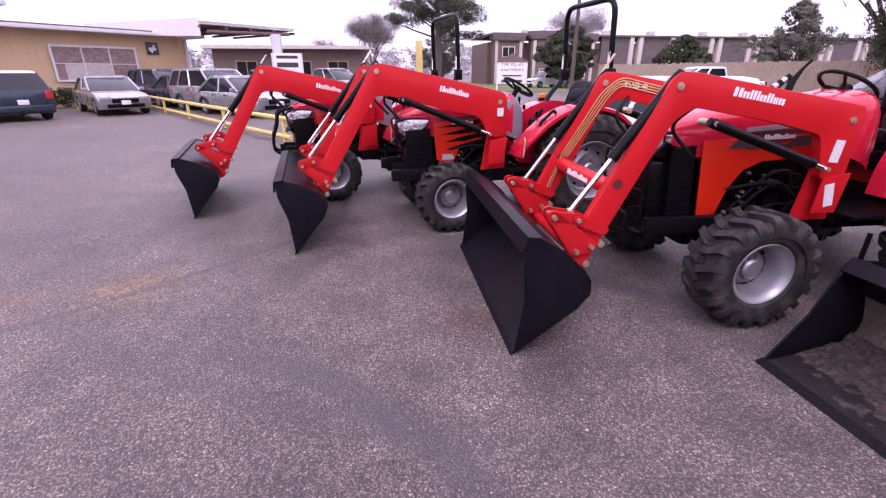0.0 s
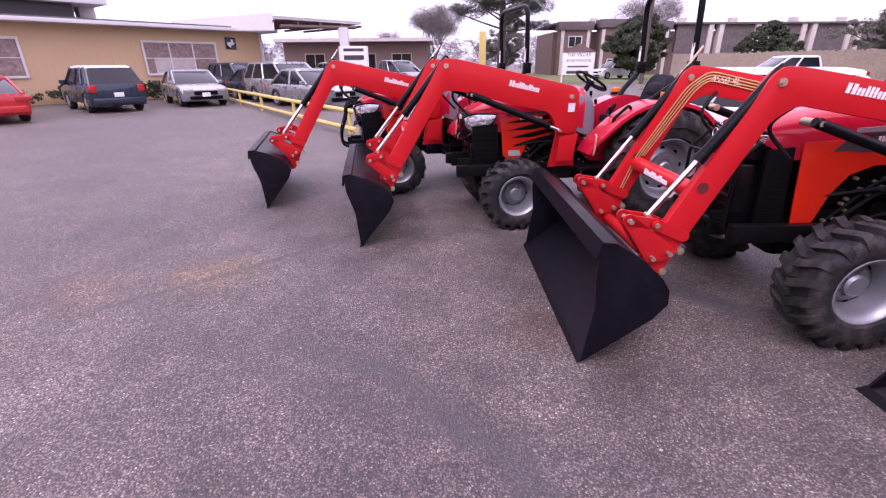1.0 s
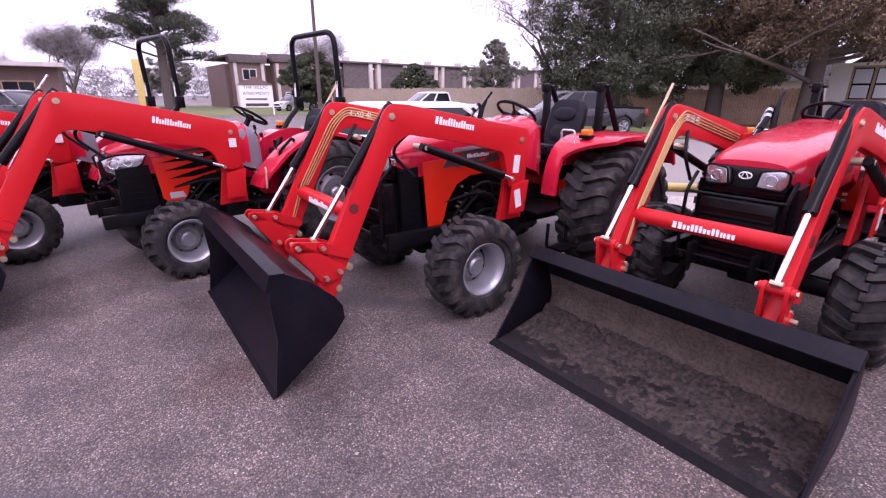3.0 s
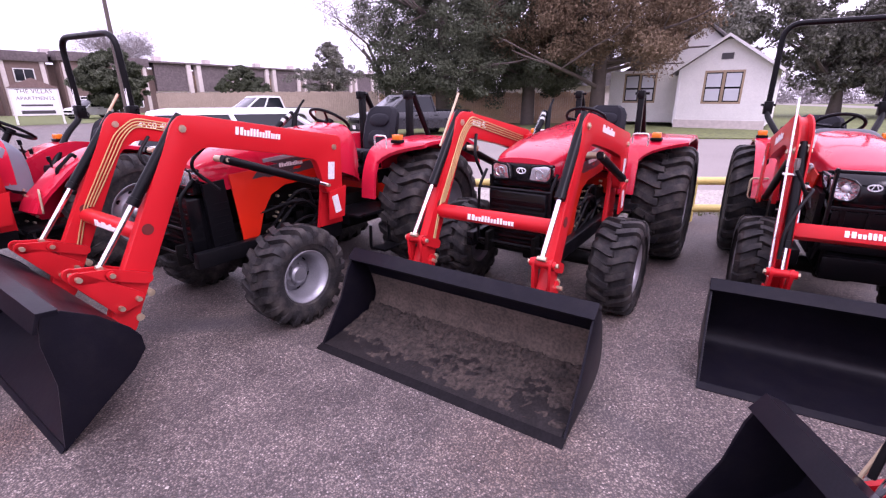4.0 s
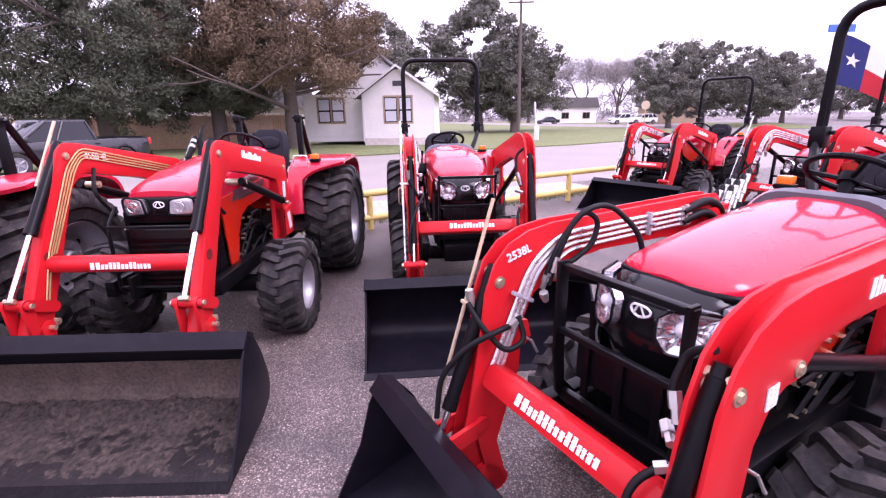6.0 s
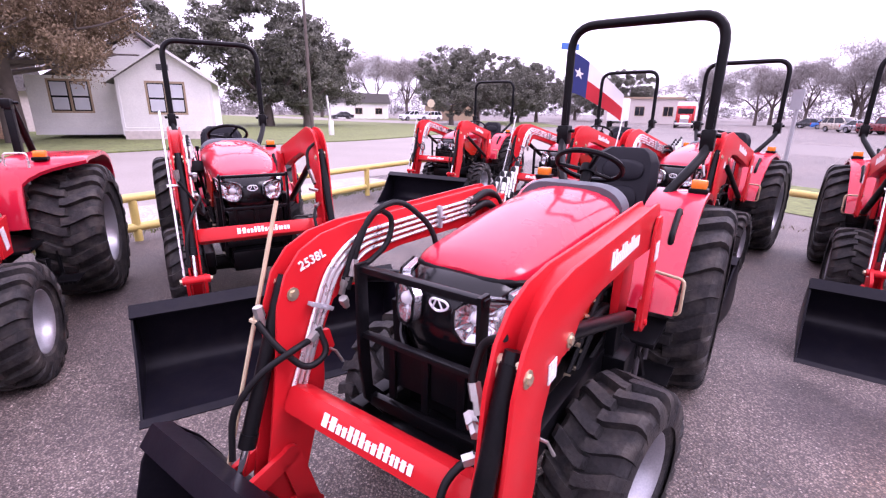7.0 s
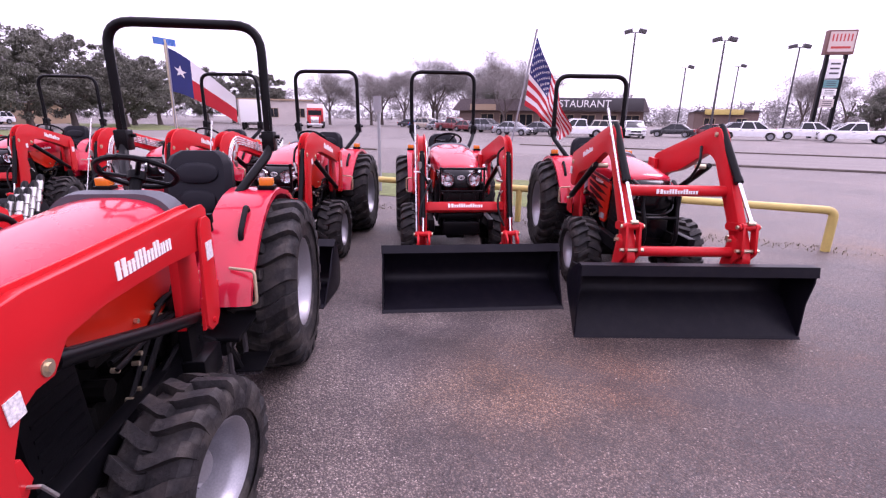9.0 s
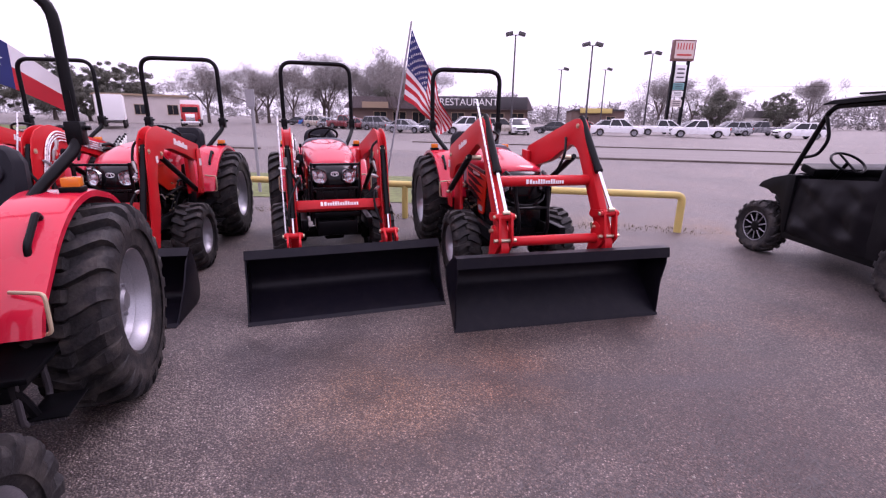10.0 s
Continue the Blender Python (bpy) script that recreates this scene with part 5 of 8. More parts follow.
        # cylinders
        cylinder(t, (lift[0][0], s * (ay + (0.0 if kind == "A" else 0.02)), lift[0][1]), (lift[1][0], s * (ay + (0.0 if kind == "A" else 0.0)), lift[1][1]), 0.93, 0.028 if not B else 0.034, "lift_cylinder") if kind == "A" else cylinder(t, (lift[1][0], s * (ay + 0.075), lift[1][1]), (lift[0][0], s * (ay + 0.075), lift[0][1]), 0.88, 0.032, "lift_cylinder")
        off = 0.055 if kind == "A" else 0.02
        if kind == "A":
            cylinder(t, (barrel[0] + 0.005, s * ay, barrel[1] + 0.03), (rodpin[0], s * ay, rodpin[1]), 0.80, 0.027, "bucket_cylinder")
        else:
            cylinder(t, (barrel[0], s * (ay - 0.0), barrel[1] + 0.06), (rodpin[0] + 0.03, s * (ay - 0.0), rodpin[1] + 0.04), 0.60, 0.034, "bucket_cylinder")
        # quick-attach bracket on the bucket
        bm = bmesh.new()
        b0, b1 = put((-0.062, 0.10)), put((-0.072, 0.40))
        for yy in (s * (ay - 0.055), s * (ay + 0.055)):
            if kind == "A":
                plate(bm, (foot[0] - 0.06, foot[1] + 0.02), b0, 0.10, yy)
                plate(bm, b0, b1, 0.08, yy)
            else:
                hull_plate(bm, ((foot[0] - 0.06, foot[1] + 0.02, 0.045), (b0[0], b0[1], 0.04), (b1[0], b1[1], 0.04)), yy)
            plate(bm, rodpin, b1, 0.07, yy)
            if kind != "A":
                plate(bm, rodpin, (foot[0] - 0.14, foot[1] + 0.13), 0.07, yy)
        tube(bm, [(rodpin[0], s * ay - 0.085, rodpin[1]), (rodpin[0], s * ay + 0.085, rodpin[1])], 0.028, 10)
        part("quick_attach", bm, ORANGE, t, "red quick-attach bracket")
        bm = bmesh.new()
        for px, pz in (rodpin, (foot[0], foot[1] - 0.02)) if kind == "A" else (rodpin, (foot[0] - 0.06, foot[1] + 0.02), b0, b1):
            tube(bm, [(px, s * ay - 0.10, pz), (px, s * ay + 0.10, pz)], 0.016, 8)
        part("bracket_pin", bm, ZINC, t, "plated bracket pins")
        # mark on the arm
        if kind == "A":
            wordmark("maker_mark", rot_about @ frame_on((1.60, s * (ay + 0.0435), 1.285 + (0.085 if tall else 0.0)), (-s, 0, -0.17 * s if tall else 0.0), (0, 0, 1)), 0.38, 0.062, arm, WHITE)
        else:
            ex, ez = elbow
            sl = (ez - rear[1]) / (ex - rear[0])
            wordmark("maker_mark", frame_on((rear[0] + (0.72 if B else 0.5), s * (ay + 0.038), rear[1] + (0.72 if B else 0.5) * sl + (0.035 if B else 0.0)), (-s, 0, -sl * s), (0, 0, 1)), 0.37 if B else 0.31, 0.055, arm, WHITE)
    # cross tube
    bm = bmesh.new()
    if kind == "A":
        box(bm, (xb[0], 0, xb[1]), (0.105, 2 * ay - 0.08, 0.105), rot_y(-28), 0.028)
    else:
        tube(bm, [(xb[0], -ay, xb[1]), (xb[0], ay, xb[1])], 0.055 if B else 0.05, 14)
    part("cross_tube", bm, ORANGE, t, "red cross tube between the loader arms")
    wordmark("maker_mark", frame_on((xb[0] + 0.049 if kind == "A" else xb[0] + 0.055, 0, xb[1] + (0.026 if kind == "A" else 0)), (0, 1, 0), (-0.53 if kind == "A" else -0.1, 0, 1)), 0.37, 0.042, t, WHITE)
    if E8 or C or B:
        bm = bmesh.new()
        q = put((-0.02, 0.14))
        tube(bm, [(foot[0] - 0.04, -ay, foot[1] - 0.08), (foot[0] - 0.04, ay, foot[1] - 0.08)], 0.045, 12)
        part("lower_cross_tube", bm, ORANGE, t, "red lower cross tube of the quick attach")
    # hydraulic lines on the right arm
    turn_down = rot_about
    if kind == "A":
        yl = -ay + 0.054
        for k in range(4):
            bm = bmesh.new()
            d = 0.024 * k
            line = [(1.30, yl, 1.325 - d), (1.87, yl, 1.318 - d), (2.13 - 0.012 * k, yl, 1.312 - d), (2.275 - d, yl, 1.22 - d * 0.4), (2.40 - d, yl, 0.95), (2.455 - d, yl, 0.83 - d * 0.3)]
            if k == 3:
                line = line[:3] + [(2.19, yl, 1.16), (2.21, yl, 1.12)]
            tube(bm, rounded([low(p) for p in line], 0.09, 4), 0.0085, 8)
            part("hydraulic_line", bm, STEELTUBE, t, "bright plated hydraulic tube")
        hoses = [
            [(2.20, yl + 0.02, 1.12), (2.17, yl + 0.03, 1.24), (2.10, yl + 0.05, 1.40), (1.95, yl + 0.07, 1.43), (1.82, yl + 0.13, 1.30), (1.80, yl + 0.15, 1.15)],
            [(2.21, yl + 0.015, 1.16), (2.16, yl + 0.03, 1.30), (2.05, yl + 0.04, 1.405), (1.975, yl + 0.05, 1.36), (2.00, yl + 0.05, 1.26), (2.09, yl + 0.03, 1.20), (2.16, yl + 0.025, 1.19)],
            [(2.375, yl + 0.02, 0.99), (2.47, yl + 0.05, 1.00), (2.56, yl - 0.02, 0.93), (2.64, -ay - 0.03, 0.80), (2.66, -ay - 0.03, 0.62)],
            [(2.35, yl + 0.02, 1.02), (2.34, yl + 0.06, 0.93), (2.43, yl + 0.05, 0.90), (2.50, yl - 0.01, 1.0), (2.52, -ay - 0.02, 1.08)],
            [(2.43, ay - 0.07, 1.02), (2.42, ay - 0.11, 1.10), (2.38, ay - 0.10, 1.20), (2.40, ay - 0.03, 1.24)],
            [(2.45, ay - 0.07, 0.92), (2.52, ay - 0.12, 0.86), (2.58, ay - 0.11, 0.72), (2.62, ay - 0.06, 0.60)],
            [(1.34, yl, 1.31), (1.18, yl + 0.02, 1.36), (1.05, yl + 0.02, 1.30), (0.98, -0.36, 1.05)],
            [(1.34, yl, 1.26), (1.20, yl + 0.03, 1.31), (1.08, yl + 0.04, 1.22), (1.0, -0.34, 1.0)],
        ]
        for k, line in enumerate(hoses):
            if tall and k < 2:
                continue
            bm = bmesh.new()
            tube(bm, rounded([low(p) for p in line], 0.07, 5), 0.0115 if k < 6 else 0.020, 10)
            part("hydraulic_hose", bm, HOSE, t, "black hydraulic hose")
        fits = [((2.215, yl, 1.10), (2.20, yl + 0.015, 1.17)), ((2.19, yl + 0.03, 1.17), (2.17, yl + 0.03, 1.23)), ((2.33, yl + 0.01, 1.01), (2.40, yl + 0.03, 0.99)), ((2.22, yl + 0.03, 1.06), (2.24, yl + 0.035, 1.10)),
                ((2.44, ay - 0.07, 1.03), (2.42, ay - 0.10, 1.10)), ((2.47, ay - 0.06, 0.99), (2.42, ay - 0.11, 1.0)), ((2.44, ay - 0.05, 0.92), (2.48, ay - 0.09, 0.905)), ((2.50, -ay - 0.02, 1.06), (2.51, -ay - 0.025, 1.13))]
        fits += [((1.36, yl, 1.325 - 0.024 * k), (1.29, yl, 1.326 - 0.024 * k)) for k in range(4)]
        for a, b in fits:
            bm = bmesh.new()
            a, b = Vector(low(a)), Vector(low(b))
            m_ = a.lerp(b, 0.45)
            tube(bm, [a, m_, m_ + (b - a) * 0.001, b], [0.013, 0.013, 0.018, 0.018], 6)
            part("hose_fitting", bm, FITTING, t, "plated hose coupling")
        for x, z, ang in ((1.60, 1.287, 0), (2.32, 1.09, 62)):
            bm = bmesh.new()
            p = low((x, yl + 0.008, z))
            box(bm, p, (0.016, 0.026, 0.105), rot_y(ang), 0.003)
            tube(bm, [(p[0], p[1], p[2]), (p[0], p[1] + 0.035, p[2])], 0.008, 6)
            part("line_clamp", bm, DECALGREY, t, "grey clamp over the hydraulic tubes")
        # two rows of valve couplings beside the hood, their hoses leading down
        for row in range(2):
            for k in range(4):
                bm = bmesh.new()
                x, y, z = 1.06 - 0.050 * k + 0.03 * row, -0.345 - 0.055 * row, 1.235 + 0.026 * k - 0.03 * row
                lean = Vector((-0.095, -0.030, 0.115))
                q = [Vector((x, y, z)) + lean * f for f in (0.0, 0.35, 0.352, 0.62, 0.622, 0.80, 0.802, 1.15)]
                tube(bm, q, [0.010, 0.010, 0.015, 0.015, 0.012, 0.012, 0.016, 0.016], 10)
                qc = part("quick_coupling", bm, FITTING, t, "bright hydraulic quick coupling")
                bm = bmesh.new()
                tube(bm, [q[-1] - lean * 0.02, q[-1] + lean * 0.18, q[-1] + lean * 0.26], [0.0165, 0.0165, 0.010], 8)
                part("dust_cap", bm, BLACKPLASTIC, qc, "black rubber dust cap")
                bm = bmesh.new()
                tube(bm, rounded([(x, y, z), (x + 0.05, y + 0.01, z - 0.08), (x + 0.02, y + 0.03, z - 0.24), (x - 0.06, y + 0.05, z - 0.42)], 0.06, 3), 0.012, 8)
                part("hydraulic_hose", bm, HOSE, t)
        bm = bmesh.new()
        box(bm, (1.02, -0.345, 1.17), (0.26, 0.12, 0.10), rot_y(-20), 0.012)
        part("valve_block", bm, BLACK, t, "black loader valve block")
        if model:
            lettering("model_number", model, 0.047, turn_down @ frame_on((2.33, -ay + 0.0445, 1.262 + (0.17 if tall else 0.0)), (-1, 0, 0.25), (0.25, 0, 1)), WHITE, t, "white model number on the arm")
    else:
        bm = bmesh.new()
        ex, ez = elbow
        for k in range(4):
            y = -ay + 0.045
            d = 0.021 * k
            line = [(rear[0] + 0.1, y, rear[1] + 0.04 - d), (ex - 0.12, y, ez + 0.05 - d), (ex + 0.03 - d, y, ez - 0.06 - d * 0.5), (xb[0] + 0.02 - d, y, xb[1] + 0.06)] + ([(foot[0] - 0.10 - d, y, foot[1] + 0.16)] if B and k < 2 else [])
            tube(bm, rounded(line, 0.06, 3), 0.0052, 6)
        part("hydraulic_line", bm, GOLDTUBE if B else STEELTUBE, t, "plated hydraulic tubes along the arm")
        bm = bmesh.new()
        for s in (-1, 1):
            tube(bm, rounded([(ex - 0.2, s * (ay - 0.05), ez - 0.1), (ex - 0.05, s * (ay - 0.12), ez - 0.25), (ex - 0.25, s * (ay - 0.1), ez - 0.45)], 0.1), 0.013, 8)
        part("hydraulic_hose", bm, HOSE, t, "black hydraulic hoses")
        if model:
            lettering("model_number", model, 0.07, frame_on((ex - 0.28, -ay - 0.04, ez - 0.0), (1, 0, 0.12), (0, 0, 1)), WHITE, t, "white model number on the arm")
            lettering("model_number", model, 0.07, frame_on((ex - 0.26, -ay + 0.042, ez - 0.02), (-1, 0, -0.12), (0, 0, 1)), WHITE, t, "white model number on the arm")
    if level_rod:
        bm = bmesh.new()
        if kind == "A":
            a_, b_ = low((2.68, 0, 0.50)), low((2.37, 0, 1.46))
            tube(bm, [(a_[0], -ay - 0.07, a_[2]), (b_[0], -ay - 0.07, b_[2])], 0.0075, 8)
            c_ = low((2.50, 0, 1.06))
            tube(bm, [(c_[0], -ay - 0.09, c_[2]), (c_[0], -ay - 0.01, c_[2])], 0.009, 6)
        else:
            lo_, hi_ = Vector((rodpin[0] + 0.02, -ay - 0.06, rodpin[1])), Vector((barrel[0] - 0.1, -ay - 0.06, barrel[1] + 0.22))
            tube(bm, [lo_.lerp(hi_, 0.62 if B else 0.0), hi_], 0.010, 8)
        part("level_indicator", bm, STEELTUBE if tall or kind in "CE" else RODPAINT, t, "thin bucket level rod")
    return t


def at(x, y, heading, size=0.943):
    return pose(x, y, 0, 0, 0, heading) @ Matrix.Scale(size, 4)


tractor("C", at(0.865, 6.396, 194.4), "red compact tractor with striped hood, bucket tipped to the asphalt", tilt=50, bx=2.93, half=0.88, level_rod=True)
tractor("C", at(2.272, 4.894, 189.4), "red compact tractor with striped hood and grey cowl, bucket tipped down", guard=False, tilt=50, bx=2.87, half=0.88)
tractor("B", at(4.176, 2.774, 181.0), "red utility tractor with angular loader, tan rods and tipped clean bucket", model="4550-4L", tilt=37, bx=2.95, half=0.95, bsize=1.06)
tractor("B", at(5.749, 0.865, 182.3), "red utility tractor with muddy bucket flat on the asphalt", model="4550-4L", tilt=8, bx=2.965, half=0.915, dirty=True, bsize=1.06)
tractor("A", at(6.55, -1.064, 186.6, 0.955), "red compact loader tractor with raised roll bar by the rail", model="2538L", tall=True, arms=0.49)
tractor("A", at(3.047, -3.485, 121.55, 0.94), "red compact loader tractor with glossy hood and model number", model="2538L", drop=0.0, tilt=17, bx=2.45, bsize=0.93, arms=0.43, steer=-11.0)
tractor("A", at(3.258, -7.775, 120.5), "red compact loader tractor with clean black bucket near a flag", tilt=16, bx=2.76, bsize=0.88, tall=True)
tractor("E", at(1.189, -7.949, 115.4), "red compact tractor with lifted angular loader and tipped bucket", tilt=44, bx=2.63, half=0.955, bsize=0.9, level_rod=True)
tractor("A", at(4.90, -7.11, 112.8), "red compact loader tractor in the back row", tall=True)
tractor("A", at(6.81, -7.02, 113.0), "red compact loader tractor in the back row", tall=True)
tractor("A", at(10.2, -6.45, 127.0), "red compact loader tractor near the street corner", tall=True, bsize=1.05)


# ---------------------------------------------------------------- ground
def sheet(name, pts, z, material, label, category, thick=0.0):
    bm = bmesh.new()
    top = [bm.verts.new((x, y, z)) for x, y in pts]
    bm.faces.new(top)
    if thick:
        low = [bm.verts.new((x, y, z - thick)) for x, y in pts]
        for i in range(len(pts)):
            bm.faces.new((top[i], top[i - 1], low[i - 1], low[i]))
    bmesh.ops.recalc_face_normals(bm, faces=bm.faces)
    if bm.faces[:][0].normal.z < 0 and not thick:
        bmesh.ops.reverse_faces(bm, faces=bm.faces)
    return tagged(part(name, bm, material), label, category, kind="structure")


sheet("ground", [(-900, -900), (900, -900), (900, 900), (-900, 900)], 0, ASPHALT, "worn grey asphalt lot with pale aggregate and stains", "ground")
# street past the rail, running along the row of tractors, and the lawns behind it
MAINROAD = mat("worn_grey_road", (0.165, 0.145, 0.134), 0.75, 0, 0.42, 0.25, bump=0.2, bscale=40, fine=0.2, fscale=12, stretch=(0.25, 3.0, 1.0))
sheet("road_side_street", [(4.0, 8.6), (12.2, -3.4), (15.6, -12.0), (19.0, -23.4), (46.0, -24.8), (37.0, -18.2), (31.0, -12.4), (27.6, -8.0), (22.6, 1.7), (16.5, 12.0), (9.0, 25)], 0.006, ROADMAT, "pale concrete side street", "road")
sheet("road_cross_street", [(46, -24.6), (60, -24.5), (76, -17.5), (100, -10), (160, 6), (160, -2), (110, -19), (86, -27), (70, -36), (66, -26.5)], 0.060, ROADMAT, "pale cross street running away", "road")
sheet("verge_gravel", [(4.9, 4.6), (9.2, -1.2), (11.2, -4.8), (12.6, -4.0), (9.6, 1.2), (5.8, 6.4)], 0.010, GRAVELMAT, "pale gravel strip under the yellow rail", "ground")
lawn = sheet("lawn", [(16.6, 12.5), (22.8, 1.8), (27.7, -7.9), (31.1, -12.3), (37.1, -18.1), (46.1, -24.6), (60, -24.5), (90, -34), (160, -40), (160, 60), (30, 60), (12, 30)], 0.05, GRASSMAT, "thin winter lawn round the white house", "lawn", 0.06)
sheet("lawn_corner", [(50, -33.0), (66, -36.5), (90, -46), (80, -54), (50, -40)], 0.04, GRASSMAT, "thin winter grass at the street corner", "lawn", 0.05)
sheet("grass_strip", [(2.2, -10.3), (9.8, -9.8), (10.6, -13.4), (2.6, -14.4)], 0.012, GRASSMAT, "thin worn grass strip behind the rail", "lawn")
sheet("grass_far_lot", [(4, 40), (60, 40), (60, 75), (4, 85)], 0.02, GRASSMAT, "winter grass before the apartments", "lawn")
sheet("road_main", [(-60, -22.6), (70, -25.8), (110, -60), (110, -68), (70, -34), (-60, -32.5)], 0.006, MAINROAD, "grey main road past the dealer's lot", "road")
# kerb concrete darkened so its colour holds the gutter's shadow line
KERB = mat("gutter_shaded_kerb_concrete", (0.12, 0.100, 0.086), 0.9, 0, 0.4, 2, bump=0.3, bscale=30, fine=0.3, fscale=20)
for ax, ay, bx, by in ((-26, -23.3, 3.5, -22.6), (-14, -32.0, 9, -32.3), (14, -22.4, 17.5, -22.3)):
    bm = bmesh.new()
    box(bm, ((ax + bx) / 2, (ay + by) / 2, 0.03), (math.hypot(bx - ax, by - ay), 0.16, 0.10), Matrix.Rotation(math.atan2(by - ay, bx - ax), 4, "Z"), 0.015)
    tagged(part("kerb", bm, KERB), "low dark concrete kerb along the main road", "kerb", kind="structure")

# grass blades on the near edges
rnd = random.Random(3)


def blades(name, place, count, h, label, material=None):
    vs, fs = [], []
    for _ in range(count):
        x, y = place()
        a, hh, w = rnd.random() * 6.28, h * (0.4 + rnd.random()), 0.004 + 0.006 * rnd.random()
        dx, dy = math.cos(a), math.sin(a)
        i = len(vs)
        lean = (rnd.random() - 0.5) * hh
        vs += [(x - dx * w, y - dy * w, 0.0), (x + dx * w, y + dy * w, 0.0), (x + dy * lean, y - dx * lean, hh)]
        fs.append((i, i + 1, i + 2))
    me = bpy.data.meshes.new(name)
    me.from_pydata(vs, [], fs)
    me.materials.append(material or GRASSMAT)
    return tagged(new(name, me), label, "grass", kind="stuff")


def along(ax, ay, bx, by, w):
    def f():
        t = rnd.random()
        return (ax + (bx - ax) * t + (rnd.random() - 0.5) * w, ay + (by - ay) * t + (rnd.random() - 0.5) * w)
    return f


blades("grass_tufts", along(5.2, 4.9, 10.8, -4.2, 0.5), 3500, 0.07, "thin weeds along the rail footing")
blades("grass_tufts", along(-2.3, -9.25, 9.0, -8.8, 0.5), 1500, 0.03, "dry weeds at the rail's foot", DRYGRASS)

# loose pebbles on the lot
vs, fs = [], []
for _ in range(900):
    x, y, r = -3.5 + rnd.random() * 8, -6.5 + rnd.random() * 11, 0.004 + 0.006 * rnd.random() ** 3
    i = len(vs)
    vs += [(x - r, y, 0.001), (x, y - r, 0.001), (x + r * 1.2, y, 0.001), (x, y + r, 0.001), (x, y, r * 0.9)]
    fs += [(i, i + 1, i + 4), (i + 1, i + 2, i + 4), (i + 2, i + 3, i + 4), (i + 3, i, i + 4)]
me = bpy.data.meshes.new("pebbles")
me.from_pydata(vs, [], fs)
me.materials.append(GRAVELMAT)
tagged(new("pebbles", me), "small loose pale pebbles on the asphalt", "pebbles", kind="stuff")


# ---------------------------------------------------------------- yellow pipe rails
def rail(points, posts, z, low, label, end_down=True):
    r = thing("guard_rail", Matrix(), label, "guard rail", "yellow pipe rails")
    bm = bmesh.new()
    P = [(x, y, z) for x, y in points]
    if end_down:
        P = [(P[0][0], P[0][1], 0.0)] + P
    tube(bm, rounded(P, 0.10), 0.055, 12)
    part("top_pipe", bm, YELLOW, r, "chipped yellow steel pipe")
    if low:
        bm = bmesh.new()
        tube(bm, [(x, y, low) for x, y in points], 0.055, 12)
        part("low_pipe", bm, YELLOW, r, "chipped yellow lower pipe")
    for x, y in posts:
        bm = bmesh.new()
        tube(bm, [(x, y, -0.02), (x, y, z)], 0.05, 12)
        part("post", bm, YELLOW, r)
    return r


rail([(4.2, 4.4), (7.55, 0.1), (9.9, -3.55), (11.6, -6.2)], [(5.6, 2.6), (7.55, 0.1), (8.75, -1.75), (9.85, -3.5), (11.55, -6.1)], 0.56, 0.18, "yellow painted two-pipe rail along the side street", False)
rail([(-1.86, -9.14), (2.5, -8.95), (9.6, -8.35)], [(2.4, -8.95), (5.9, -8.66), (9.5, -8.35)], 0.56, 0, "yellow painted pipe rail bent down at its end")
rail([(-11.0, 23.2), (-7.7, 18.6), (-5.4, 15.3), (-2.0, 10.6)], [(-10.9, 23.1), (-8.8, 20.1), (-6.8, 17.3), (-4.6, 14.2), (-2.2, 10.9)], 0.55, 0.14, "yellow painted pipe rail before parked cars", False)


# ---------------------------------------------------------------- vehicles
def paint(name, col, metal=0.0):
    if name not in MESHES:
        MESHES[name] = mat(name, col, 0.28, metal, 0.05, 3, coat=0.6)
    return MESHES[name]


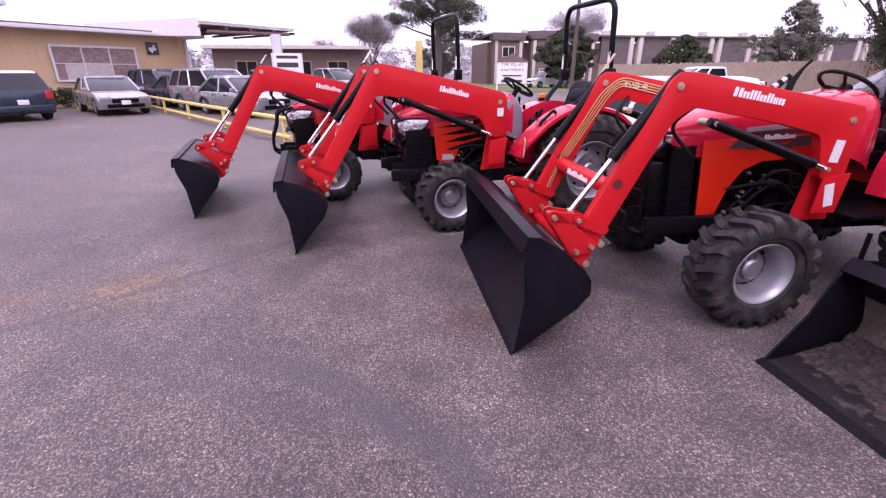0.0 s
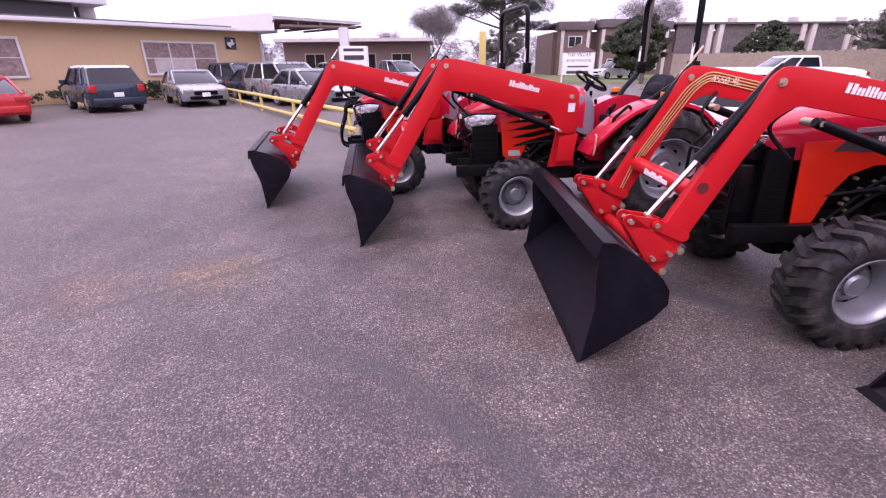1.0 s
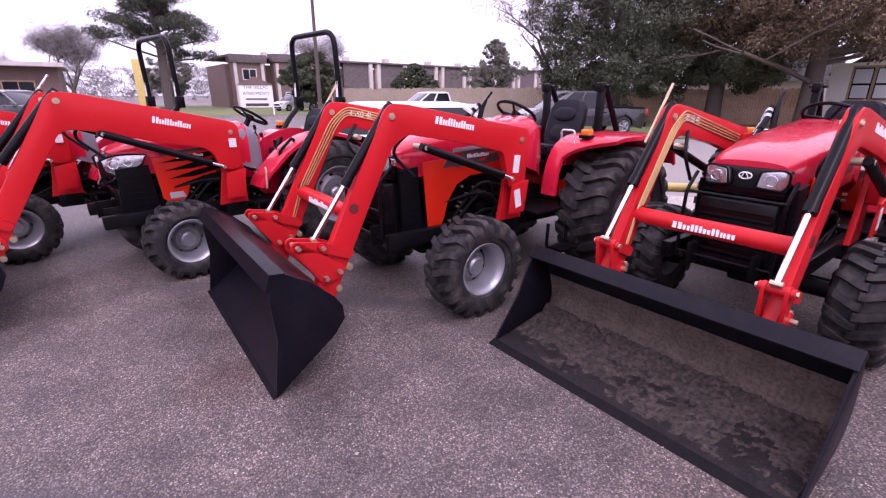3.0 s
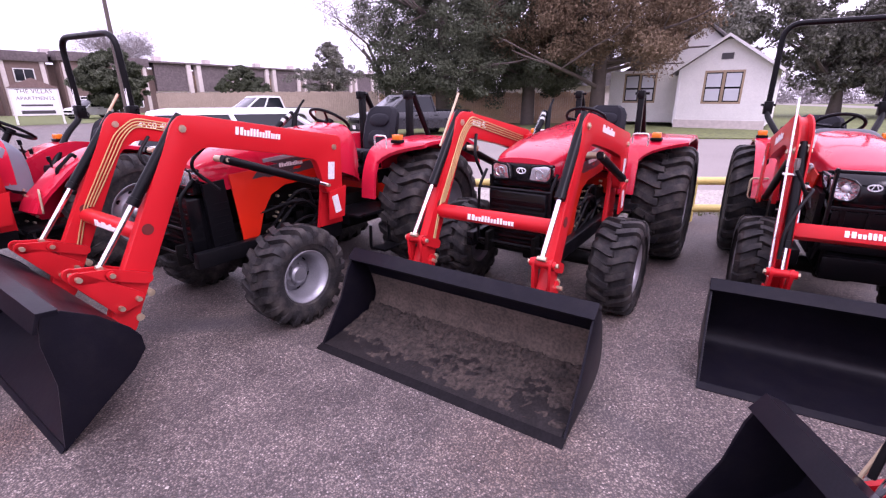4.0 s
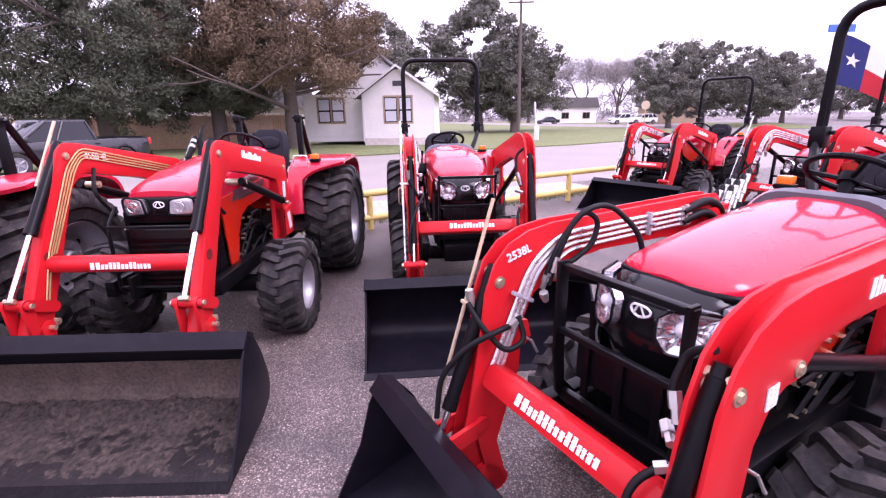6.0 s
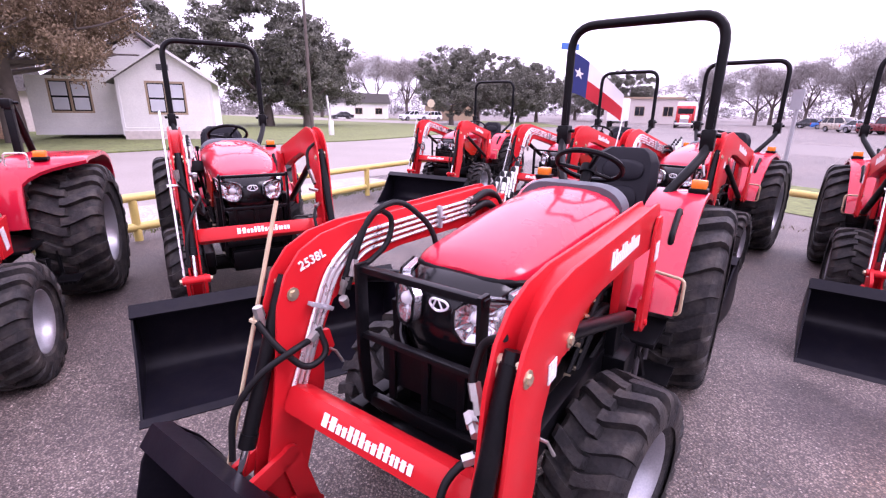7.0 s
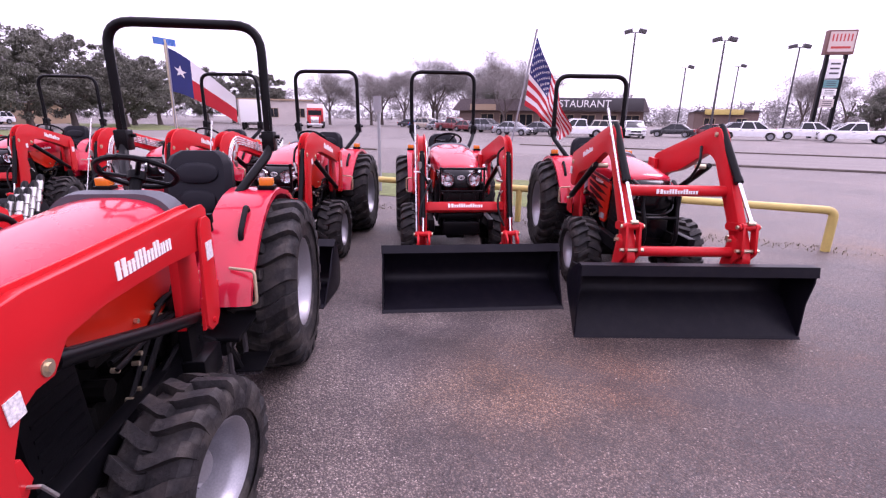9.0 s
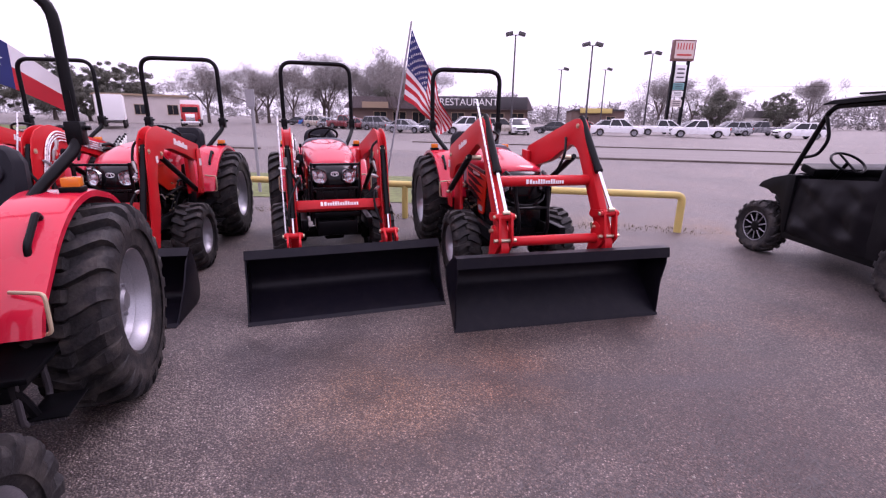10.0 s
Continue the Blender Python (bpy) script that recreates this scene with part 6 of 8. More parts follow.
def car(m, kind, material, label, group="parked cars"):
    """Local x forwards; the origin on the ground under its middle."""
    c = thing({"pickup": "pickup_truck", "suv": "suv", "hatch": "hatchback", "sedan": "sedan", "coupe": "coupe", "wagon": "suv"}[kind], m, label, "car", group)
    dims = {"pickup": (5.6, 1.95, 1.82, 0.62), "suv": (4.8, 1.88, 1.72, 0.60), "hatch": (4.1, 1.78, 1.62, 0.55), "sedan": (4.55, 1.78, 1.45, 0.52), "coupe": (4.75, 1.9, 1.36, 0.52), "wagon": (4.7, 1.85, 1.47, 0.5)}[kind]
    L, W, H, R2 = dims
    h = L / 2
    belt = H * 0.60
    wr = 0.38 if kind == "pickup" else 0.33
    wx = (h * 0.64, -h * 0.60)

    def arch(cx):
        return [(cx + wr * 1.18 * math.cos(a), wr + wr * 1.18 * math.sin(a)) for a in [math.pi * i / 8 for i in range(9)]]

    bm = bmesh.new()
    nose_h = belt * (0.98 if kind == "pickup" else 0.92)
    low = 0.24
    top = [(h - 0.02, 0.45), (h - 0.04, nose_h * 0.82), (h * 0.80, nose_h), (h * 0.42, belt * 1.02), (-h * 0.6, belt * 1.03), (-h + 0.05, belt * (1.02 if kind != "coupe" else 1.05)), (-h, belt * 0.8), (-h + 0.03, 0.40)]
    outline = top + [(-h + 0.12, low)] + [p for p in arch(wx[1])[::-1] if p[1] > low] + [p for p in arch(wx[0])[::-1] if p[1] > low] + [(h - 0.12, low)]
    secs = []
    for y, f, dz in ((-0.5, 0.950, 0.07), (-0.487, 0.970, 0.035), (-0.44, 0.988, 0.012), (-0.30, 1.0, 0.0), (0.30, 1.0, 0.0), (0.44, 0.988, 0.012), (0.487, 0.970, 0.035), (0.5, 0.950, 0.07)):
        secs.append([(x * f if abs(x) > h * 0.86 else x, y * W, z - dz * max(0.0, (z - belt * 0.6) / (belt * 0.4))) for x, z in outline])
    loft(bm, secs)
    part("body", bm, material, c, sharp=50)
    # cabin
    spec_ = {"pickup": ((0.62, 0.30), (-0.30, -0.24)), "suv": ((0.55, 0.22), (-0.98, -0.84)), "hatch": ((0.60, 0.22), (-0.97, -0.78)), "sedan": ((0.50, 0.12), (-0.80, -0.45)), "coupe": ((0.42, 0.05), (-0.82, -0.40)), "wagon": ((0.55, 0.22), (-0.98, -0.84))}[kind]
    (fx0, fx1), (rx0, rx1) = spec_
    bm = bmesh.new()
    secs = []
    for z, a, b, w in ((belt * 0.99, fx0 * h, rx0 * h, W / 2 - 0.03), (H - 0.09, fx1 * h, rx1 * h, W / 2 - 0.17)):
        secs.append([(a, w * 0.85, z), (a - 0.12, w, z), (b + 0.10, w, z), (b, w * 0.85, z), (b, -w * 0.85, z), (b + 0.10, -w, z), (a - 0.12, -w, z), (a, -w * 0.85, z)])
    loft(bm, secs)
    g = part("window_glass", bm, WINDOW, c, "dark tinted car glass")
    bm = bmesh.new()
    a, b, w = fx1 * h, rx1 * h, W / 2 - 0.16
    secs = []
    for z, q in ((H - 0.10, 0.0), (H - 0.035, 0.03), (H, 0.22)):
        secs.append([(a - q, (w - q * 0.6) * 0.85, z), (a - 0.12 - q, w - q * 0.6, z), (b + 0.10 + q, w - q * 0.6, z), (b + q, (w - q * 0.6) * 0.85, z), (b + q, -(w - q * 0.6) * 0.85, z), (b + 0.10 + q, -(w - q * 0.6), z), (a - 0.12 - q, -(w - q * 0.6), z), (a - q, -(w - q * 0.6) * 0.85, z)])
    loft(bm, secs)
    part("roof", bm, material, c)
    # pillars
    bm = bmesh.new()
    wl_, wh = W / 2 - 0.025, W / 2 - 0.165
    mids = [(fx0 * h - 0.12, fx1 * h - 0.12), ((fx0 + rx0) * h * 0.5 + 0.1, (fx1 + rx1) * h * 0.5 + 0.1), (rx0 * h + 0.12, rx1 * h + 0.12)]
    if kind in ("suv", "hatch", "wagon"):
        mids.append((rx0 * h * 0.62, rx1 * h * 0.62))
    for s in (-1, 1):
        for xa, xb_ in mids:
            tube(bm, [(xa, s * wl_, belt), (xb_, s * wh, H - 0.09)], 0.045, 6)
    part("pillar", bm, material, c)
    # wheels
    key = ("carwheel", wr)
    if key not in MESHES:
        b2 = bmesh.new()
        lathe(b2, [(wr * 0.62, -0.10), (wr * 0.9, -0.115), (wr, -0.08), (wr, 0.08), (wr * 0.9, 0.115), (wr * 0.62, 0.10)], 24)
        t_ = bpy.data.meshes.new("tyre")
        b2.to_mesh(t_)
        t_.materials.append(RUBBER)
        b2.free()
        b2 = bmesh.new()
        lathe(b2, [(wr * 0.64, 0.0), (wr * 0.64, 0.105), (wr * 0.56, 0.09), (wr * 0.54, 0.05), (wr * 0.2, 0.05), (wr * 0.18, 0.085), (0.001, 0.09)], 24)
        for i in range(5):
            a_ = 2 * math.pi * i / 5
            tube(b2, [(wr * 0.1 * math.cos(a_), 0.08, wr * 0.1 * math.sin(a_)), (wr * 0.58 * math.cos(a_), 0.09, wr * 0.58 * math.sin(a_))], 0.03, 6)
        r_ = bpy.data.meshes.new("rim")
        b2.to_mesh(r_)
        r_.materials.append(SILVER)
        b2.free()
        for q in (t_, r_):
            q.polygons.foreach_set("use_smooth", [True] * len(q.polygons))
            q.set_sharp_from_angle(angle=radians(35))
        MESHES[key] = (t_, r_)
    for x in wx:
        for s in (-1, 1):
            w_ = new("wheel")
            w_.parent = c
            w_.matrix_basis = pose(x, s * (W / 2 - 0.11), wr, 0, 0, 0 if s > 0 else 180)
            shared("tyre", MESHES[key][0], w_)
            shared("rim", MESHES[key][1], w_)
    # lamps, grille, plates, mirrors, bumpers
    for s in (-1, 1):
        bm = bmesh.new()
        box(bm, (h - 0.09, s * (W / 2 - 0.24), nose_h * 0.80), (0.16, 0.36, 0.15), None, 0.03)
        part("headlight", bm, LAMP, c)
        bm = bmesh.new()
        box(bm, (-h + 0.06, s * (W / 2 - 0.13), belt * 0.86), (0.14, 0.22 if kind != "coupe" else 0.4, 0.26 if kind != "coupe" else 0.14), None, 0.02)
        part("tail_light", bm, REDLENS, c)
        bm = bmesh.new()
        box(bm, (fx0 * h - 0.25, s * (W / 2 + 0.08), belt + 0.07), (0.10, 0.20, 0.13), None, 0.03)
        part("mirror", bm, material, c)
        bm = bmesh.new()
        for xx in (0.10, -0.26) if kind != "coupe" else (0.0,):
            box(bm, (xx * h, s * (W / 2 + 0.01), belt * 0.86), (0.18, 0.03, 0.03), None, 0.008)
        part("door_handle", bm, BLACKPLASTIC, c)
    bm = bmesh.new()
    box(bm, (h - 0.02, 0, nose_h * 0.68), (0.06, W * 0.5, 0.16), None, 0.02)
    box(bm, (h - 0.03, 0, 0.36), (0.06, W * 0.7, 0.14), None, 0.03)
    part("grille", bm, BLACKPLASTIC, c)
    bm = bmesh.new()
    box(bm, (h + 0.012, 0, 0.48), (0.012, 0.31, 0.155), None, 0.003)
    box(bm, (-h - 0.006, 0, 0.62), (0.012, 0.31, 0.155), None, 0.003)
    part("number_plate", bm, WHITE, c, "plain white plate")
    bm = bmesh.new()
    box(bm, (-h + 0.02, 0, 0.42), (0.12, W * 0.92, 0.20), None, 0.04)
    part("rear_bumper", bm, BLACKPLASTIC if kind in ("pickup", "suv") else material, c)
    if kind == "pickup":
        bm = bmesh.new()
        box(bm, (-h * 0.64, 0, belt * 1.035), (h * 0.62, W - 0.22, 0.02), None, 0.004)
        part("bed", bm, BLACKPLASTIC, c, "dark open pickup bed")
    return c


WHITEP = paint("white_car_paint", (0.78, 0.78, 0.79))
SILVERP = paint("silver_car_paint", (0.34, 0.35, 0.37), 0.6)
GREYP = paint("grey_car_paint", (0.16, 0.16, 0.17), 0.5)
BLUEP = paint("dark_blue_car_paint", (0.02, 0.035, 0.06), 0.2)
BRIGHTBLUE = paint("blue_car_paint", (0.02, 0.12, 0.42), 0.2)
BLACKP = paint("black_car_paint", (0.012, 0.012, 0.016))
REDP = paint("red_car_paint", (0.52, 0.02, 0.02))
MAROON = paint("maroon_car_paint", (0.16, 0.02, 0.025), 0.2)
TANP = paint("beige_car_paint", (0.4, 0.36, 0.3), 0.3)

hatch = car(pose(-13.4, 18.3, 0, 0, 0, 140), "hatch", BLUEP, "dark blue hatchback with white roof parked by the hedge")
for piece in hatch.children:
    if piece.name.startswith("roof"):
        piece.data.materials[0] = WHITEP
car(pose(-11.2, 20.9, 0, 0, 0, -50), "sedan", SILVERP, "silver hatch-backed sedan parked nose out by the building")
car(pose(-14.8, 14.6, 0, 0, 0, 140), "coupe", REDP, "bright red coupe seen from behind")
car(pose(-10.8, 25.4, 0, 0, 0, -40), "suv", BLUEP, "dark blue suv parked behind the yellow rail")
car(pose(-9.0, 23.4, 0, 0, 0, -42), "sedan", BLUEP, "dark blue sedan parked behind the yellow rail")
car(pose(-7.1, 21.4, 0, 0, 0, -42), "suv", SILVERP, "silver suv parked behind the yellow rail")
car(pose(-5.4, 19.2, 0, 0, 0, -42), "sedan", SILVERP, "silver sedan parked behind the yellow rail")
car(pose(-6.5, 31.0, 0, 0, 0, -45), "suv", GREYP, "dark grey suv in the dealer's car lot")
car(pose(-3.6, 33.5, 0, 0, 0, -45), "pickup", GREYP, "grey pickup in the dealer's car lot")
car(pose(17.4, 51, 0, 0, 0, 200), "suv", WHITEP, "white suv parked before the apartments")
car(pose(25.5, 49.5, 0, 0, 0, 200), "suv", WHITEP, "white suv with dark glass before the apartments")
car(pose(6.2, 7.75, 0, 0, 0, -31), "wagon", WHITEP, "white suv parked on the side street behind the tractors")
car(pose(17.5, 24.5, 0, 0, 0, 172), "pickup", WHITEP, "white pickup truck parked along the pale fence")
car(pose(17.3, 13.1, 0, 0, 0, 158.5), "pickup", BLACKP, "black pickup truck parked on the side street")
# lot across the main road
far = [(44, -80, 200, "sedan", BLACKP), (40.5, -78, 200, "sedan", BRIGHTBLUE), (33, -66, 160, "suv", TANP), (30, -64, 160, "sedan", SILVERP), (27, -62, 160, "pickup", MAROON), (24, -60, 160, "sedan", MAROON), (21, -59, 165, "suv", GREYP), (15.2, -51.5, 165, "sedan", SILVERP), (12.6, -54, 165, "sedan", GREYP), (8.3, -51, 20, "pickup", WHITEP), (5.2, -53.5, 190, "suv", TANP), (3.2, -54.0, 100, "suv", WHITEP), (-0.6, -60, 350, "sedan", BLACKP), (-4.2, -63, 350, "sedan", MAROON), (-7.3, -56.4, 172, "pickup", WHITEP), (-13.4, -62.5, 172, "pickup", WHITEP), (-15.6, -56.5, 352, "pickup", WHITEP), (-22.5, -68, 10, "suv", SILVERP), (-27, -71, 8, "pickup", GREYP), (-26.5, -60, 8, "suv", WHITEP), (-44, -70, 172, "suv", WHITEP), (-52, -80, 172, "pickup", WHITEP), (-20, -76, 10, "suv", GREYP), (-8, -74, 10, "suv", GREYP)]
cols = {WHITEP: "white", SILVERP: "silver", GREYP: "dark grey", BLACKP: "black", BRIGHTBLUE: "bright blue", MAROON: "maroon", TANP: "beige"}
for x, y, r, k, p in far:
    car(pose(x, y, 0, 0, 0, r), k, p, cols[p] + " " + {"suv": "suv", "sedan": "sedan", "pickup": "pickup truck"}[k] + " parked in the restaurant's lot", "cars at the restaurant")
car(pose(98, -20.5, 0.05, 0, 0, 95), "sedan", BLACKP, "black sedan parked by a distant house")
car(pose(84, -31, 0.05, 0, 0, 100), "pickup", WHITEP, "white pickup parked far down the street")
car(pose(86, -35, 0.05, 0, 0, 100), "suv", WHITEP, "white van-like suv parked far down the street")

# ---------------------------------------------------------------- trees
def leaf_cloud(name, centres, per, size, material, parent, seed, flat=0.7, slim=0.45):
    rng = np.random.default_rng(seed)
    cs = np.array([c[:3] for c in centres])
    rs = np.array([c[3] for c in centres])
    n = per * len(cs)
    idx = np.repeat(np.arange(len(cs)), per)
    d = rng.normal(size=(n, 3))
    d /= np.linalg.norm(d, axis=1)[:, None]
    p = cs[idx] + d * (rs[idx] * rng.random(n) ** 0.45)[:, None] * np.array([1, 1, flat])
    u = rng.normal(size=(n, 3))
    u /= np.linalg.norm(u, axis=1)[:, None]
    w = np.cross(u, rng.normal(size=(n, 3)))
    w /= np.linalg.norm(w, axis=1)[:, None]
    s = (size * (0.5 + rng.random(n)))[:, None]
    v = np.concatenate([p + u * s, p - u * s * 0.7 + w * s * slim, p - u * s * 0.7 - w * s * slim], axis=1).reshape(-1, 3)
    me = bpy.data.meshes.new(name)
    me.vertices.add(3 * n)
    me.vertices.foreach_set("co", v.ravel())
    me.loops.add(3 * n)
    me.loops.foreach_set("vertex_index", np.arange(3 * n))
    me.polygons.add(n)
    me.polygons.foreach_set("loop_start", np.arange(0, 3 * n, 3))
    me.update()
    me.materials.append(material)
    ob = shared(name, me, parent)
    return ob


def limbs(bm, p, d, length, r, depth, rng, spread, tips, curl=0.25):
    pts, rad = [p], [r]
    q, dd = Vector(p), Vector(d)
    for i in range(4):
        dd = (dd + Vector((rng.gauss(0, 1), rng.gauss(0, 1), rng.gauss(0.15, 0.6))) * curl * 0.4).normalized()
        q = q + dd * length / 4
        pts.append(q.copy())
        rad.append(r * (1 - 0.11 * (i + 1)))
    tube(bm, pts, rad, 6 if r > 0.03 else 4, cap=False)
    tips.append((q.x, q.y, q.z))
    if depth:
        for k in range(rng.choice((2, 3, 3))):
            side = Vector((rng.gauss(0, 1), rng.gauss(0, 1), rng.gauss(0.2, 0.5)))
            at_ = pts[rng.choice((2, 3, 4))]
            limbs(bm, at_, (dd + side * spread).normalized(), length * (0.6 + 0.2 * rng.random()), rad[-1] * 0.72, depth - 1, rng, spread, tips, curl)


def tree(x, y, height, width, kind, label, seed, z=0.0, per=None, low=0.11):
    rng = random.Random(seed)
    t = thing("tree", pose(x, y, z), label, "tree")
    bm = bmesh.new()
    tips = []
    r = height * 0.025
    if kind == "bare":
        base = height * 0.25
        tube(bm, [(0, 0, -0.1), (0.03, 0, base * 0.5), (0, 0.04, base)], [r * 1.3, r, r * 0.9], 10)
        for k in range(4):
            a = 6.28 * k / 4 + rng.random()
            limbs(bm, Vector((0, 0.03, base * (0.85 + 0.15 * rng.random()))), Vector((math.cos(a) * 0.6, math.sin(a) * 0.6, 1)).normalized(), height * 0.32, r * 0.62, 4, rng, 0.62, tips)
        part("trunk", bm, TRUNK, t, "bare grey trunk and branches")
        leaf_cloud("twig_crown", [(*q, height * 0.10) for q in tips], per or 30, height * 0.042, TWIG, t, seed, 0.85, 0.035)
    elif kind == "cedar":
        tube(bm, [(0, 0, -0.1), (0.05, 0.03, height * 0.3), (0, 0, height * 0.8)], [r * 1.5, r * 1.1, r * 0.3], 10)
        for k in range(26):
            a, f = rng.random() * 6.28, 0.16 + 0.7 * rng.random()
            limbs(bm, Vector((0, 0, height * f)), Vector((math.cos(a), math.sin(a), 0.25)).normalized(), width * 0.5 * (1 - f * 0.72), r * 0.4, 1, rng, 0.5, tips)
        part("trunk", bm, TRUNK, t, "brown trunk with dead lower limbs")
        cl = []
        for k in range(520):
            f = rng.random() ** 1.25
            a = rng.random() * 6.28
            full = math.sin(math.pi * min(1.0, 0.16 + f * 0.84) ** 0.8) ** 0.6 if f < 0.97 else 0.25
            rad = width * 0.5 * full * (0.4 + 0.65 * rng.random() ** 0.6) * (0.86 + 0.2 * math.sin(3 * a + seed) + 0.1 * math.sin(7 * a))
            cl.append((math.cos(a) * rad, math.sin(a) * rad, height * (low + (0.99 - low) * f) + rng.gauss(0, 0.3), width * (0.042 + 0.055 * rng.random())))
        leaf_cloud("crown", cl, per or 150, 0.072, MESHES.get("foliage_" + label[:5], CEDAR), t, seed)
    elif kind == "pine":
        tube(bm, [(0, 0, -0.1), (0.12, 0.05, height * 0.35), (-0.1, 0.1, height * 0.65), (0, 0, height * 0.97)], [r * 1.2, r * 0.95, r * 0.65, r * 0.15], 10)
        cl = []
        for k in range(44):
            a, f = 2.4 * k + rng.random(), 0.29 + 0.69 * (k / 43)
            ln = width * 0.5 * (1.12 - f * 0.75) * (0.55 + 0.5 * rng.random())
            e = Vector((math.cos(a) * ln, math.sin(a) * ln, height * f + ln * (0.12 + 0.3 * rng.random())))
            tube(bm, [(0, 0, height * f), e * 0.5 + Vector((0, 0, height * f * 0.5 - 0.1)), e], [r * 0.28, r * 0.2, r * 0.06], 5)
            for q in range(5):
                c = e.lerp(Vector((0, 0, e.z - 0.2)), 0.62 * q / 4)
                cl.append((c.x + rng.gauss(0, 0.25), c.y + rng.gauss(0, 0.25), c.z + 0.15 + rng.gauss(0, 0.15), height * (0.046 + 0.036 * rng.random())))
        part("trunk", bm, TRUNK, t, "straight brown trunk with whorled limbs")
        leaf_cloud("crown", cl, per or 420, 0.18, PINE, t, seed, 0.65, 0.16)
    else:
        base = height * 0.17
        tube(bm, [(0, 0, -0.1), (0.1, 0, base * 0.6), (0, 0.1, base)], [r * 1.6, r * 1.2, r], 10)
        for k in range(5):
            a = 6.28 * k / 5 + rng.random()
            limbs(bm, Vector((0, 0.1, base * 0.95)), Vector((math.cos(a), math.sin(a), 0.8)).normalized(), height * 0.34, r * 0.6, 2, rng, 0.6, tips)
        part("trunk", bm, TRUNK, t, "dark trunk with spreading limbs")
        cl = [(q[0], q[1], q[2], height * (0.05 + 0.05 * rng.random())) for q in tips]
        for k in range(130):
            a, f = rng.random() * 6.28, rng.random()
            el = (rng.random() * 2 - 1)
            rad = width * 0.5 * math.sqrt(max(0.0, 1 - el * el)) * (0.50 + 0.45 * rng.random()) * (0.9 + 0.14 * math.sin(3 * a + seed) + 0.10 * math.sin(5 * a + 2 * seed))
            cl.append((math.cos(a) * rad, math.sin(a) * rad, height * (0.54 + 0.37 * el + 0.05 * math.sin(2 * a + seed)), height * (0.03 + 0.055 * rng.random())))
        leaf_cloud("crown", cl, per or 165, height * (0.0135 if kind == "oak" else 0.026), OAK if kind == "oak" else CEDAR, t, seed)
    return t


MESHES["foliage_brown"] = BRONZE
tree(24.6, 16.6, 13, 8.8, "cedar", "tall dark green cedar beside the board fence", 1, per=310, low=0.15)
tree(28.2, 8.2, 12.5, 11.6, "cedar", "browning cedar with bronze foliage by the white house", 2, per=310, low=0.31)
tree(28.3, 12.6, 12, 8, "cedar", "dark green cedar between taller ones", 14, per=300, low=0.18)
tree(23.4, 20.0, 9.2, 9, "bare", "bare limbed tree reaching out beside the cedar", 3, per=5)
# behind the house and along the cross street
for i, (x, y, h, w, k) in enumerate([(52, -4, 14, 12, "oak"), (50, 6, 12, 10, "oak"), (58, -8.5, 11, 9, "oak"), (112, -31, 14, 12, "bare"), (120, -20, 14, 11, "bare"), (58, -27, 10, 12, "oak"), (62, -33, 10.5, 13, "oak"), (64, -40, 9.6, 13, "oak"), (72, -46, 10, 12, "oak"), (78, -54, 11, 13, "oak"), (51, -7.6, 11, 9, "oak"), (85, -30, 12, 12, "bare"), (95, -42, 13, 12, "bare"), (104, -84, 13, 16, "oak")]):
    tree(x, y, h, w, k, ("spreading live oak" if k == "oak" else "bare winter tree") + " along the cross street", 20 + i)
for i, (x, y, h, w, k) in enumerate([(66, -84, 11, 11, "bare"), (58, -88, 10, 11, "bare"), (52, -92, 11, 11, "bare"), (46, -96, 11, 11, "bare"), (38, -98, 10, 11, "bare"), (33, -100, 14, 12, "bare"), (24, -82, 10, 9, "bare"), (21, -66, 8.5, 9, "bare"), (-32, -120, 11, 11, "bare"), (-26, -125, 12, 11, "bare"), (-46, -145, 11, 12, "bare"), (-56, -135, 9, 10, "oak"), (-64, -138, 12, 12, "bare"), (-33, -107, 8, 6, "oak"), (49, -100, 14, 12, "bare"), (42, -104, 13, 12, "bare"), (61, -97, 13, 12, "bare"), (27, -104, 13, 12, "bare"), (31, -92, 9, 6.5, "oak"), (-78, -115, 12, 12, "bare"), (-90, -112, 13, 14, "oak")]):
    tree(x, y, h, w, k, ("round evergreen tree" if k == "oak" else "bare winter tree") + " beyond the restaurant's lot", 50 + i)
# winter woods that close the horizon; distance haze is put into their colour
HAZE = mat("haze_tinted_far_twigs", (0.29, 0.27, 0.268), 0.95, 0, 0.35, 0.08, fine=0.2, fscale=0.5)
rgw = random.Random(9)
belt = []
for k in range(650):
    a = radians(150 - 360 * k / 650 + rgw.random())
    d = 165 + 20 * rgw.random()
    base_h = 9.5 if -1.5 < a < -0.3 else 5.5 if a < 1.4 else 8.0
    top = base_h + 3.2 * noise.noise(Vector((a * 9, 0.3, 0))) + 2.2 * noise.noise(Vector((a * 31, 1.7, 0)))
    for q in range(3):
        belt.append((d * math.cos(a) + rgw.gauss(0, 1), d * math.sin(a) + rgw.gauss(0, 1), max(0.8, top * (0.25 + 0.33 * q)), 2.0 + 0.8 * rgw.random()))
tagged(leaf_cloud("far_woods", belt, 70, 0.85, HAZE, None, 91, 0.8, 0.14), "leafless woods along the horizon, haze put into their colour", "woods", kind="stuff")
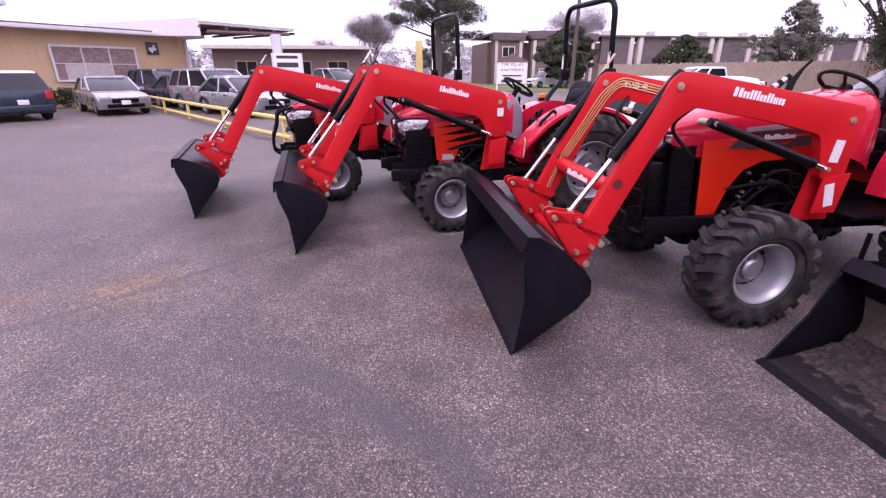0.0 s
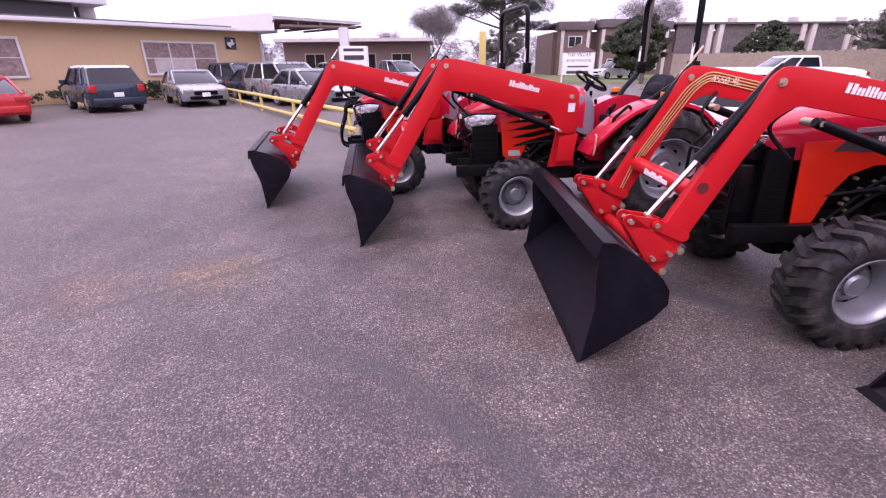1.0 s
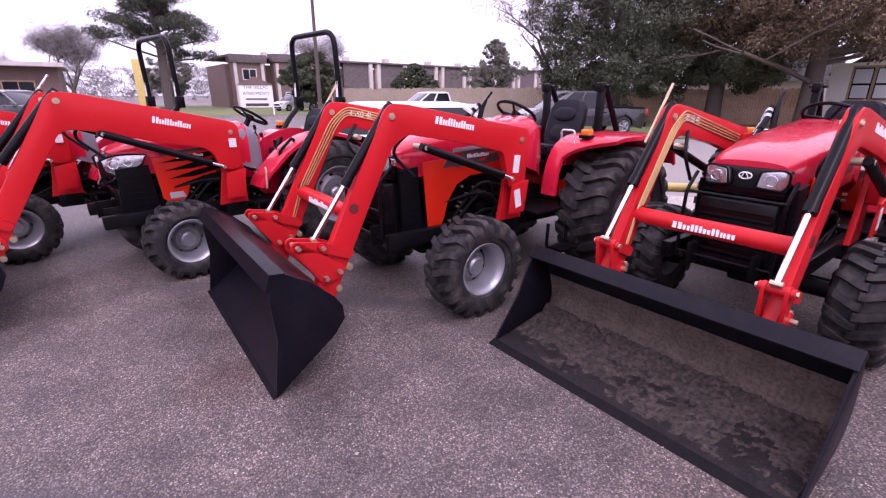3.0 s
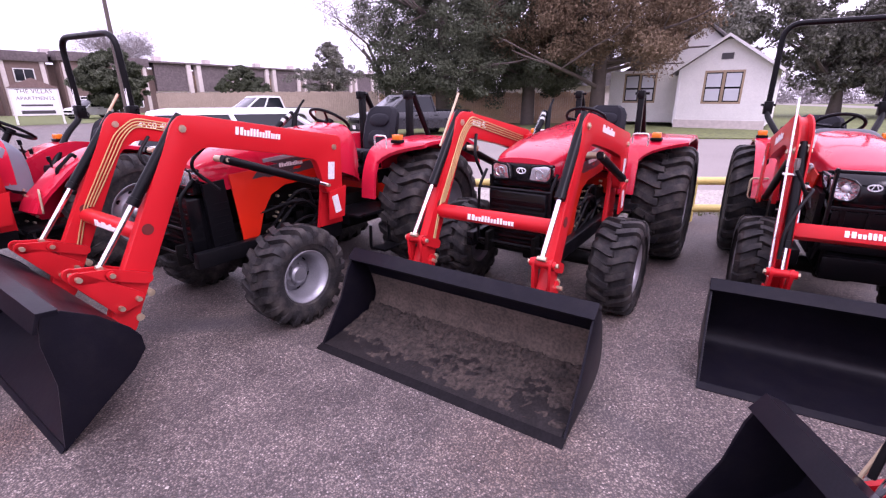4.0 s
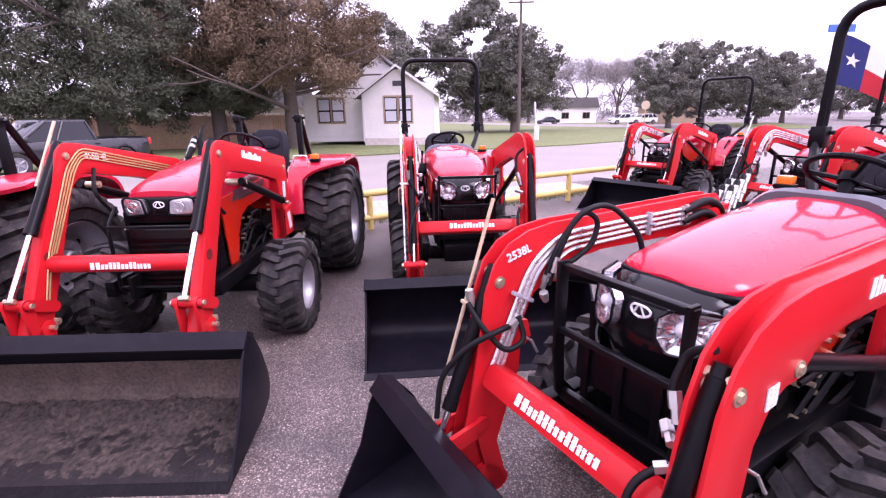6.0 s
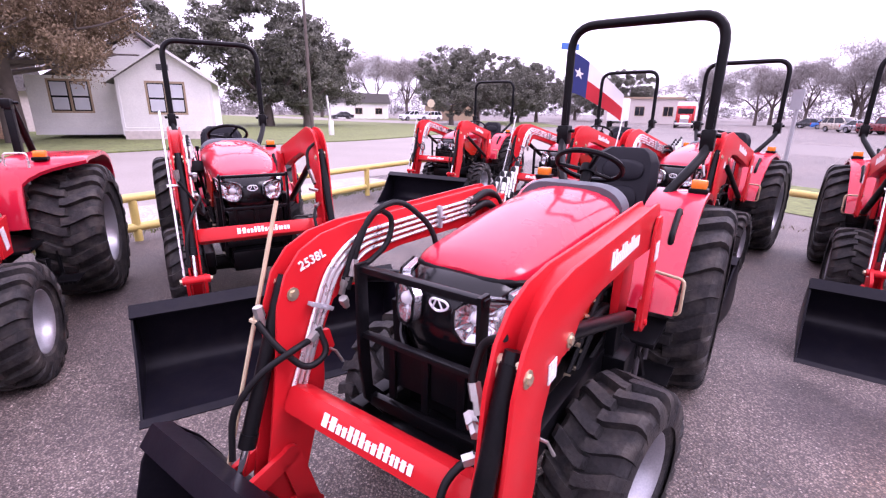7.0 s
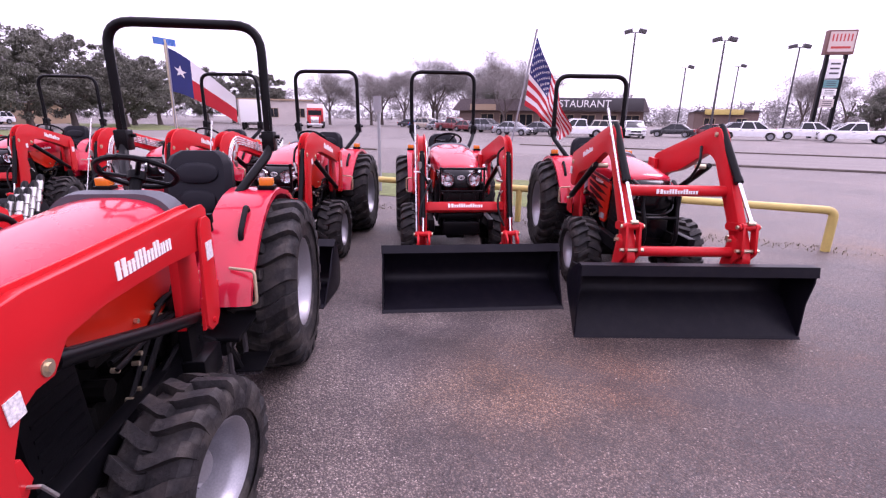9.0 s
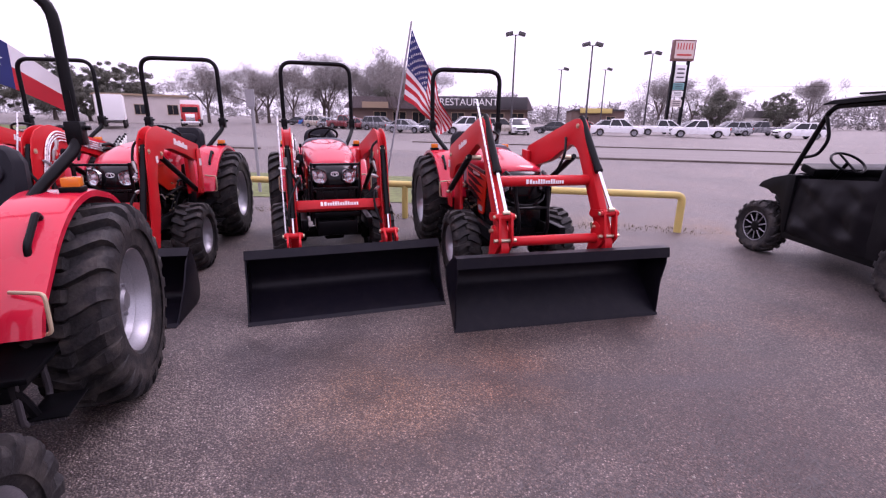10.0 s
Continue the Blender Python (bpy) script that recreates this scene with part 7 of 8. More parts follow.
# beyond the dealer's building and round the apartments
tree(-1.9, 65.6, 8.6, 11, "bare", "bare grey tree with twiggy crown past the canopy", 70, per=60)
tree(6.4, 60, 17.5, 13, "pine", "tall pine-like tree with open dark crown", 71)
tree(-9, 78, 6, 12, "bare", "bare grey tree far behind the car lot", 72)
tree(18.6, 48.2, 6.0, 6.4, "shrub", "round clipped evergreen before the apartments", 73, per=400)
tree(30.6, 47.9, 5.2, 5.2, "shrub", "round clipped evergreen by the pale fence", 74, per=400)
tree(9, 80, 8, 7, "oak", "dark evergreen beside the apartments", 75)
tree(86.6, -85, 12, 17, "oak", "broad dark live oak beyond the cross street", 81, per=260)
tree(88, -78, 10, 12, "oak", "dark live oak beyond the cross street", 82, per=220)
tree(50.2, 55.6, 10, 5.5, "oak", "dark evergreen past the end of the apartments", 76)
tree(30, 80, 12, 10, "bare", "bare tree behind the apartment roof", 77)


# ---------------------------------------------------------------- buildings
SIDING = mat("white_clapboard", (0.78, 0.765, 0.74), 0.6, 0, 0.1, 1.5, bump=0.1, fine=0.06, fscale=20)
TANWALL = mat("tan_metal_siding", (0.64, 0.45, 0.255), 0.55, 0, 0.07, 0.6, bump=0.05, fine=0.04)
ROOFMAT = mat("grey_shingles", (0.12, 0.11, 0.11), 0.9, 0, 0.2, 2, bump=0.5, bscale=12, fine=0.25, fscale=8)
TRIMW = mat("white_trim_paint", (0.7, 0.69, 0.68), 0.5, 0, 0.08, 3)
TRIMTAN = mat("tan_window_trim", (0.36, 0.26, 0.17), 0.6, 0, 0.1, 3)
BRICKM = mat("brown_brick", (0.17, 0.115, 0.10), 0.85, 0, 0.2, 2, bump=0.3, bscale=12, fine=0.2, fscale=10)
MANSARD = mat("mauve_shingle_mansard", (0.135, 0.108, 0.112), 0.9, 0, 0.2, 1, bump=0.4, bscale=6, fine=0.25, fscale=5)
PALEWALL = mat("pale_stucco", (0.56, 0.5, 0.47), 0.85, 0, 0.12, 0.8, fine=0.1, fscale=6)
FENCEB = mat("brown_fence_boards", (0.42, 0.265, 0.17), 0.85, 0, 0.25, 1.5, bump=0.3, fine=0.25, fscale=14)
FENCEP = mat("weathered_fence_boards", (0.34, 0.27, 0.21), 0.85, 0, 0.2, 1.2, bump=0.3, fine=0.2, fscale=12)
DRAPES = mat("drawn_rose_drapes", (0.30, 0.21, 0.19), 0.45, 0, 0.35, 3, fine=0.3, fscale=8)
PALEBLIND = mat("pale_blue_blind", (0.56, 0.57, 0.62), 0.7, 0, 0.1, 3)
HEDGE = mat("hedge_leaves", (0.035, 0.045, 0.02), 0.9, 0, 0.4, 2, fine=0.4, fscale=12)


def fence(a, b, h, material, label, w=0.14):
    f = thing("board_fence", Matrix(), label, "fence")
    a, b = Vector((*a, 0)), Vector((*b, 0))
    d = b - a
    n = int(d.length / w)
    ang = math.atan2(d.y, d.x)
    rg = random.Random(n)
    bm = bmesh.new()
    for i in range(n):
        c = a + d * (i + 0.5) / n
        hh = h * (1 + 0.015 * rg.gauss(0, 1))
        r = Matrix.Rotation(ang + rg.gauss(0, 0.03), 4, "Z")
        box(bm, (c.x, c.y, hh / 2), (w * 0.93, 0.022, hh), r)
    tagged(part("boarding", bm, material, f), "upright fence boards", kind="stuff")
    bm = bmesh.new()
    for z in (0.3, h * 0.5, h - 0.25):
        off = Vector((-d.y, d.x, 0)).normalized() * 0.05
        c = (a + b) / 2 + off
        box(bm, (c.x, c.y, z), (d.length, 0.04, 0.09), Matrix.Rotation(ang, 4, "Z"))
    part("fence_rails", bm, material, f)
    return f


fence((26.2, 23.4), (31.6, 9.0), 2.0, FENCEB, "brown stained board fence behind the lawn")
fence((17.9, 39.2), (26.2, 23.5), 2.15, FENCEP, "weathered pale board fence along the apartments")


def window_unit(parent, m, w, h, panes, frame_mat, name="window", glass=None):
    """x across, y up, z outwards."""
    bm = bmesh.new()
    for s in (-1, 1):
        box(bm, (s * (w / 2 + 0.05), 0, 0.03), (0.10, h + 0.2, 0.06), None, 0.006)
        box(bm, (0, s * (h / 2 + 0.05), 0.03), (w + 0.02, 0.10, 0.06), None, 0.006)
    for i in range(1, panes[0]):
        box(bm, (-w / 2 + w * i / panes[0], 0, 0.02), (0.06, h, 0.04))
    for i in range(1, panes[1]):
        box(bm, (0, -h / 2 + h * i / panes[1], 0.018), (w, 0.035, 0.03))
    bmesh.ops.transform(bm, matrix=m, verts=bm.verts)
    wd = part(name, bm, frame_mat, parent)
    bm = bmesh.new()
    box(bm, (0, 0, 0.008), (w, h, 0.012))
    bmesh.ops.transform(bm, matrix=m, verts=bm.verts)
    part("pane", bm, glass or WINDOW, wd)
    return wd


def clapboards(bm, x0, x1, z0, z1, y, out, gable=None):
    """Lapped boards on a wall along x; out: the way the wall faces in y."""
    z = z0
    while z < z1 - 0.02:
        a, b = x0, x1
        if gable and z > gable[0]:
            k = (z - gable[0]) / (gable[1] - gable[0])
            mid = (x0 + x1) / 2
            a, b = x0 + (mid - x0) * k, x1 + (mid - x1) * k
        if b - a > 0.1:
            box(bm, ((a + b) / 2, y + out * 0.012, z + 0.055), (b - a, 0.016, 0.112), Matrix.Rotation(radians(-out * 7), 4, "X"))
        z += 0.11


def white_house():
    h = thing("house", pose(30.0, 2.2, 0.25, 0, 0, 88), "small white clapboard house with gabled front", "house")
    # local x along the front (towards the cross street is -x), y away from the lot is -y... front faces +y
    bm = bmesh.new()
    W2, zb, ze, zr = 2.15, 0.30, 2.95, 4.35
    prism(bm, [(-W2, 0), (W2, 0), (W2, ze), (0, zr - 0.1), (-W2, ze)], -6, 0)
    fw = part("front_wall", bm, SIDING, h, "white painted wall behind lapped boards")
    bm = bmesh.new()
    clapboards(bm, -W2, W2, zb, zr - 0.15, 0, 1, (ze, zr))
    part("clapboards", bm, SIDING, fw, "white lapped board")
    bm = bmesh.new()
    prism(bm, [(W2, 0), (W2 + 4.2, 0), (W2 + 4.2, 2.9), (W2, 2.9)], -7, -1.2)
    ww = part("wing_wall", bm, SIDING, h, "white painted wall behind lapped boards")
    bm = bmesh.new()
    clapboards(bm, W2, W2 + 4.2, zb, 2.9, -1.2, 1)
    part("clapboards", bm, SIDING, ww, "white lapped board")
    bm = bmesh.new()
    prism(bm, [(-1.2, 2.8), (5.0, 2.8), (1.5, 5.3)], -7.2, -2.2)
    part("rear_gable", bm, SIDING, h, "white gable wall")
    bm = bmesh.new()
    for s in (-1, 1):
        prism(bm, [(0, zr), (s * (W2 + 0.42), ze - 0.36), (s * (W2 + 0.42), ze - 0.24), (0, zr + 0.13)], -6, 0.4)
    prism(bm, [(1.5, 5.35), (-1.7, 2.7), (-1.7, 2.85), (1.5, 5.5), (6.7, 2.5), (6.7, 2.35)], -7.3, -2.0)
    part("roof", bm, ROOFMAT, h, "grey shingle gable roof")
    bm = bmesh.new()
    for s in (-1, 1):
        prism(bm, [(0, zr + 0.02), (s * (W2 + 0.44), ze - 0.37), (s * (W2 + 0.44), ze - 0.20), (0, zr + 0.17)], 0.39, 0.43)
        box(bm, (s * W2, 0.01, ze / 2), (0.14, 0.06, ze))
    part("trim", bm, TRIMW, h, "white bargeboards and corner boards")
    bm = bmesh.new()
    box(bm, (0, -0.1, -0.02), (2 * W2 + 0.02, 0.3, 0.5))
    part("foundation", bm, PALEWALL, h)
    for x in (-0.45, 0.45):
        window_unit(h, frame_on((x, 0.03, 1.92), (1, 0, 0), (0, 0, 1)), 0.76, 1.48, (1, 2), TRIMTAN)
    for x in (4.1, 5.0):
        window_unit(h, frame_on((x, -1.17, 1.95), (1, 0, 0), (0, 0, 1)), 0.78, 1.48, (1, 2), TRIMTAN)
    for x, y, z in ((-0.45, 0.045, 1.92), (0.45, 0.045, 1.92), (4.1, -1.155, 1.95), (5.0, -1.155, 1.95)):
        bm = bmesh.new()
        box(bm, (x, y, z + 0.35), (0.68, 0.012, 0.66))
        box(bm, (x, y, z - 0.38), (0.66, 0.012, 0.60))
        part("window_blind", bm, PALEBLIND, h, "pale pulled blind")
    bm = bmesh.new()
    box(bm, (0, 0.03, 3.45), (0.55, 0.06, 0.3))
    part("gable_vent", bm, STRIPE, h, "dark slatted gable vent")
    return h


white_house()


def dealership():
    # wall from its near left end to the corner
    b = thing("dealership_building", pose(-11.2, 29.6, 0, 0, 0, 232), "tan metal dealership building with white eaves and barred windows", "building")
    # local x runs from the corner back along the wall; y into the building is -y
    bm = bmesh.new()
    L, H2 = 34, 3.35
    box(bm, (L / 2, -5, H2 / 2), (L, 10, H2))
    n = int(L / 0.3)
    for i in range(n):
        box(bm, (0.15 + i * 0.3, 0.004, H2 / 2), (0.02, 0.012, H2))
    part("wall", bm, TANWALL, b, "tan ribbed metal siding")
    bm = bmesh.new()
    prism(bm, [(-0.7, H2), (L, H2), (L, H2 + 0.16), (-0.7, H2 + 0.16)], -11, 0.9, bevel=0.02)
    part("eave", bm, TRIMW, b, "white metal eave")
    bm = bmesh.new()
    prism(bm, [(-0.6, H2 + 0.17), (L, H2 + 0.17), (L, H2 + 0.24), (-0.6, H2 + 0.24)], -11, 0.7)
    part("roof", bm, ROOFMAT, b)
    bm = bmesh.new()
    box(bm, (0, 0.03, H2 / 2), (0.16, 0.08, H2))
    part("corner_trim", bm, TRIMW, b)
    for x, w in ((4.7, 3.6), (13.5, 4.2), (22.5, 4.2)):
        window_unit(b, frame_on((x, 0.04, 1.95), (-1, 0, 0), (0, 0, 1)), w, 1.45, (3, 2), TRIMW, glass=DRAPES)
        bm = bmesh.new()
        box(bm, (x + w * 0.12, 0.06, 1.6), (w * 0.55, 0.01, 0.75))
        part("window_blind", bm, PALEWALL, b, "pale blinds behind the bars")
    bm = bmesh.new()
    box(bm, (1.9, 0.05, 2.75), (0.62, 0.03, 0.62))
    pl = part("wall_plaque", bm, BLUEP, b, "dark square plaque with a pale state outline")
    bm = bmesh.new()
    prism(bm, [(1.75, 2.95), (1.88, 2.95), (1.88, 2.82), (2.1, 2.8), (2.12, 2.68), (1.95, 2.52), (1.88, 2.64), (1.78, 2.66), (1.68, 2.74), (1.76, 2.78)], 0.065, 0.08)
    part("plaque_shape", bm, WHITE, pl)
    bm = bmesh.new()
    box(bm, (7.6, -3.4, 4.0), (0.7, 0.7, 0.8), None, 0.02)
    box(bm, (17.5, -3.6, 4.48), (20.5, 5, 0.24), None, 0.02)
    part("upper_roof", bm, TRIMW, b, "raised white roof section")
    bm = bmesh.new()
    box(bm, (17.8, -3.8, 3.9), (18.5, 4.2, 0.9))
    part("clerestory", bm, STRIPE, b, "dark band under the raised roof")
    return b


dealership()


def hedge(a, b, h, w, seed):
    rg = random.Random(seed)
    e = thing("hedge", Matrix(), "low clipped dark hedge along the building", "hedge", "hedges by the building")
    cl = []
    for i in range(70):
        t = rg.random()
        cl.append((a[0] + (b[0] - a[0]) * t + rg.gauss(0, w * 0.3), a[1] + (b[1] - a[1]) * t + rg.gauss(0, w * 0.3), h * (0.2 + 0.65 * rg.random()), 0.25))
    leaf_cloud("hedge_leaves", cl, 90, 0.07, HEDGE, e, seed)


hedge((-12.2, 27.0), (-16.0, 22.2), 0.95, 0.9, 5)
hedge((-16.0, 22.2), (-23.0, 13.4), 0.95, 0.9, 6)
for i, (x, y) in enumerate([(-15.3, 20.6), (-12.9, 23.2), (-17.6, 17.6)]):
    bm = bmesh.new()
    box(bm, (0, 0, 0.07), (1.9, 0.16, 0.14), None, 0.03)
    o = part("wheel_stop", bm, YELLOW)
    o.matrix_world = pose(x, y, 0, 0, 0, 52)
    tagged(o, "yellow painted concrete wheel stop", "wheel stop", "wheel stops")


def canopy():
    c = thing("steel_canopy", pose(-9.0, 33.6, 0, 0, 0, 0), "open white steel canopy on posts beside the building", "canopy")
    bm = bmesh.new()
    roof = [(-0.5, -6.1), (3.5, -1.5), (-1.5, 2.9), (-5.5, -1.7)]
    loft(bm, [[(x, y, 3.95) for x, y in roof], [(x, y, 3.99) for x, y in roof], [(x * 1.01, y * 1.01, 4.09) for x, y in roof]])
    part("canopy_roof", bm, TRIMW, c, "white corrugated canopy roof")
    bm = bmesh.new()
    loft(bm, [[(-0.5, -6.1, 3.35), (-6.2, -6.0, 3.4), (-6.2, -6.0, 3.9), (-0.5, -6.1, 4.24)], [(-0.62, -5.95, 3.35), (-6.3, -5.85, 3.4), (-6.3, -5.85, 3.9), (-0.62, -5.95, 4.24)]])
    part("side_wall", bm, TRIMW, c, "white closed canopy side")
    # ceiling and beams reuse the brick brown for a darker underside
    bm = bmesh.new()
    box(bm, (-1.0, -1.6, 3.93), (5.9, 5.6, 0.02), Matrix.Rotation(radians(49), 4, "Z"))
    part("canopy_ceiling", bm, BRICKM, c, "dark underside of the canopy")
    bm = bmesh.new()
    loft(bm, [[(2.55, -2.75, 0), (2.85, -2.75, 0), (2.85, -2.5, 0), (2.55, -2.5, 0)], [(2.25, -2.8, 3.7), (2.85, -2.8, 3.7), (2.85, -2.4, 3.7), (2.25, -2.4, 3.7)]])
    part("post", bm, TRIMW, c, "tapered white steel post")
    for k in range(5):
        f = k / 4
        bm = bmesh.new()
        p = Vector((-0.5 + 4.0 * f, -6.1 + 4.6 * f, 3.82))
        tube(bm, [p, p + Vector((-5.0, 4.4, 0))], 0.07, 6)
        part("beam", bm, BRICKM, c, "dark steel canopy beam")
    bm = bmesh.new()
    tube(bm, [(-0.3, -5.7, 3.6), (3.2, -1.7, 3.75)], 0.10, 8)
    part("edge_beam", bm, BRICKM, c)
    b = thing("shop_building", pose(-9.0, 52, 0, 0, 0, 0), "low brown shop building behind the canopy", "building")
    bm = bmesh.new()
    box(bm, (0, 0, 1.8), (14, 8, 3.6))
    part("wall", bm, BRICKM, b)
    bm = bmesh.new()
    box(bm, (0, -0.3, 3.75), (15, 9.6, 0.3))
    part("roof", bm, PALEWALL, b)
    for x in (-4, 1, 4.5):
        window_unit(b, frame_on((x, -4.03, 1.7), (1, 0, 0), (0, 0, 1)), 1.8, 1.6, (2, 1), TRIMTAN)


canopy()


def sign_board(name, x, y, ang, w, h, z, label, lines, gable=False):
    s = thing(name, pose(x, y, 0, 0, 0, ang), label, "sign")
    bm = bmesh.new()
    box(bm, (0, 0, z + h / 2), (w, 0.10, h), None, 0.01)
    part("board", bm, WHITE, s, "white sign board")
    for sx in (-1, 1):
        bm = bmesh.new()
        box(bm, (sx * (w / 2 + 0.06), 0, (z + h) / 2), (0.12, 0.14, z + h))
        part("post", bm, TRIMW, s)
    if gable:
        bm = bmesh.new()
        prism(bm, [(-w / 2 - 0.2, z + h), (w / 2 + 0.2, z + h), (0, z + h + w * 0.28)], -0.12, 0.12)
        part("gable_top", bm, BRICKM, s)
    for i, (kind, body, size) in enumerate(lines):
        zz = z + h - (i + 0.5) * h / len(lines)
        if kind == "text":
            lettering("lettering", body, size, frame_on((0, -0.053, zz), (1, 0, 0), (0, 0, 1)), STRIPE, s)
        else:
            bm = bmesh.new()
            box(bm, (0, -0.055, zz), (w * body, 0.01, size))
            part("text_bar", bm, STRIPE if kind == "bar" else REDP, s)
    return s


sign_board("apartment_sign", 11.0, 41.3, -15, 2.4, 1.8, 0.6, "white apartment sign under a small gable", [("text", "THE VILLAS", 0.38), ("text", "APARTMENTS", 0.33), ("bar", 0.7, 0.12), ("bar", 0.75, 0.22)], True)
sign_board("dealer_sign", -5.6, 29.5, 12, 1.5, 1.7, 0.9, "white dealer sign board with dark lines", [("bar", 0.8, 0.16), ("bar", 0.8, 0.26), ("bar", 0.6, 0.06), ("bar", 0.8, 0.12)])


def apartments():
    b = thing("apartment_building", pose(14, 67, 0, 0, 0, 2.5) @ Matrix.Diagonal((1, 1, 0.9, 1)), "long two-storey apartment building with mauve mansard roof and pale brick piers", "building")
    bm = bmesh.new()
    L = 92
    box(bm, (L / 2, 5, 3.0), (L, 10, 6.0))
    part("wall", bm, BRICKM, b, "brown brick wall")
    rg = random.Random(2)
    # taller entrance block with brick fronts
    for k in range(3):
        x0 = 0.4 + k * 5.2
        bm = bmesh.new()
        box(bm, (x0 + 2.2, -0.6 - 0.5 * (k == 1), 3.5), (4.2, 1.6, 7.0 + 0.5 * (k == 1)), None, 0.03)
        f = part("front_block", bm, BRICKM, b, "brown brick entrance front")
        bm = bmesh.new()
        box(bm, (x0 + 2.2, -0.7 - 0.5 * (k == 1), 6.7 + 0.25 * (k == 1)), (4.6, 2.0, 1.1), None, 0.03)
        part("mansard", bm, MANSARD, f, "mauve shingled mansard panel")
        for xx in (0.5, 3.9):
            bm = bmesh.new()
            box(bm, (x0 + xx, -1.45 - 0.5 * (k == 1), 3.1), (0.4, 0.16, 6.2), None, 0.02)
            part("pier", bm, PALEWALL, f, "pale stucco pier")
        for z in (1.5, 4.6):
            window_unit(f, frame_on((x0 + 2.2, -1.42 - 0.5 * (k == 1), z), (1, 0, 0), (0, 0, 1)), 1.6, 1.3, (2, 1), TRIMW)
    x, i = 16.4, 0
    while x < L - 5:
        bm = bmesh.new()
        prism(bm, [(x, 3.0), (x + 4.2, 3.0), (x + 4.2, 7.0), (x, 7.0)], -0.5, 0.1)
        part("mansard", bm, MANSARD, b, "mauve shingled mansard panel")
        bm = bmesh.new()
        box(bm, (x + 2.1, -0.1, 2.9), (4.2, 0.5, 0.25))
        part("floor_band", bm, PALEWALL, b)
        window_unit(b, frame_on((x + 2.1, -0.02, 1.5), (1, 0, 0), (0, 0, 1)), 1.5, 1.3, (2, 1), TRIMTAN)
        for d in (4.5, 5.9):
            bm = bmesh.new()
            box(bm, (x + d, -0.3, 3.5), (0.62, 1.0, 7.0), None, 0.02)
            part("pier", bm, PALEWALL, b, "pale stucco pier")
        window_unit(b, frame_on((x + 5.2, 0.02, 4.6), (1, 0, 0), (0, 0, 1)), 0.6, 1.2, (1, 2), TRIMTAN)
        x += 6.3
        i += 1
    bm = bmesh.new()
    box(bm, (L / 2, 4.6, 7.0), (L + 0.4, 11, 0.25))
    part("roof", bm, MANSARD, b)
    for k in range(11):
        bm = bmesh.new()
        box(bm, (4 + k * 7 + rg.random() * 2, 2.0, 7.5), (0.9, 0.9, 0.9))
        part("chimney", bm, PALEWALL, b)
    return b


apartments()


def shed(x, y, ang, l, d, h, wall, roof, label, gable=0.0):
    b = thing("distant_building", pose(x, y, 0, 0, 0, ang), label, "building")
    bm = bmesh.new()
    box(bm, (0, 0, h / 2), (l, d, h))
    part("wall", bm, wall, b)
    bm = bmesh.new()
    prism(bm, [(-l / 2 - 0.4, h), (l / 2 + 0.4, h), (l / 2 - 0.2, h + 0.3 + gable), (-l / 2 + 0.2, h + 0.3 + gable)], -d / 2 - 0.4, d / 2 + 0.4)
    part("roof", bm, roof, b)
    for k in range(max(1, int(l / 5))):
        window_unit(b, frame_on((-l / 2 + 2.5 + k * 5, d / 2 + 0.02, h * 0.5), (-1, 0, 0), (0, 0, 1)), 1.6, h * 0.35, (2, 1), TRIMTAN)
    return b


shed(108, -26.5, 104, 11, 7, 3.3, SIDING, ROOFMAT, "small white house far down the cross street", 1.8)
shed(92, -42, 112, 8, 7, 3.0, TRIMTAN, ROOFMAT, "brown house under the oaks down the street", 1.2)
shed(73, -76, 42, 14, 9, 4.6, PALEWALL, TRIMTAN, "long low cream building beyond the main road")
shed(42.5, 16.5, 115, 9, 8, 2.6, PALEWALL, ROOFMAT, "pale house with dark roof behind the fence", 1.8)


def restaurant():
    b = thing("restaurant_building", pose(14.6, -73, 0, 0, 0, 8), "brown restaurant with dark shingled mansard and white sign letters", "building")
    # local +y faces the lot; x to the viewer's left is positive after the turn
    bm = bmesh.new()
    box(bm, (2.0, -6, 1.7), (27, 12, 3.4))
    part("wall", bm, BRICKM, b, "red-brown brick wall")
    bm = bmesh.new()
    prism(bm, [(-12.2, 2.9), (16.5, 2.9), (15, 4.6), (-11.4, 4.6)], -12, 1.0)
    part("roof", bm, MANSARD, b, "low dark shingled mansard roof")
    bm = bmesh.new()
    box(bm, (-4.2, 1.05, 3.9), (14.2, 0.2, 1.7), None, 0.02)
    part("sign_panel", bm, STRIPE, b, "dark sign panel")
    lettering("sign_letters", "RESTAURANT", 1.42, frame_on((-2.6, 1.17, 3.9), (-1, 0, 0), (0, 0, 1)), WHITE, b, "white block sign letters")
    for x in range(-10, 14, 3):
        window_unit(b, frame_on((x, 0.03, 1.6), (-1, 0, 0), (0, 0, 1)), 1.9, 1.6, (2, 1), TRIMTAN)
    bm = bmesh.new()
    box(bm, (11.5, 1.2, 3.4), (4.0, 0.15, 0.9))
    part("small_sign", bm, TRIMTAN, b)
    return b


restaurant()
shop = shed(-9, -103, 5, 10, 8, 3.4, BRICKM, STRIPE, "low dark shop building far across the lot with yellow sign")
bm = bmesh.new()
box(bm, (0.5, 4.6, 3.4), (6.0, 0.2, 0.9), None, 0.02)
part("sign_panel", bm, YELLOW, shop, "faded yellow shop sign")
shed(-56, -142, -2, 8, 6, 2.8, SIDING, ROOFMAT, "small white gabled building far away", 1.5)


LAMPPOST = mat("weathered_dark_lamp_paint", (0.06, 0.055, 0.06), 0.5, 0, 0.2, 3)


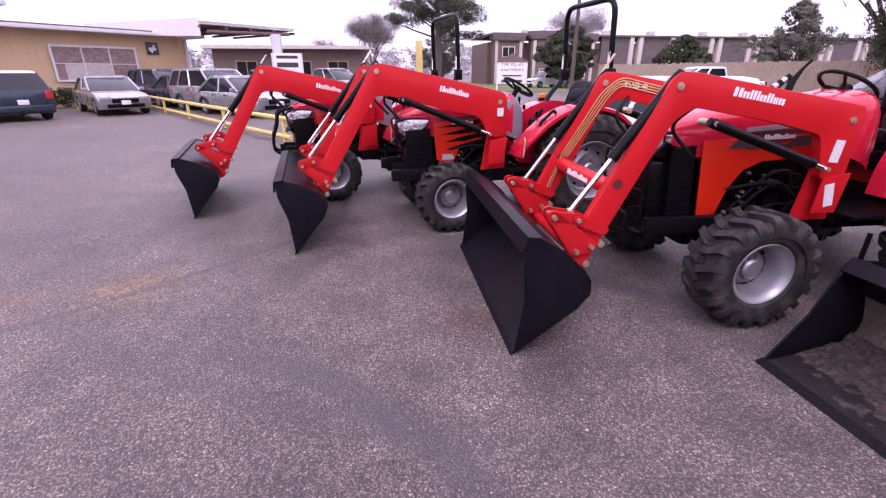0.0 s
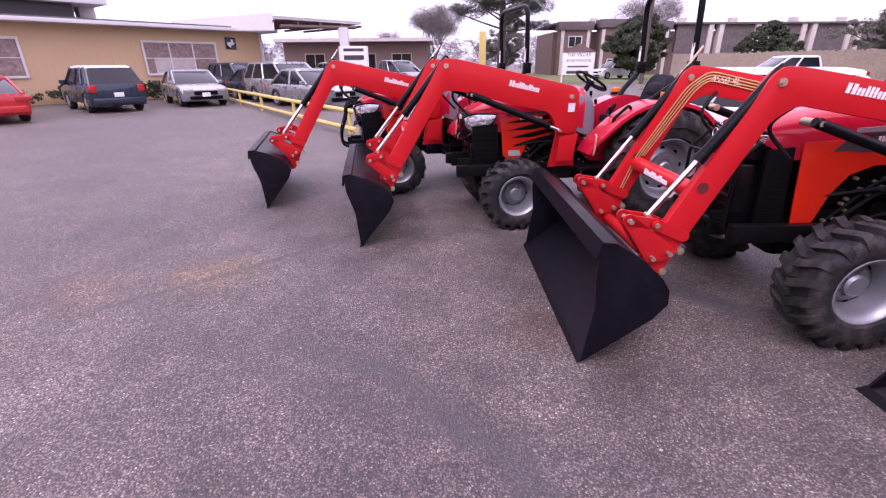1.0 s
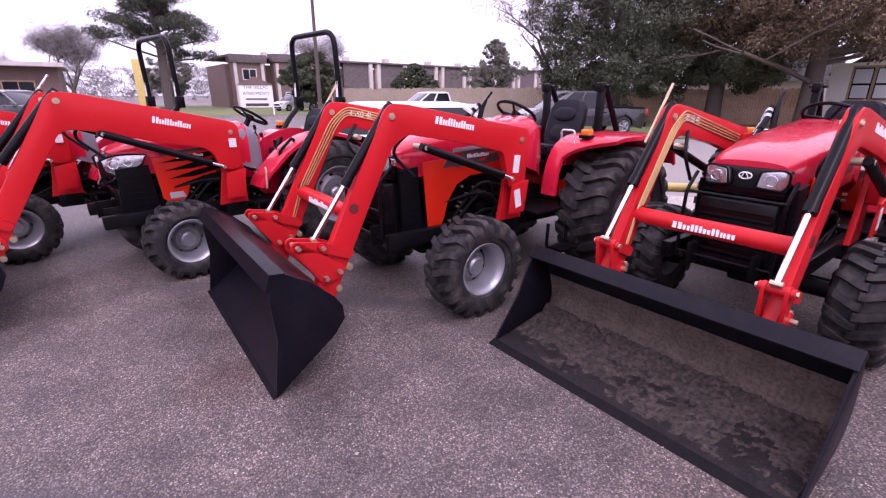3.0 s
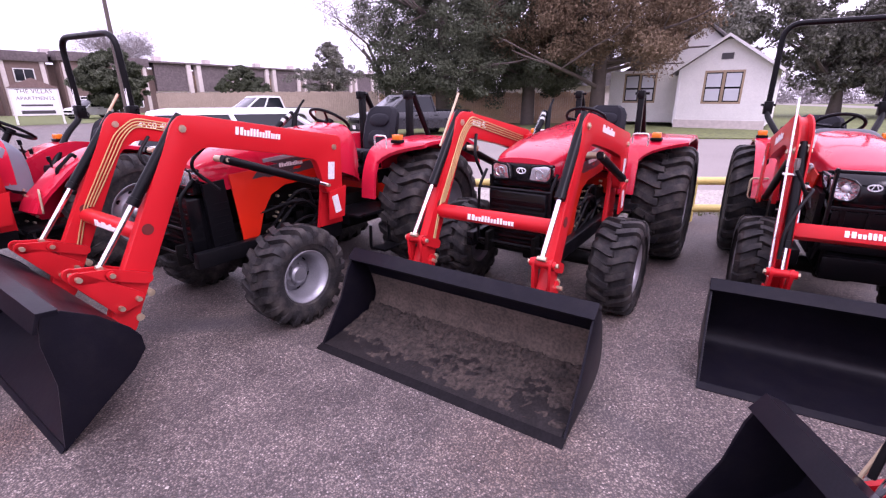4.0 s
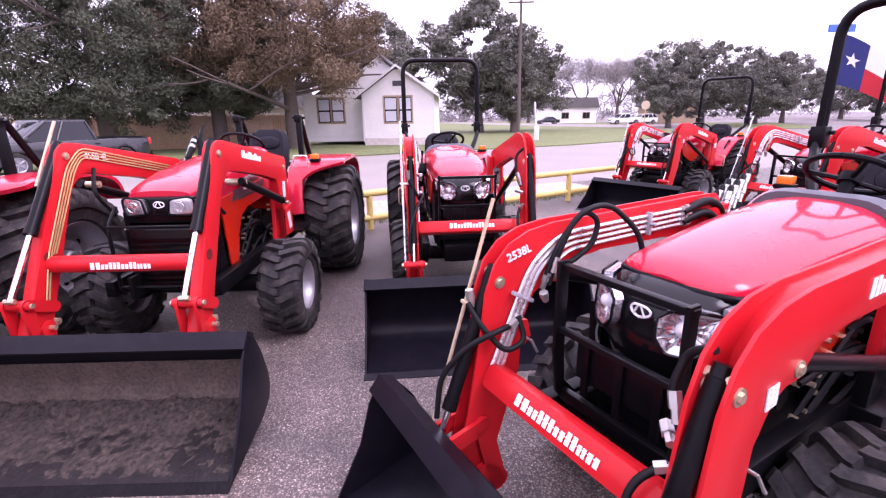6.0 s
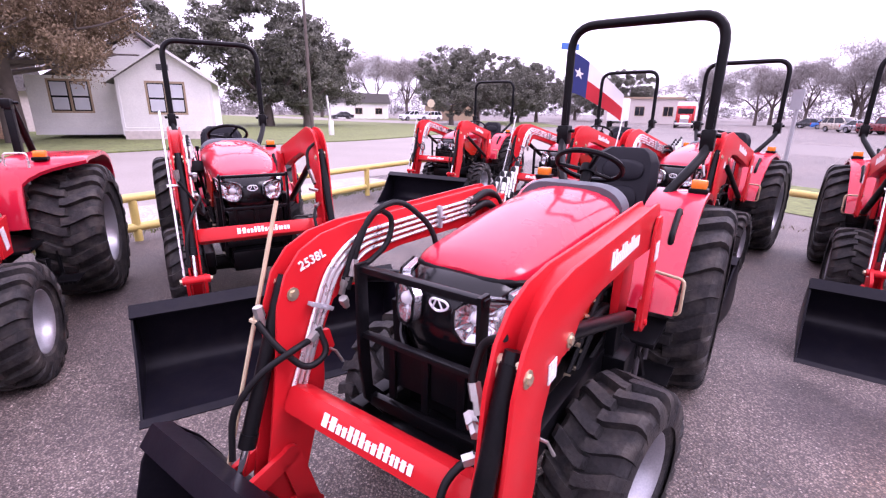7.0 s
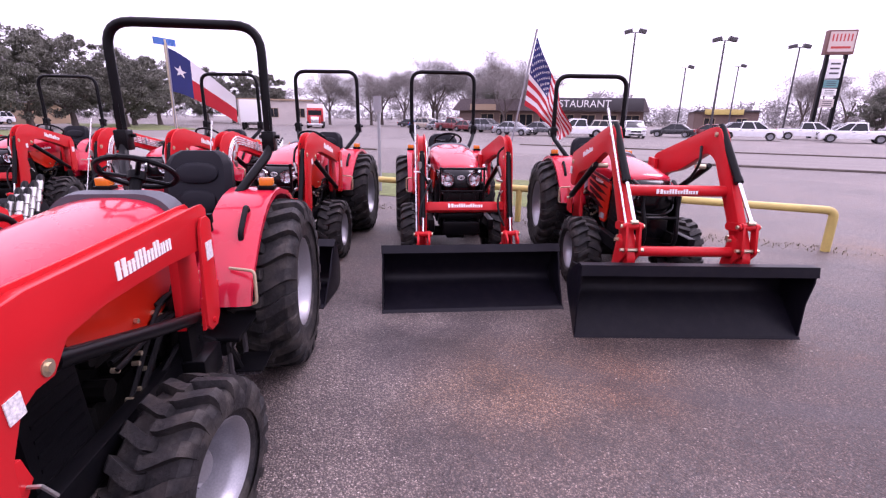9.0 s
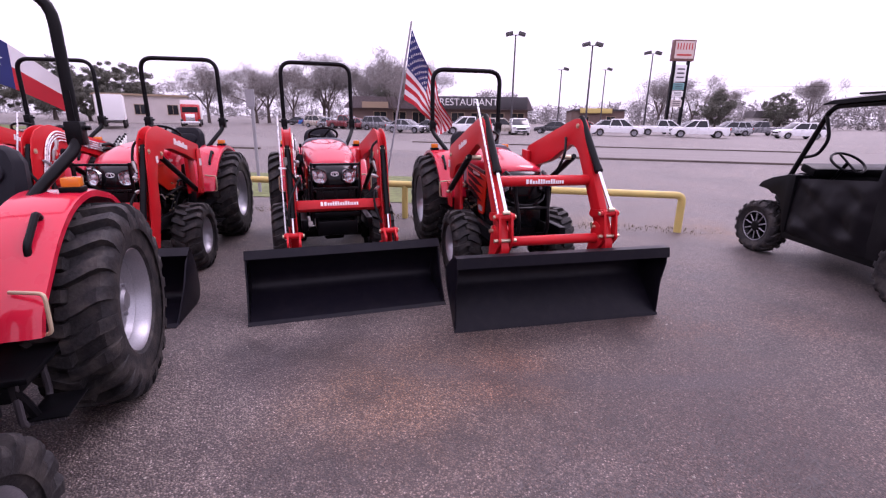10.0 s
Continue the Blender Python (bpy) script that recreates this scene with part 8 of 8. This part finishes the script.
def lot_lamp(x, y, h, heads=2):
    l = thing("lot_lamp", pose(x, y, 0, 0, 0, 12), "tall dark grey parking-lot lamp with flood heads", "lamp post", "parking-lot lamps")
    bm = bmesh.new()
    tube(bm, [(0, 0, 0), (0, 0, h)], [0.13, 0.09], 8)
    part("pole", bm, LAMPPOST, l)
    bm = bmesh.new()
    tube(bm, [(-0.6, 0, h), (0.6, 0, h)], 0.05, 6)
    part("bracket", bm, LAMPPOST, l)
    for s in (-1, 1)[:heads]:
        bm = bmesh.new()
        box(bm, (s * 0.75, 0, h + 0.12), (0.85, 0.55, 0.42), rot_y(s * 14), 0.05)
        part("lamp_head", bm, LAMPPOST, l)


for x, y, h, k in ((4.65, -61.8, 11.3, 2), (-4.33, -61.8, 10.0, 2), (-13.6, -75.5, 10.7, 2), (-1.5, -85, 9.6, 1), (-9.5, -95, 10.5, 1), (26, -92, 9, 1)):
    lot_lamp(x, y, h, k)


def pylon():
    s = thing("pylon_sign", pose(-16.0, -69.6, 0, 0, 0, 15) @ Matrix.Diagonal((0.8, 0.8, 1, 1)), "tall roadside pylon sign with red lettered box and smaller panels", "sign")
    for x in (-1.15, 1.15):
        bm = bmesh.new()
        box(bm, (x, 0, 5.0), (0.42, 0.42, 10.0))
        part("post", bm, BLACK, s)
    bm = bmesh.new()
    box(bm, (0, 0.05, 10.3), (3.5, 0.9, 2.5), None, 0.04)
    part("sign_box", bm, mat("sign_box_brown", (0.16, 0.07, 0.06), 0.5), s)
    bm = bmesh.new()
    box(bm, (0, 0.51, 10.35), (3.1, 0.03, 2.05))
    part("sign_face", bm, mat("sign_face_cream", (0.62, 0.50, 0.45), 0.5), s)
    bm = bmesh.new()
    for i in range(6):
        box(bm, (-1.15 + i * 0.46, 0.53, 10.75), (0.17, 0.02, 0.75))
    box(bm, (0, 0.53, 9.75), (2.4, 0.02, 0.22))
    part("sign_blocks", bm, mat("sign_red", (0.5, 0.05, 0.04), 0.5), s, "red blocks standing for letters")
    for z, h, mm in ((7.6, 2.0, WHITE), (6.0, 0.8, mat("sign_teal", (0.12, 0.3, 0.3), 0.5)), (5.1, 0.7, WHITE), (3.9, 0.9, PALEWALL)):
        bm = bmesh.new()
        box(bm, (0, 0.1, z), (1.8, 0.4, h), None, 0.02)
        pn = part("sign_panel", bm, mm, s)
        bm = bmesh.new()
        for k in range(3):
            box(bm, (0, 0.31, z - h * 0.25 + k * h * 0.25), (1.2, 0.02, h * 0.09))
        part("text_bar", bm, STRIPE, pn)


pylon()


def utility_pole(x, y, h, label, lean=0.0):
    p = thing("utility_pole", pose(x, y, 0), label, "utility pole", "utility poles")
    bm = bmesh.new()
    tube(bm, [(0, 0, -0.2), (lean, 0, h)], [0.17, 0.11], 10)
    part("pole", bm, TRUNK, p, "weathered wooden pole")
    bm = bmesh.new()
    box(bm, (lean, 0, h - 0.8), (0.1, 2.2, 0.12))
    part("crossarm", bm, TRUNK, p)
    return p


utility_pole(15.2, 38.0, 11, "dark wooden utility pole before the apartments")
utility_pole(44.5, -7.2, 12, "tall wooden utility pole at the corner lawn", 0.4)
utility_pole(-30, -130, 11, "distant utility pole beyond the lot")
utility_pole(-24, -110, 11, "distant utility pole beyond the lot")
for a, b_ in (((15.2, 38.0, 10.4), (44.5, -7.2, 11.3)), ((15.2, 38, 10.4), (-40, 52, 10.5)), ((-30, -130, 10.2), (-120, -100, 10.2))):
    bm = bmesh.new()
    a, b_ = Vector(a), Vector(b_)
    tube(bm, [a.lerp(b_, i / 12) - Vector((0, 0, 4 * 1.0 * (i / 12) * (1 - i / 12))) for i in range(13)], 0.018, 5)
    tagged(part("power_cable", bm, BLACK), "thin dark overhead cable between poles", "cable", "overhead cables")

# corner post, street sign
p = thing("street_sign_post", pose(10.5, -8.75, 0), "grey metal street post with small blue name plate", "street sign")
bm = bmesh.new()
tube(bm, [(0, 0, 0), (0, 0, 3.25)], 0.03, 8)
part("post", bm, ZINC, p)
bm = bmesh.new()
box(bm, (0, 0.0, 3.2), (0.03, 0.5, 0.14))
part("name_plate", bm, BRIGHTBLUE, p, "small blue plate")
p = thing("marker_post", pose(33.4, -7.0, 0), "white leaning marker post on the corner lawn", "post")
bm = bmesh.new()
tube(bm, [(0, 0, 0), (-0.1, 0.25, 2.6)], 0.06, 8)
box(bm, (0, 0.05, 0.5), (0.4, 0.3, 1.0), None, 0.03)
part("post", bm, TRIMW, p)
p = thing("sign_post", pose(6.2, -10.6, 0), "thin grey steel sign post with a small blank sign", "post")
bm = bmesh.new()
tube(bm, [(0, 0, 0), (0, 0, 2.1)], 0.035, 8)
box(bm, (0, 0.04, 1.95), (0.2, 0.02, 0.35))
part("post", bm, DECALGREY, p)
p = thing("stop_sign", pose(41.5, -17.5, 0), "street stop sign seen from behind", "street sign")
bm = bmesh.new()
tube(bm, [(0, 0, 0), (0, 0, 2.4)], 0.04, 8)
tube(bm, [(-0.02, 0, 2.4), (0.02, 0, 2.4)], 0.38, 8)
part("post", bm, ZINC, p)
p = thing("yellow_post", pose(2.9, 41, 0), "tall square yellow sign post by the car lot", "post")
bm = bmesh.new()
box(bm, (0, 0, 2.0), (0.55, 0.4, 4.0), None, 0.02)
part("post", bm, YELLOW, p)

# ---------------------------------------------------------------- flags
FBLUE = mat("flag_blue_cloth", (0.02, 0.03, 0.14), 0.8, 0, 0.15, 6)
FRED = mat("flag_red_cloth", (0.5, 0.02, 0.03), 0.8, 0, 0.12, 6)
FWHITE = mat("flag_white_cloth", (0.75, 0.74, 0.75), 0.8, 0, 0.06, 6)


def star(bm, o, u, v, r, mi):
    c = bm.verts.new(o)
    ring = []
    for i in range(10):
        rr = r if i % 2 == 0 else r * 0.4
        a = math.pi / 2 + i * math.pi / 5
        ring.append(bm.verts.new(o + u * rr * math.cos(a) + v * rr * math.sin(a)))
    for i in range(10):
        bm.faces.new((c, ring[i], ring[(i + 1) % 10])).material_index = mi


def flag(name, foot, top, label, surf, kind, nu=26, nv=26):
    f = thing(name, Matrix(), label, "flag")
    bm = bmesh.new()
    tube(bm, [foot, top], 0.014, 8)
    part("flag_pole", bm, DECALGREY, f, "thin leaning flag pole")
    bm = bmesh.new()
    g = [[bm.verts.new(surf(i / nu, j / nv)) for j in range(nv + 1)] for i in range(nu + 1)]
    for i in range(nu):
        for j in range(nv):
            u, v = (i + 0.5) / nu, (j + 0.5) / nv
            if kind == "stripes":
                mi = 2 if (u < 0.4 and v < 7 / 13) else (1 if int(v * 13) % 2 == 0 else 0)
            else:
                mi = 2 if u < 1 / 3 else (0 if v < 0.5 else 1)
            bm.faces.new((g[i][j], g[i + 1][j], g[i + 1][j + 1], g[i][j + 1])).material_index = mi

    def frame_at(u, v):
        o = surf(u, v)
        a = (surf(u + 0.02, v) - surf(u - 0.02, v)).normalized()
        b = (surf(u, v - 0.02) - surf(u, v + 0.02)).normalized()
        return o, a, b, a.cross(b).normalized()

    for s in (-1, 1):
        if kind == "stripes":
            for r_ in range(9):
                for q in range(6 if r_ % 2 == 0 else 5):
                    o, a, b, n_ = frame_at(0.033 + 0.0665 * q + (0.033 if r_ % 2 else 0), 0.05 + 0.0545 * r_)
                    star(bm, o + n_ * s * 0.006, a, b, 0.022, 0)
        else:
            o, a, b, n_ = frame_at(0.165, 0.45)
            star(bm, o + n_ * s * 0.012, a, b, 0.13, 0)
    part("cloth", bm, [FWHITE, FRED, FBLUE], f, "waving cloth", sharp=80)
    return f


def us_surf(u, v):
    # hoist along the pole's top, the fly falls and folds
    top, hoist = Vector((2.22, -8.78, 2.86)), Vector((0.13, 0.02, -0.98))
    fly = Vector((-0.62, 0.05, -1.30)).lerp(Vector((-0.50, -0.10, -0.60)), v)
    wob = 0.09 * math.sin(10 * u + 4 * v) * (0.15 + u) + 0.035 * math.sin(19 * u - 6 * v) * u
    return top + hoist * v + fly * u + Vector((0.22, 0.95, 0.08)) * wob + Vector((-0.10, 0, 0.05)) * math.sin(3.1 * u) * v


def tx_surf(u, v):
    top, d = Vector((10.0, -8.43, 3.02)), Vector((0.02, 0.0, -1.0))
    ang = 0.35 + 0.45 * u
    side = Vector((-0.72, -0.66, 0))
    run = Vector((0, 0, 0)) + side * (1.25 * u) + Vector((0, 0, -1)) * (0.95 * u ** 1.25)
    wob = 0.07 * math.sin(7 * u + 2 * v) * u
    return top + d * (v * 0.88 * (1 - 0.35 * u)) + run + Vector((0.6, -0.7, 0.1)) * wob


flag("us_flag", (2.77, -8.78, 0.0), (2.225, -8.78, 2.96), "american flag on a leaning pole between tractors", us_surf, "stripes", 40, 26)
flag("state_flag", (10.1, -8.43, 0.0), (9.99, -8.43, 3.1), "lone star state flag blowing from a pole", tx_surf, "lone", 30, 20)


# ---------------------------------------------------------------- side-by-side utility vehicle
def side_by_side(m):
    v = thing("utility_vehicle", m, "black side-by-side utility vehicle with soft doors and hard roof", "utility vehicle")
    for x in (1.0, -1.0):
        for s in (-1, 1):
            w = new("wheel")
            w.parent = v
            w.matrix_basis = pose(x, s * 0.62, 0.33, 0, x * 20, (0 if s > 0 else 180) + (6 if x > 0 else 0))
            if "utvwheel" not in MESHES:
                MESHES["utvwheel"] = (tyre_mesh(0.335, 0.25, 0.19, 17, 0.024, 0.2), rim_mesh(0.19, 0.24, 0.02, 5, BLACK))
                b2 = bmesh.new()
                for i in range(10):
                    a = 2 * math.pi * i / 10
                    tube(b2, [(0.05 * math.cos(a), 0.09, 0.05 * math.sin(a)), (0.17 * math.cos(a), 0.09, 0.17 * math.sin(a))], 0.009, 5)
                tube(b2, [(0.185 * math.cos(a), 0.10, 0.185 * math.sin(a)) for a in [2 * math.pi * i / 32 for i in range(33)]], 0.007, 6, cap=False)
                q = bpy.data.meshes.new("spokes")
                b2.to_mesh(q)
                b2.free()
                q.materials.append(SILVER)
                MESHES["utvspoke"] = q
            shared("tyre", MESHES["utvwheel"][0], w)
            shared("rim", MESHES["utvwheel"][1], w)
            shared("spokes", MESHES["utvspoke"], w, "machined silver spokes")
    bm = bmesh.new()
    prism(bm, [(1.14, 0.78), (1.09, 0.90), (0.90, 0.99), (0.66, 1.06), (0.52, 1.06), (0.50, 0.34), (0.60, 0.34), (0.66, 0.52), (0.74, 0.66), (0.86, 0.73), (1.06, 0.74)], -0.54, 0.54, bevel=0.04)
    box(bm, (1.02, 0, 0.55), (0.16, 0.7, 0.34), None, 0.03)
    prism(bm, [(0.6, 0.28), (-1.5, 0.28), (-1.5, 0.36), (0.6, 0.36)], -0.66, 0.66, bevel=0.01)
    prism(bm, [(-0.62, 0.36), (-0.62, 0.95), (-1.55, 0.95), (-1.55, 0.60), (-1.3, 0.72), (-0.72, 0.72), (-0.66, 0.36)], -0.62, 0.62, bevel=0.03)
    part("body", bm, BLACKPLASTIC, v, "black plastic bodywork")
    for s in (-1, 1):
        # front fender panel behind the wheel
        bm = bmesh.new()
        prism(bm, [(1.10, 0.83), (1.05, 0.90), (0.88, 0.975), (0.62, 1.04), (0.52, 1.04), (0.52, 0.36), (0.58, 0.36), (0.63, 0.58), (0.70, 0.72), (0.82, 0.80), (0.98, 0.82)], s * 0.54, s * 0.70, bevel=0.018)
        part("front_fender", bm, BLACKPLASTIC, v, "black plastic front fender")
        # slack fabric doors with folds
        for name, x0, x1, zt in (("soft_door", 0.53, -0.52, (1.00, 1.10)), ("soft_rear_panel", -0.50, -1.50, (1.82, 1.80))):
            bm = bmesh.new()
            nx, nz, rows = 26, 24, []
            for side_ in (0.0, 0.012):
                grid = []
                for i in range(nx + 1):
                    f = i / nx
                    top = zt[0] + (zt[1] - zt[0]) * f
                    col = []
                    for k in range(nz + 1):
                        g = k / nz
                        x, z = x0 + (x1 - x0) * f, 0.35 + (top - 0.35) * g
                        fold = 0.030 * abs(math.sin(5 * f + 7 * g + 1.5 * noise.noise(Vector((x * 2, z * 2, 5))))) ** 0.6 + 0.06 * noise.noise(Vector((x * 3.5, z * 3.5, s))) + 0.012 * noise.noise(Vector((x * 9, z * 7, 2 * s)))
                        edge = min(1.0, 6 * min(f, 1 - f, g, 1 - g) + 0.1)
                        col.append(bm.verts.new((x, s * (0.675 - 0.05 * max(0.0, g - 0.5) + fold * edge - side_), z)))
                    grid.append(col)
                rows.append(grid)
            for grid in rows:
                for i in range(nx):
                    for k in range(nz):
                        bm.faces.new((grid[i][k], grid[i + 1][k], grid[i + 1][k + 1], grid[i][k + 1]))
            rim_ = [(i, 0) for i in range(nx)] + [(nx, k) for k in range(nz)] + [(i, nz) for i in range(nx, 0, -1)] + [(0, k) for k in range(nz, 0, -1)]
            for (i, k), (i2, k2) in zip(rim_, rim_[1:] + rim_[:1]):
                bm.faces.new((rows[0][i][k], rows[0][i2][k2], rows[1][i2][k2], rows[1][i][k]))
            bmesh.ops.recalc_face_normals(bm, faces=bm.faces)
            part(name, bm, FABRIC, v, "slack black fabric door panel", 60)
        bm = bmesh.new()
        tube(bm, rounded([(0.72, s * 0.62, 0.98), (0.38, s * 0.58, 1.80), (-1.2, s * 0.58, 1.86), (-1.3, s * 0.6, 0.9)], 0.12), 0.028, 10)
        part("cage_tube", bm, BLACK, v, "black steel cage tube")
        bm = bmesh.new()
        tube(bm, [(-0.5, s * 0.6, 0.5), (-0.55, s * 0.58, 1.84)], 0.026, 10)
        part("cage_post", bm, BLACK, v)
        bm = bmesh.new()
        tube(bm, rounded([(0.58, s * 0.60, 1.24), (0.40, s * 0.60, 1.28), (0.30, s * 0.60, 1.46), (0.40, s * 0.6, 1.70)], 0.08), 0.018, 8)
        part("grab_bar", bm, BLACK, v, "bent black grab bar behind the pillar")
        bm = bmesh.new()
        box(bm, (1.11, s * 0.40, 0.84), (0.07, 0.20, 0.08), rot_y(20), 0.02)
        part("headlight", bm, LAMP, v)
    bm = bmesh.new()
    box(bm, (0.56, 0, 1.10), (0.22, 1.1, 0.10), rot_y(-14), 0.03)
    part("dashboard", bm, BLACKPLASTIC, v, "black plastic dashboard")
    bm = bmesh.new()
    secs = []
    for x, z, t_ in ((0.42, 1.83, 0.02), (0.30, 1.87, 0.05), (-0.4, 1.91, 0.06), (-1.25, 1.90, 0.06), (-1.40, 1.86, 0.03)):
        secs.append([(x, -0.66, z - t_), (x, -0.66, z - 0.01), (x, -0.56, z + 0.015), (x, 0.56, z + 0.015), (x, 0.66, z - 0.01), (x, 0.66, z - t_)])
    loft(bm, secs)
    rf = part("roof", bm, BLACK, v, "black ribbed hard roof")
    for y in (-0.42, -0.14, 0.14, 0.42):
        bm = bmesh.new()
        box(bm, (-0.45, y, 1.928), (1.35, 0.09, 0.022), None, 0.008)
        part("roof_rib", bm, BLACK, rf)
    bm = bmesh.new()
    box(bm, (-1.28, 0, 1.36), (0.01, 1.1, 0.8))
    rw = part("rear_window", bm, CLEAR, v, "clear plastic rear window")
    bm = bmesh.new()
    box(bm, (-0.15, 0, 0.78), (0.5, 1.2, 0.14), None, 0.05)
    box(bm, (-0.42, 0, 1.08), (0.14, 1.2, 0.55), rot_y(-10), 0.05)
    part("bench_seat", bm, VINYL, v)
    bm = bmesh.new()
    mm = Matrix.Translation((0.35, 0.28, 1.20)) @ rot_y(-35)
    tube(bm, [mm @ Vector((0.17 * math.cos(a), 0.17 * math.sin(a), 0)) for a in [2 * math.pi * i / 24 for i in range(25)]], 0.014, 8, cap=False)
    tube(bm, [mm @ Vector((-0.17, 0, 0)), mm @ Vector((0.17, 0, 0))], 0.012, 6)
    tube(bm, [mm @ Vector((0, 0, 0)), mm @ Vector((0, 0, -0.35))], 0.02, 8)
    part("steering_wheel", bm, BLACKPLASTIC, v)
    bm = bmesh.new()
    tube(bm, rounded([(1.06, -0.35, 0.55), (1.22, -0.35, 0.70), (1.22, 0.35, 0.70), (1.06, 0.35, 0.55)], 0.06), 0.022, 8)
    part("front_bumper", bm, BLACK, v)
    return v


side_by_side(pose(-3.48, -7.52, 0, 0, 0, -76))

# trucks on the far side of the cross street
def rig(m, cab, box_mat, label):
    t = thing("truck", m, label, "truck")
    bm = bmesh.new()
    box(bm, (0, 0, 1.75), (2.4, 2.3, 2.3), None, 0.12)
    box(bm, (1.9, 0, 1.2), (1.6, 1.6, 1.2), None, 0.12)
    part("cab", bm, cab, t)
    bm = bmesh.new()
    box(bm, (1.21, 0, 2.2), (0.03, 1.9, 0.7))
    part("windscreen", bm, WINDOW, t)
    bm = bmesh.new()
    box(bm, (2.72, 0, 1.15), (0.06, 1.1, 1.0), None, 0.03)
    box(bm, (2.75, 0, 0.55), (0.12, 2.2, 0.3), None, 0.04)
    part("grille", bm, CHROME, t)
    bm = bmesh.new()
    box(bm, (-5.5, 0, 2.2), (8.5, 2.4, 2.6), None, 0.03)
    part("cargo_box", bm, box_mat, t)
    for x in (1.9, -1.0, -7.5):
        for s in (-1, 1):
            bm = bmesh.new()
            lathe(bm, [(0.001, -0.15), (0.45, -0.15), (0.5, -0.1), (0.5, 0.1), (0.45, 0.15), (0.001, 0.15)], 20, s * 1.05, (x, 0.5))
            part("wheel", bm, RUBBER, t)
    return t


rig(pose(48, -58, 0, 0, 0, 128), REDP, WHITE, "red semi truck with chrome grille beyond the road")
rig(pose(52, -50, 0, 0, 0, -45), WHITEP, WHITE, "white box truck beyond the road")
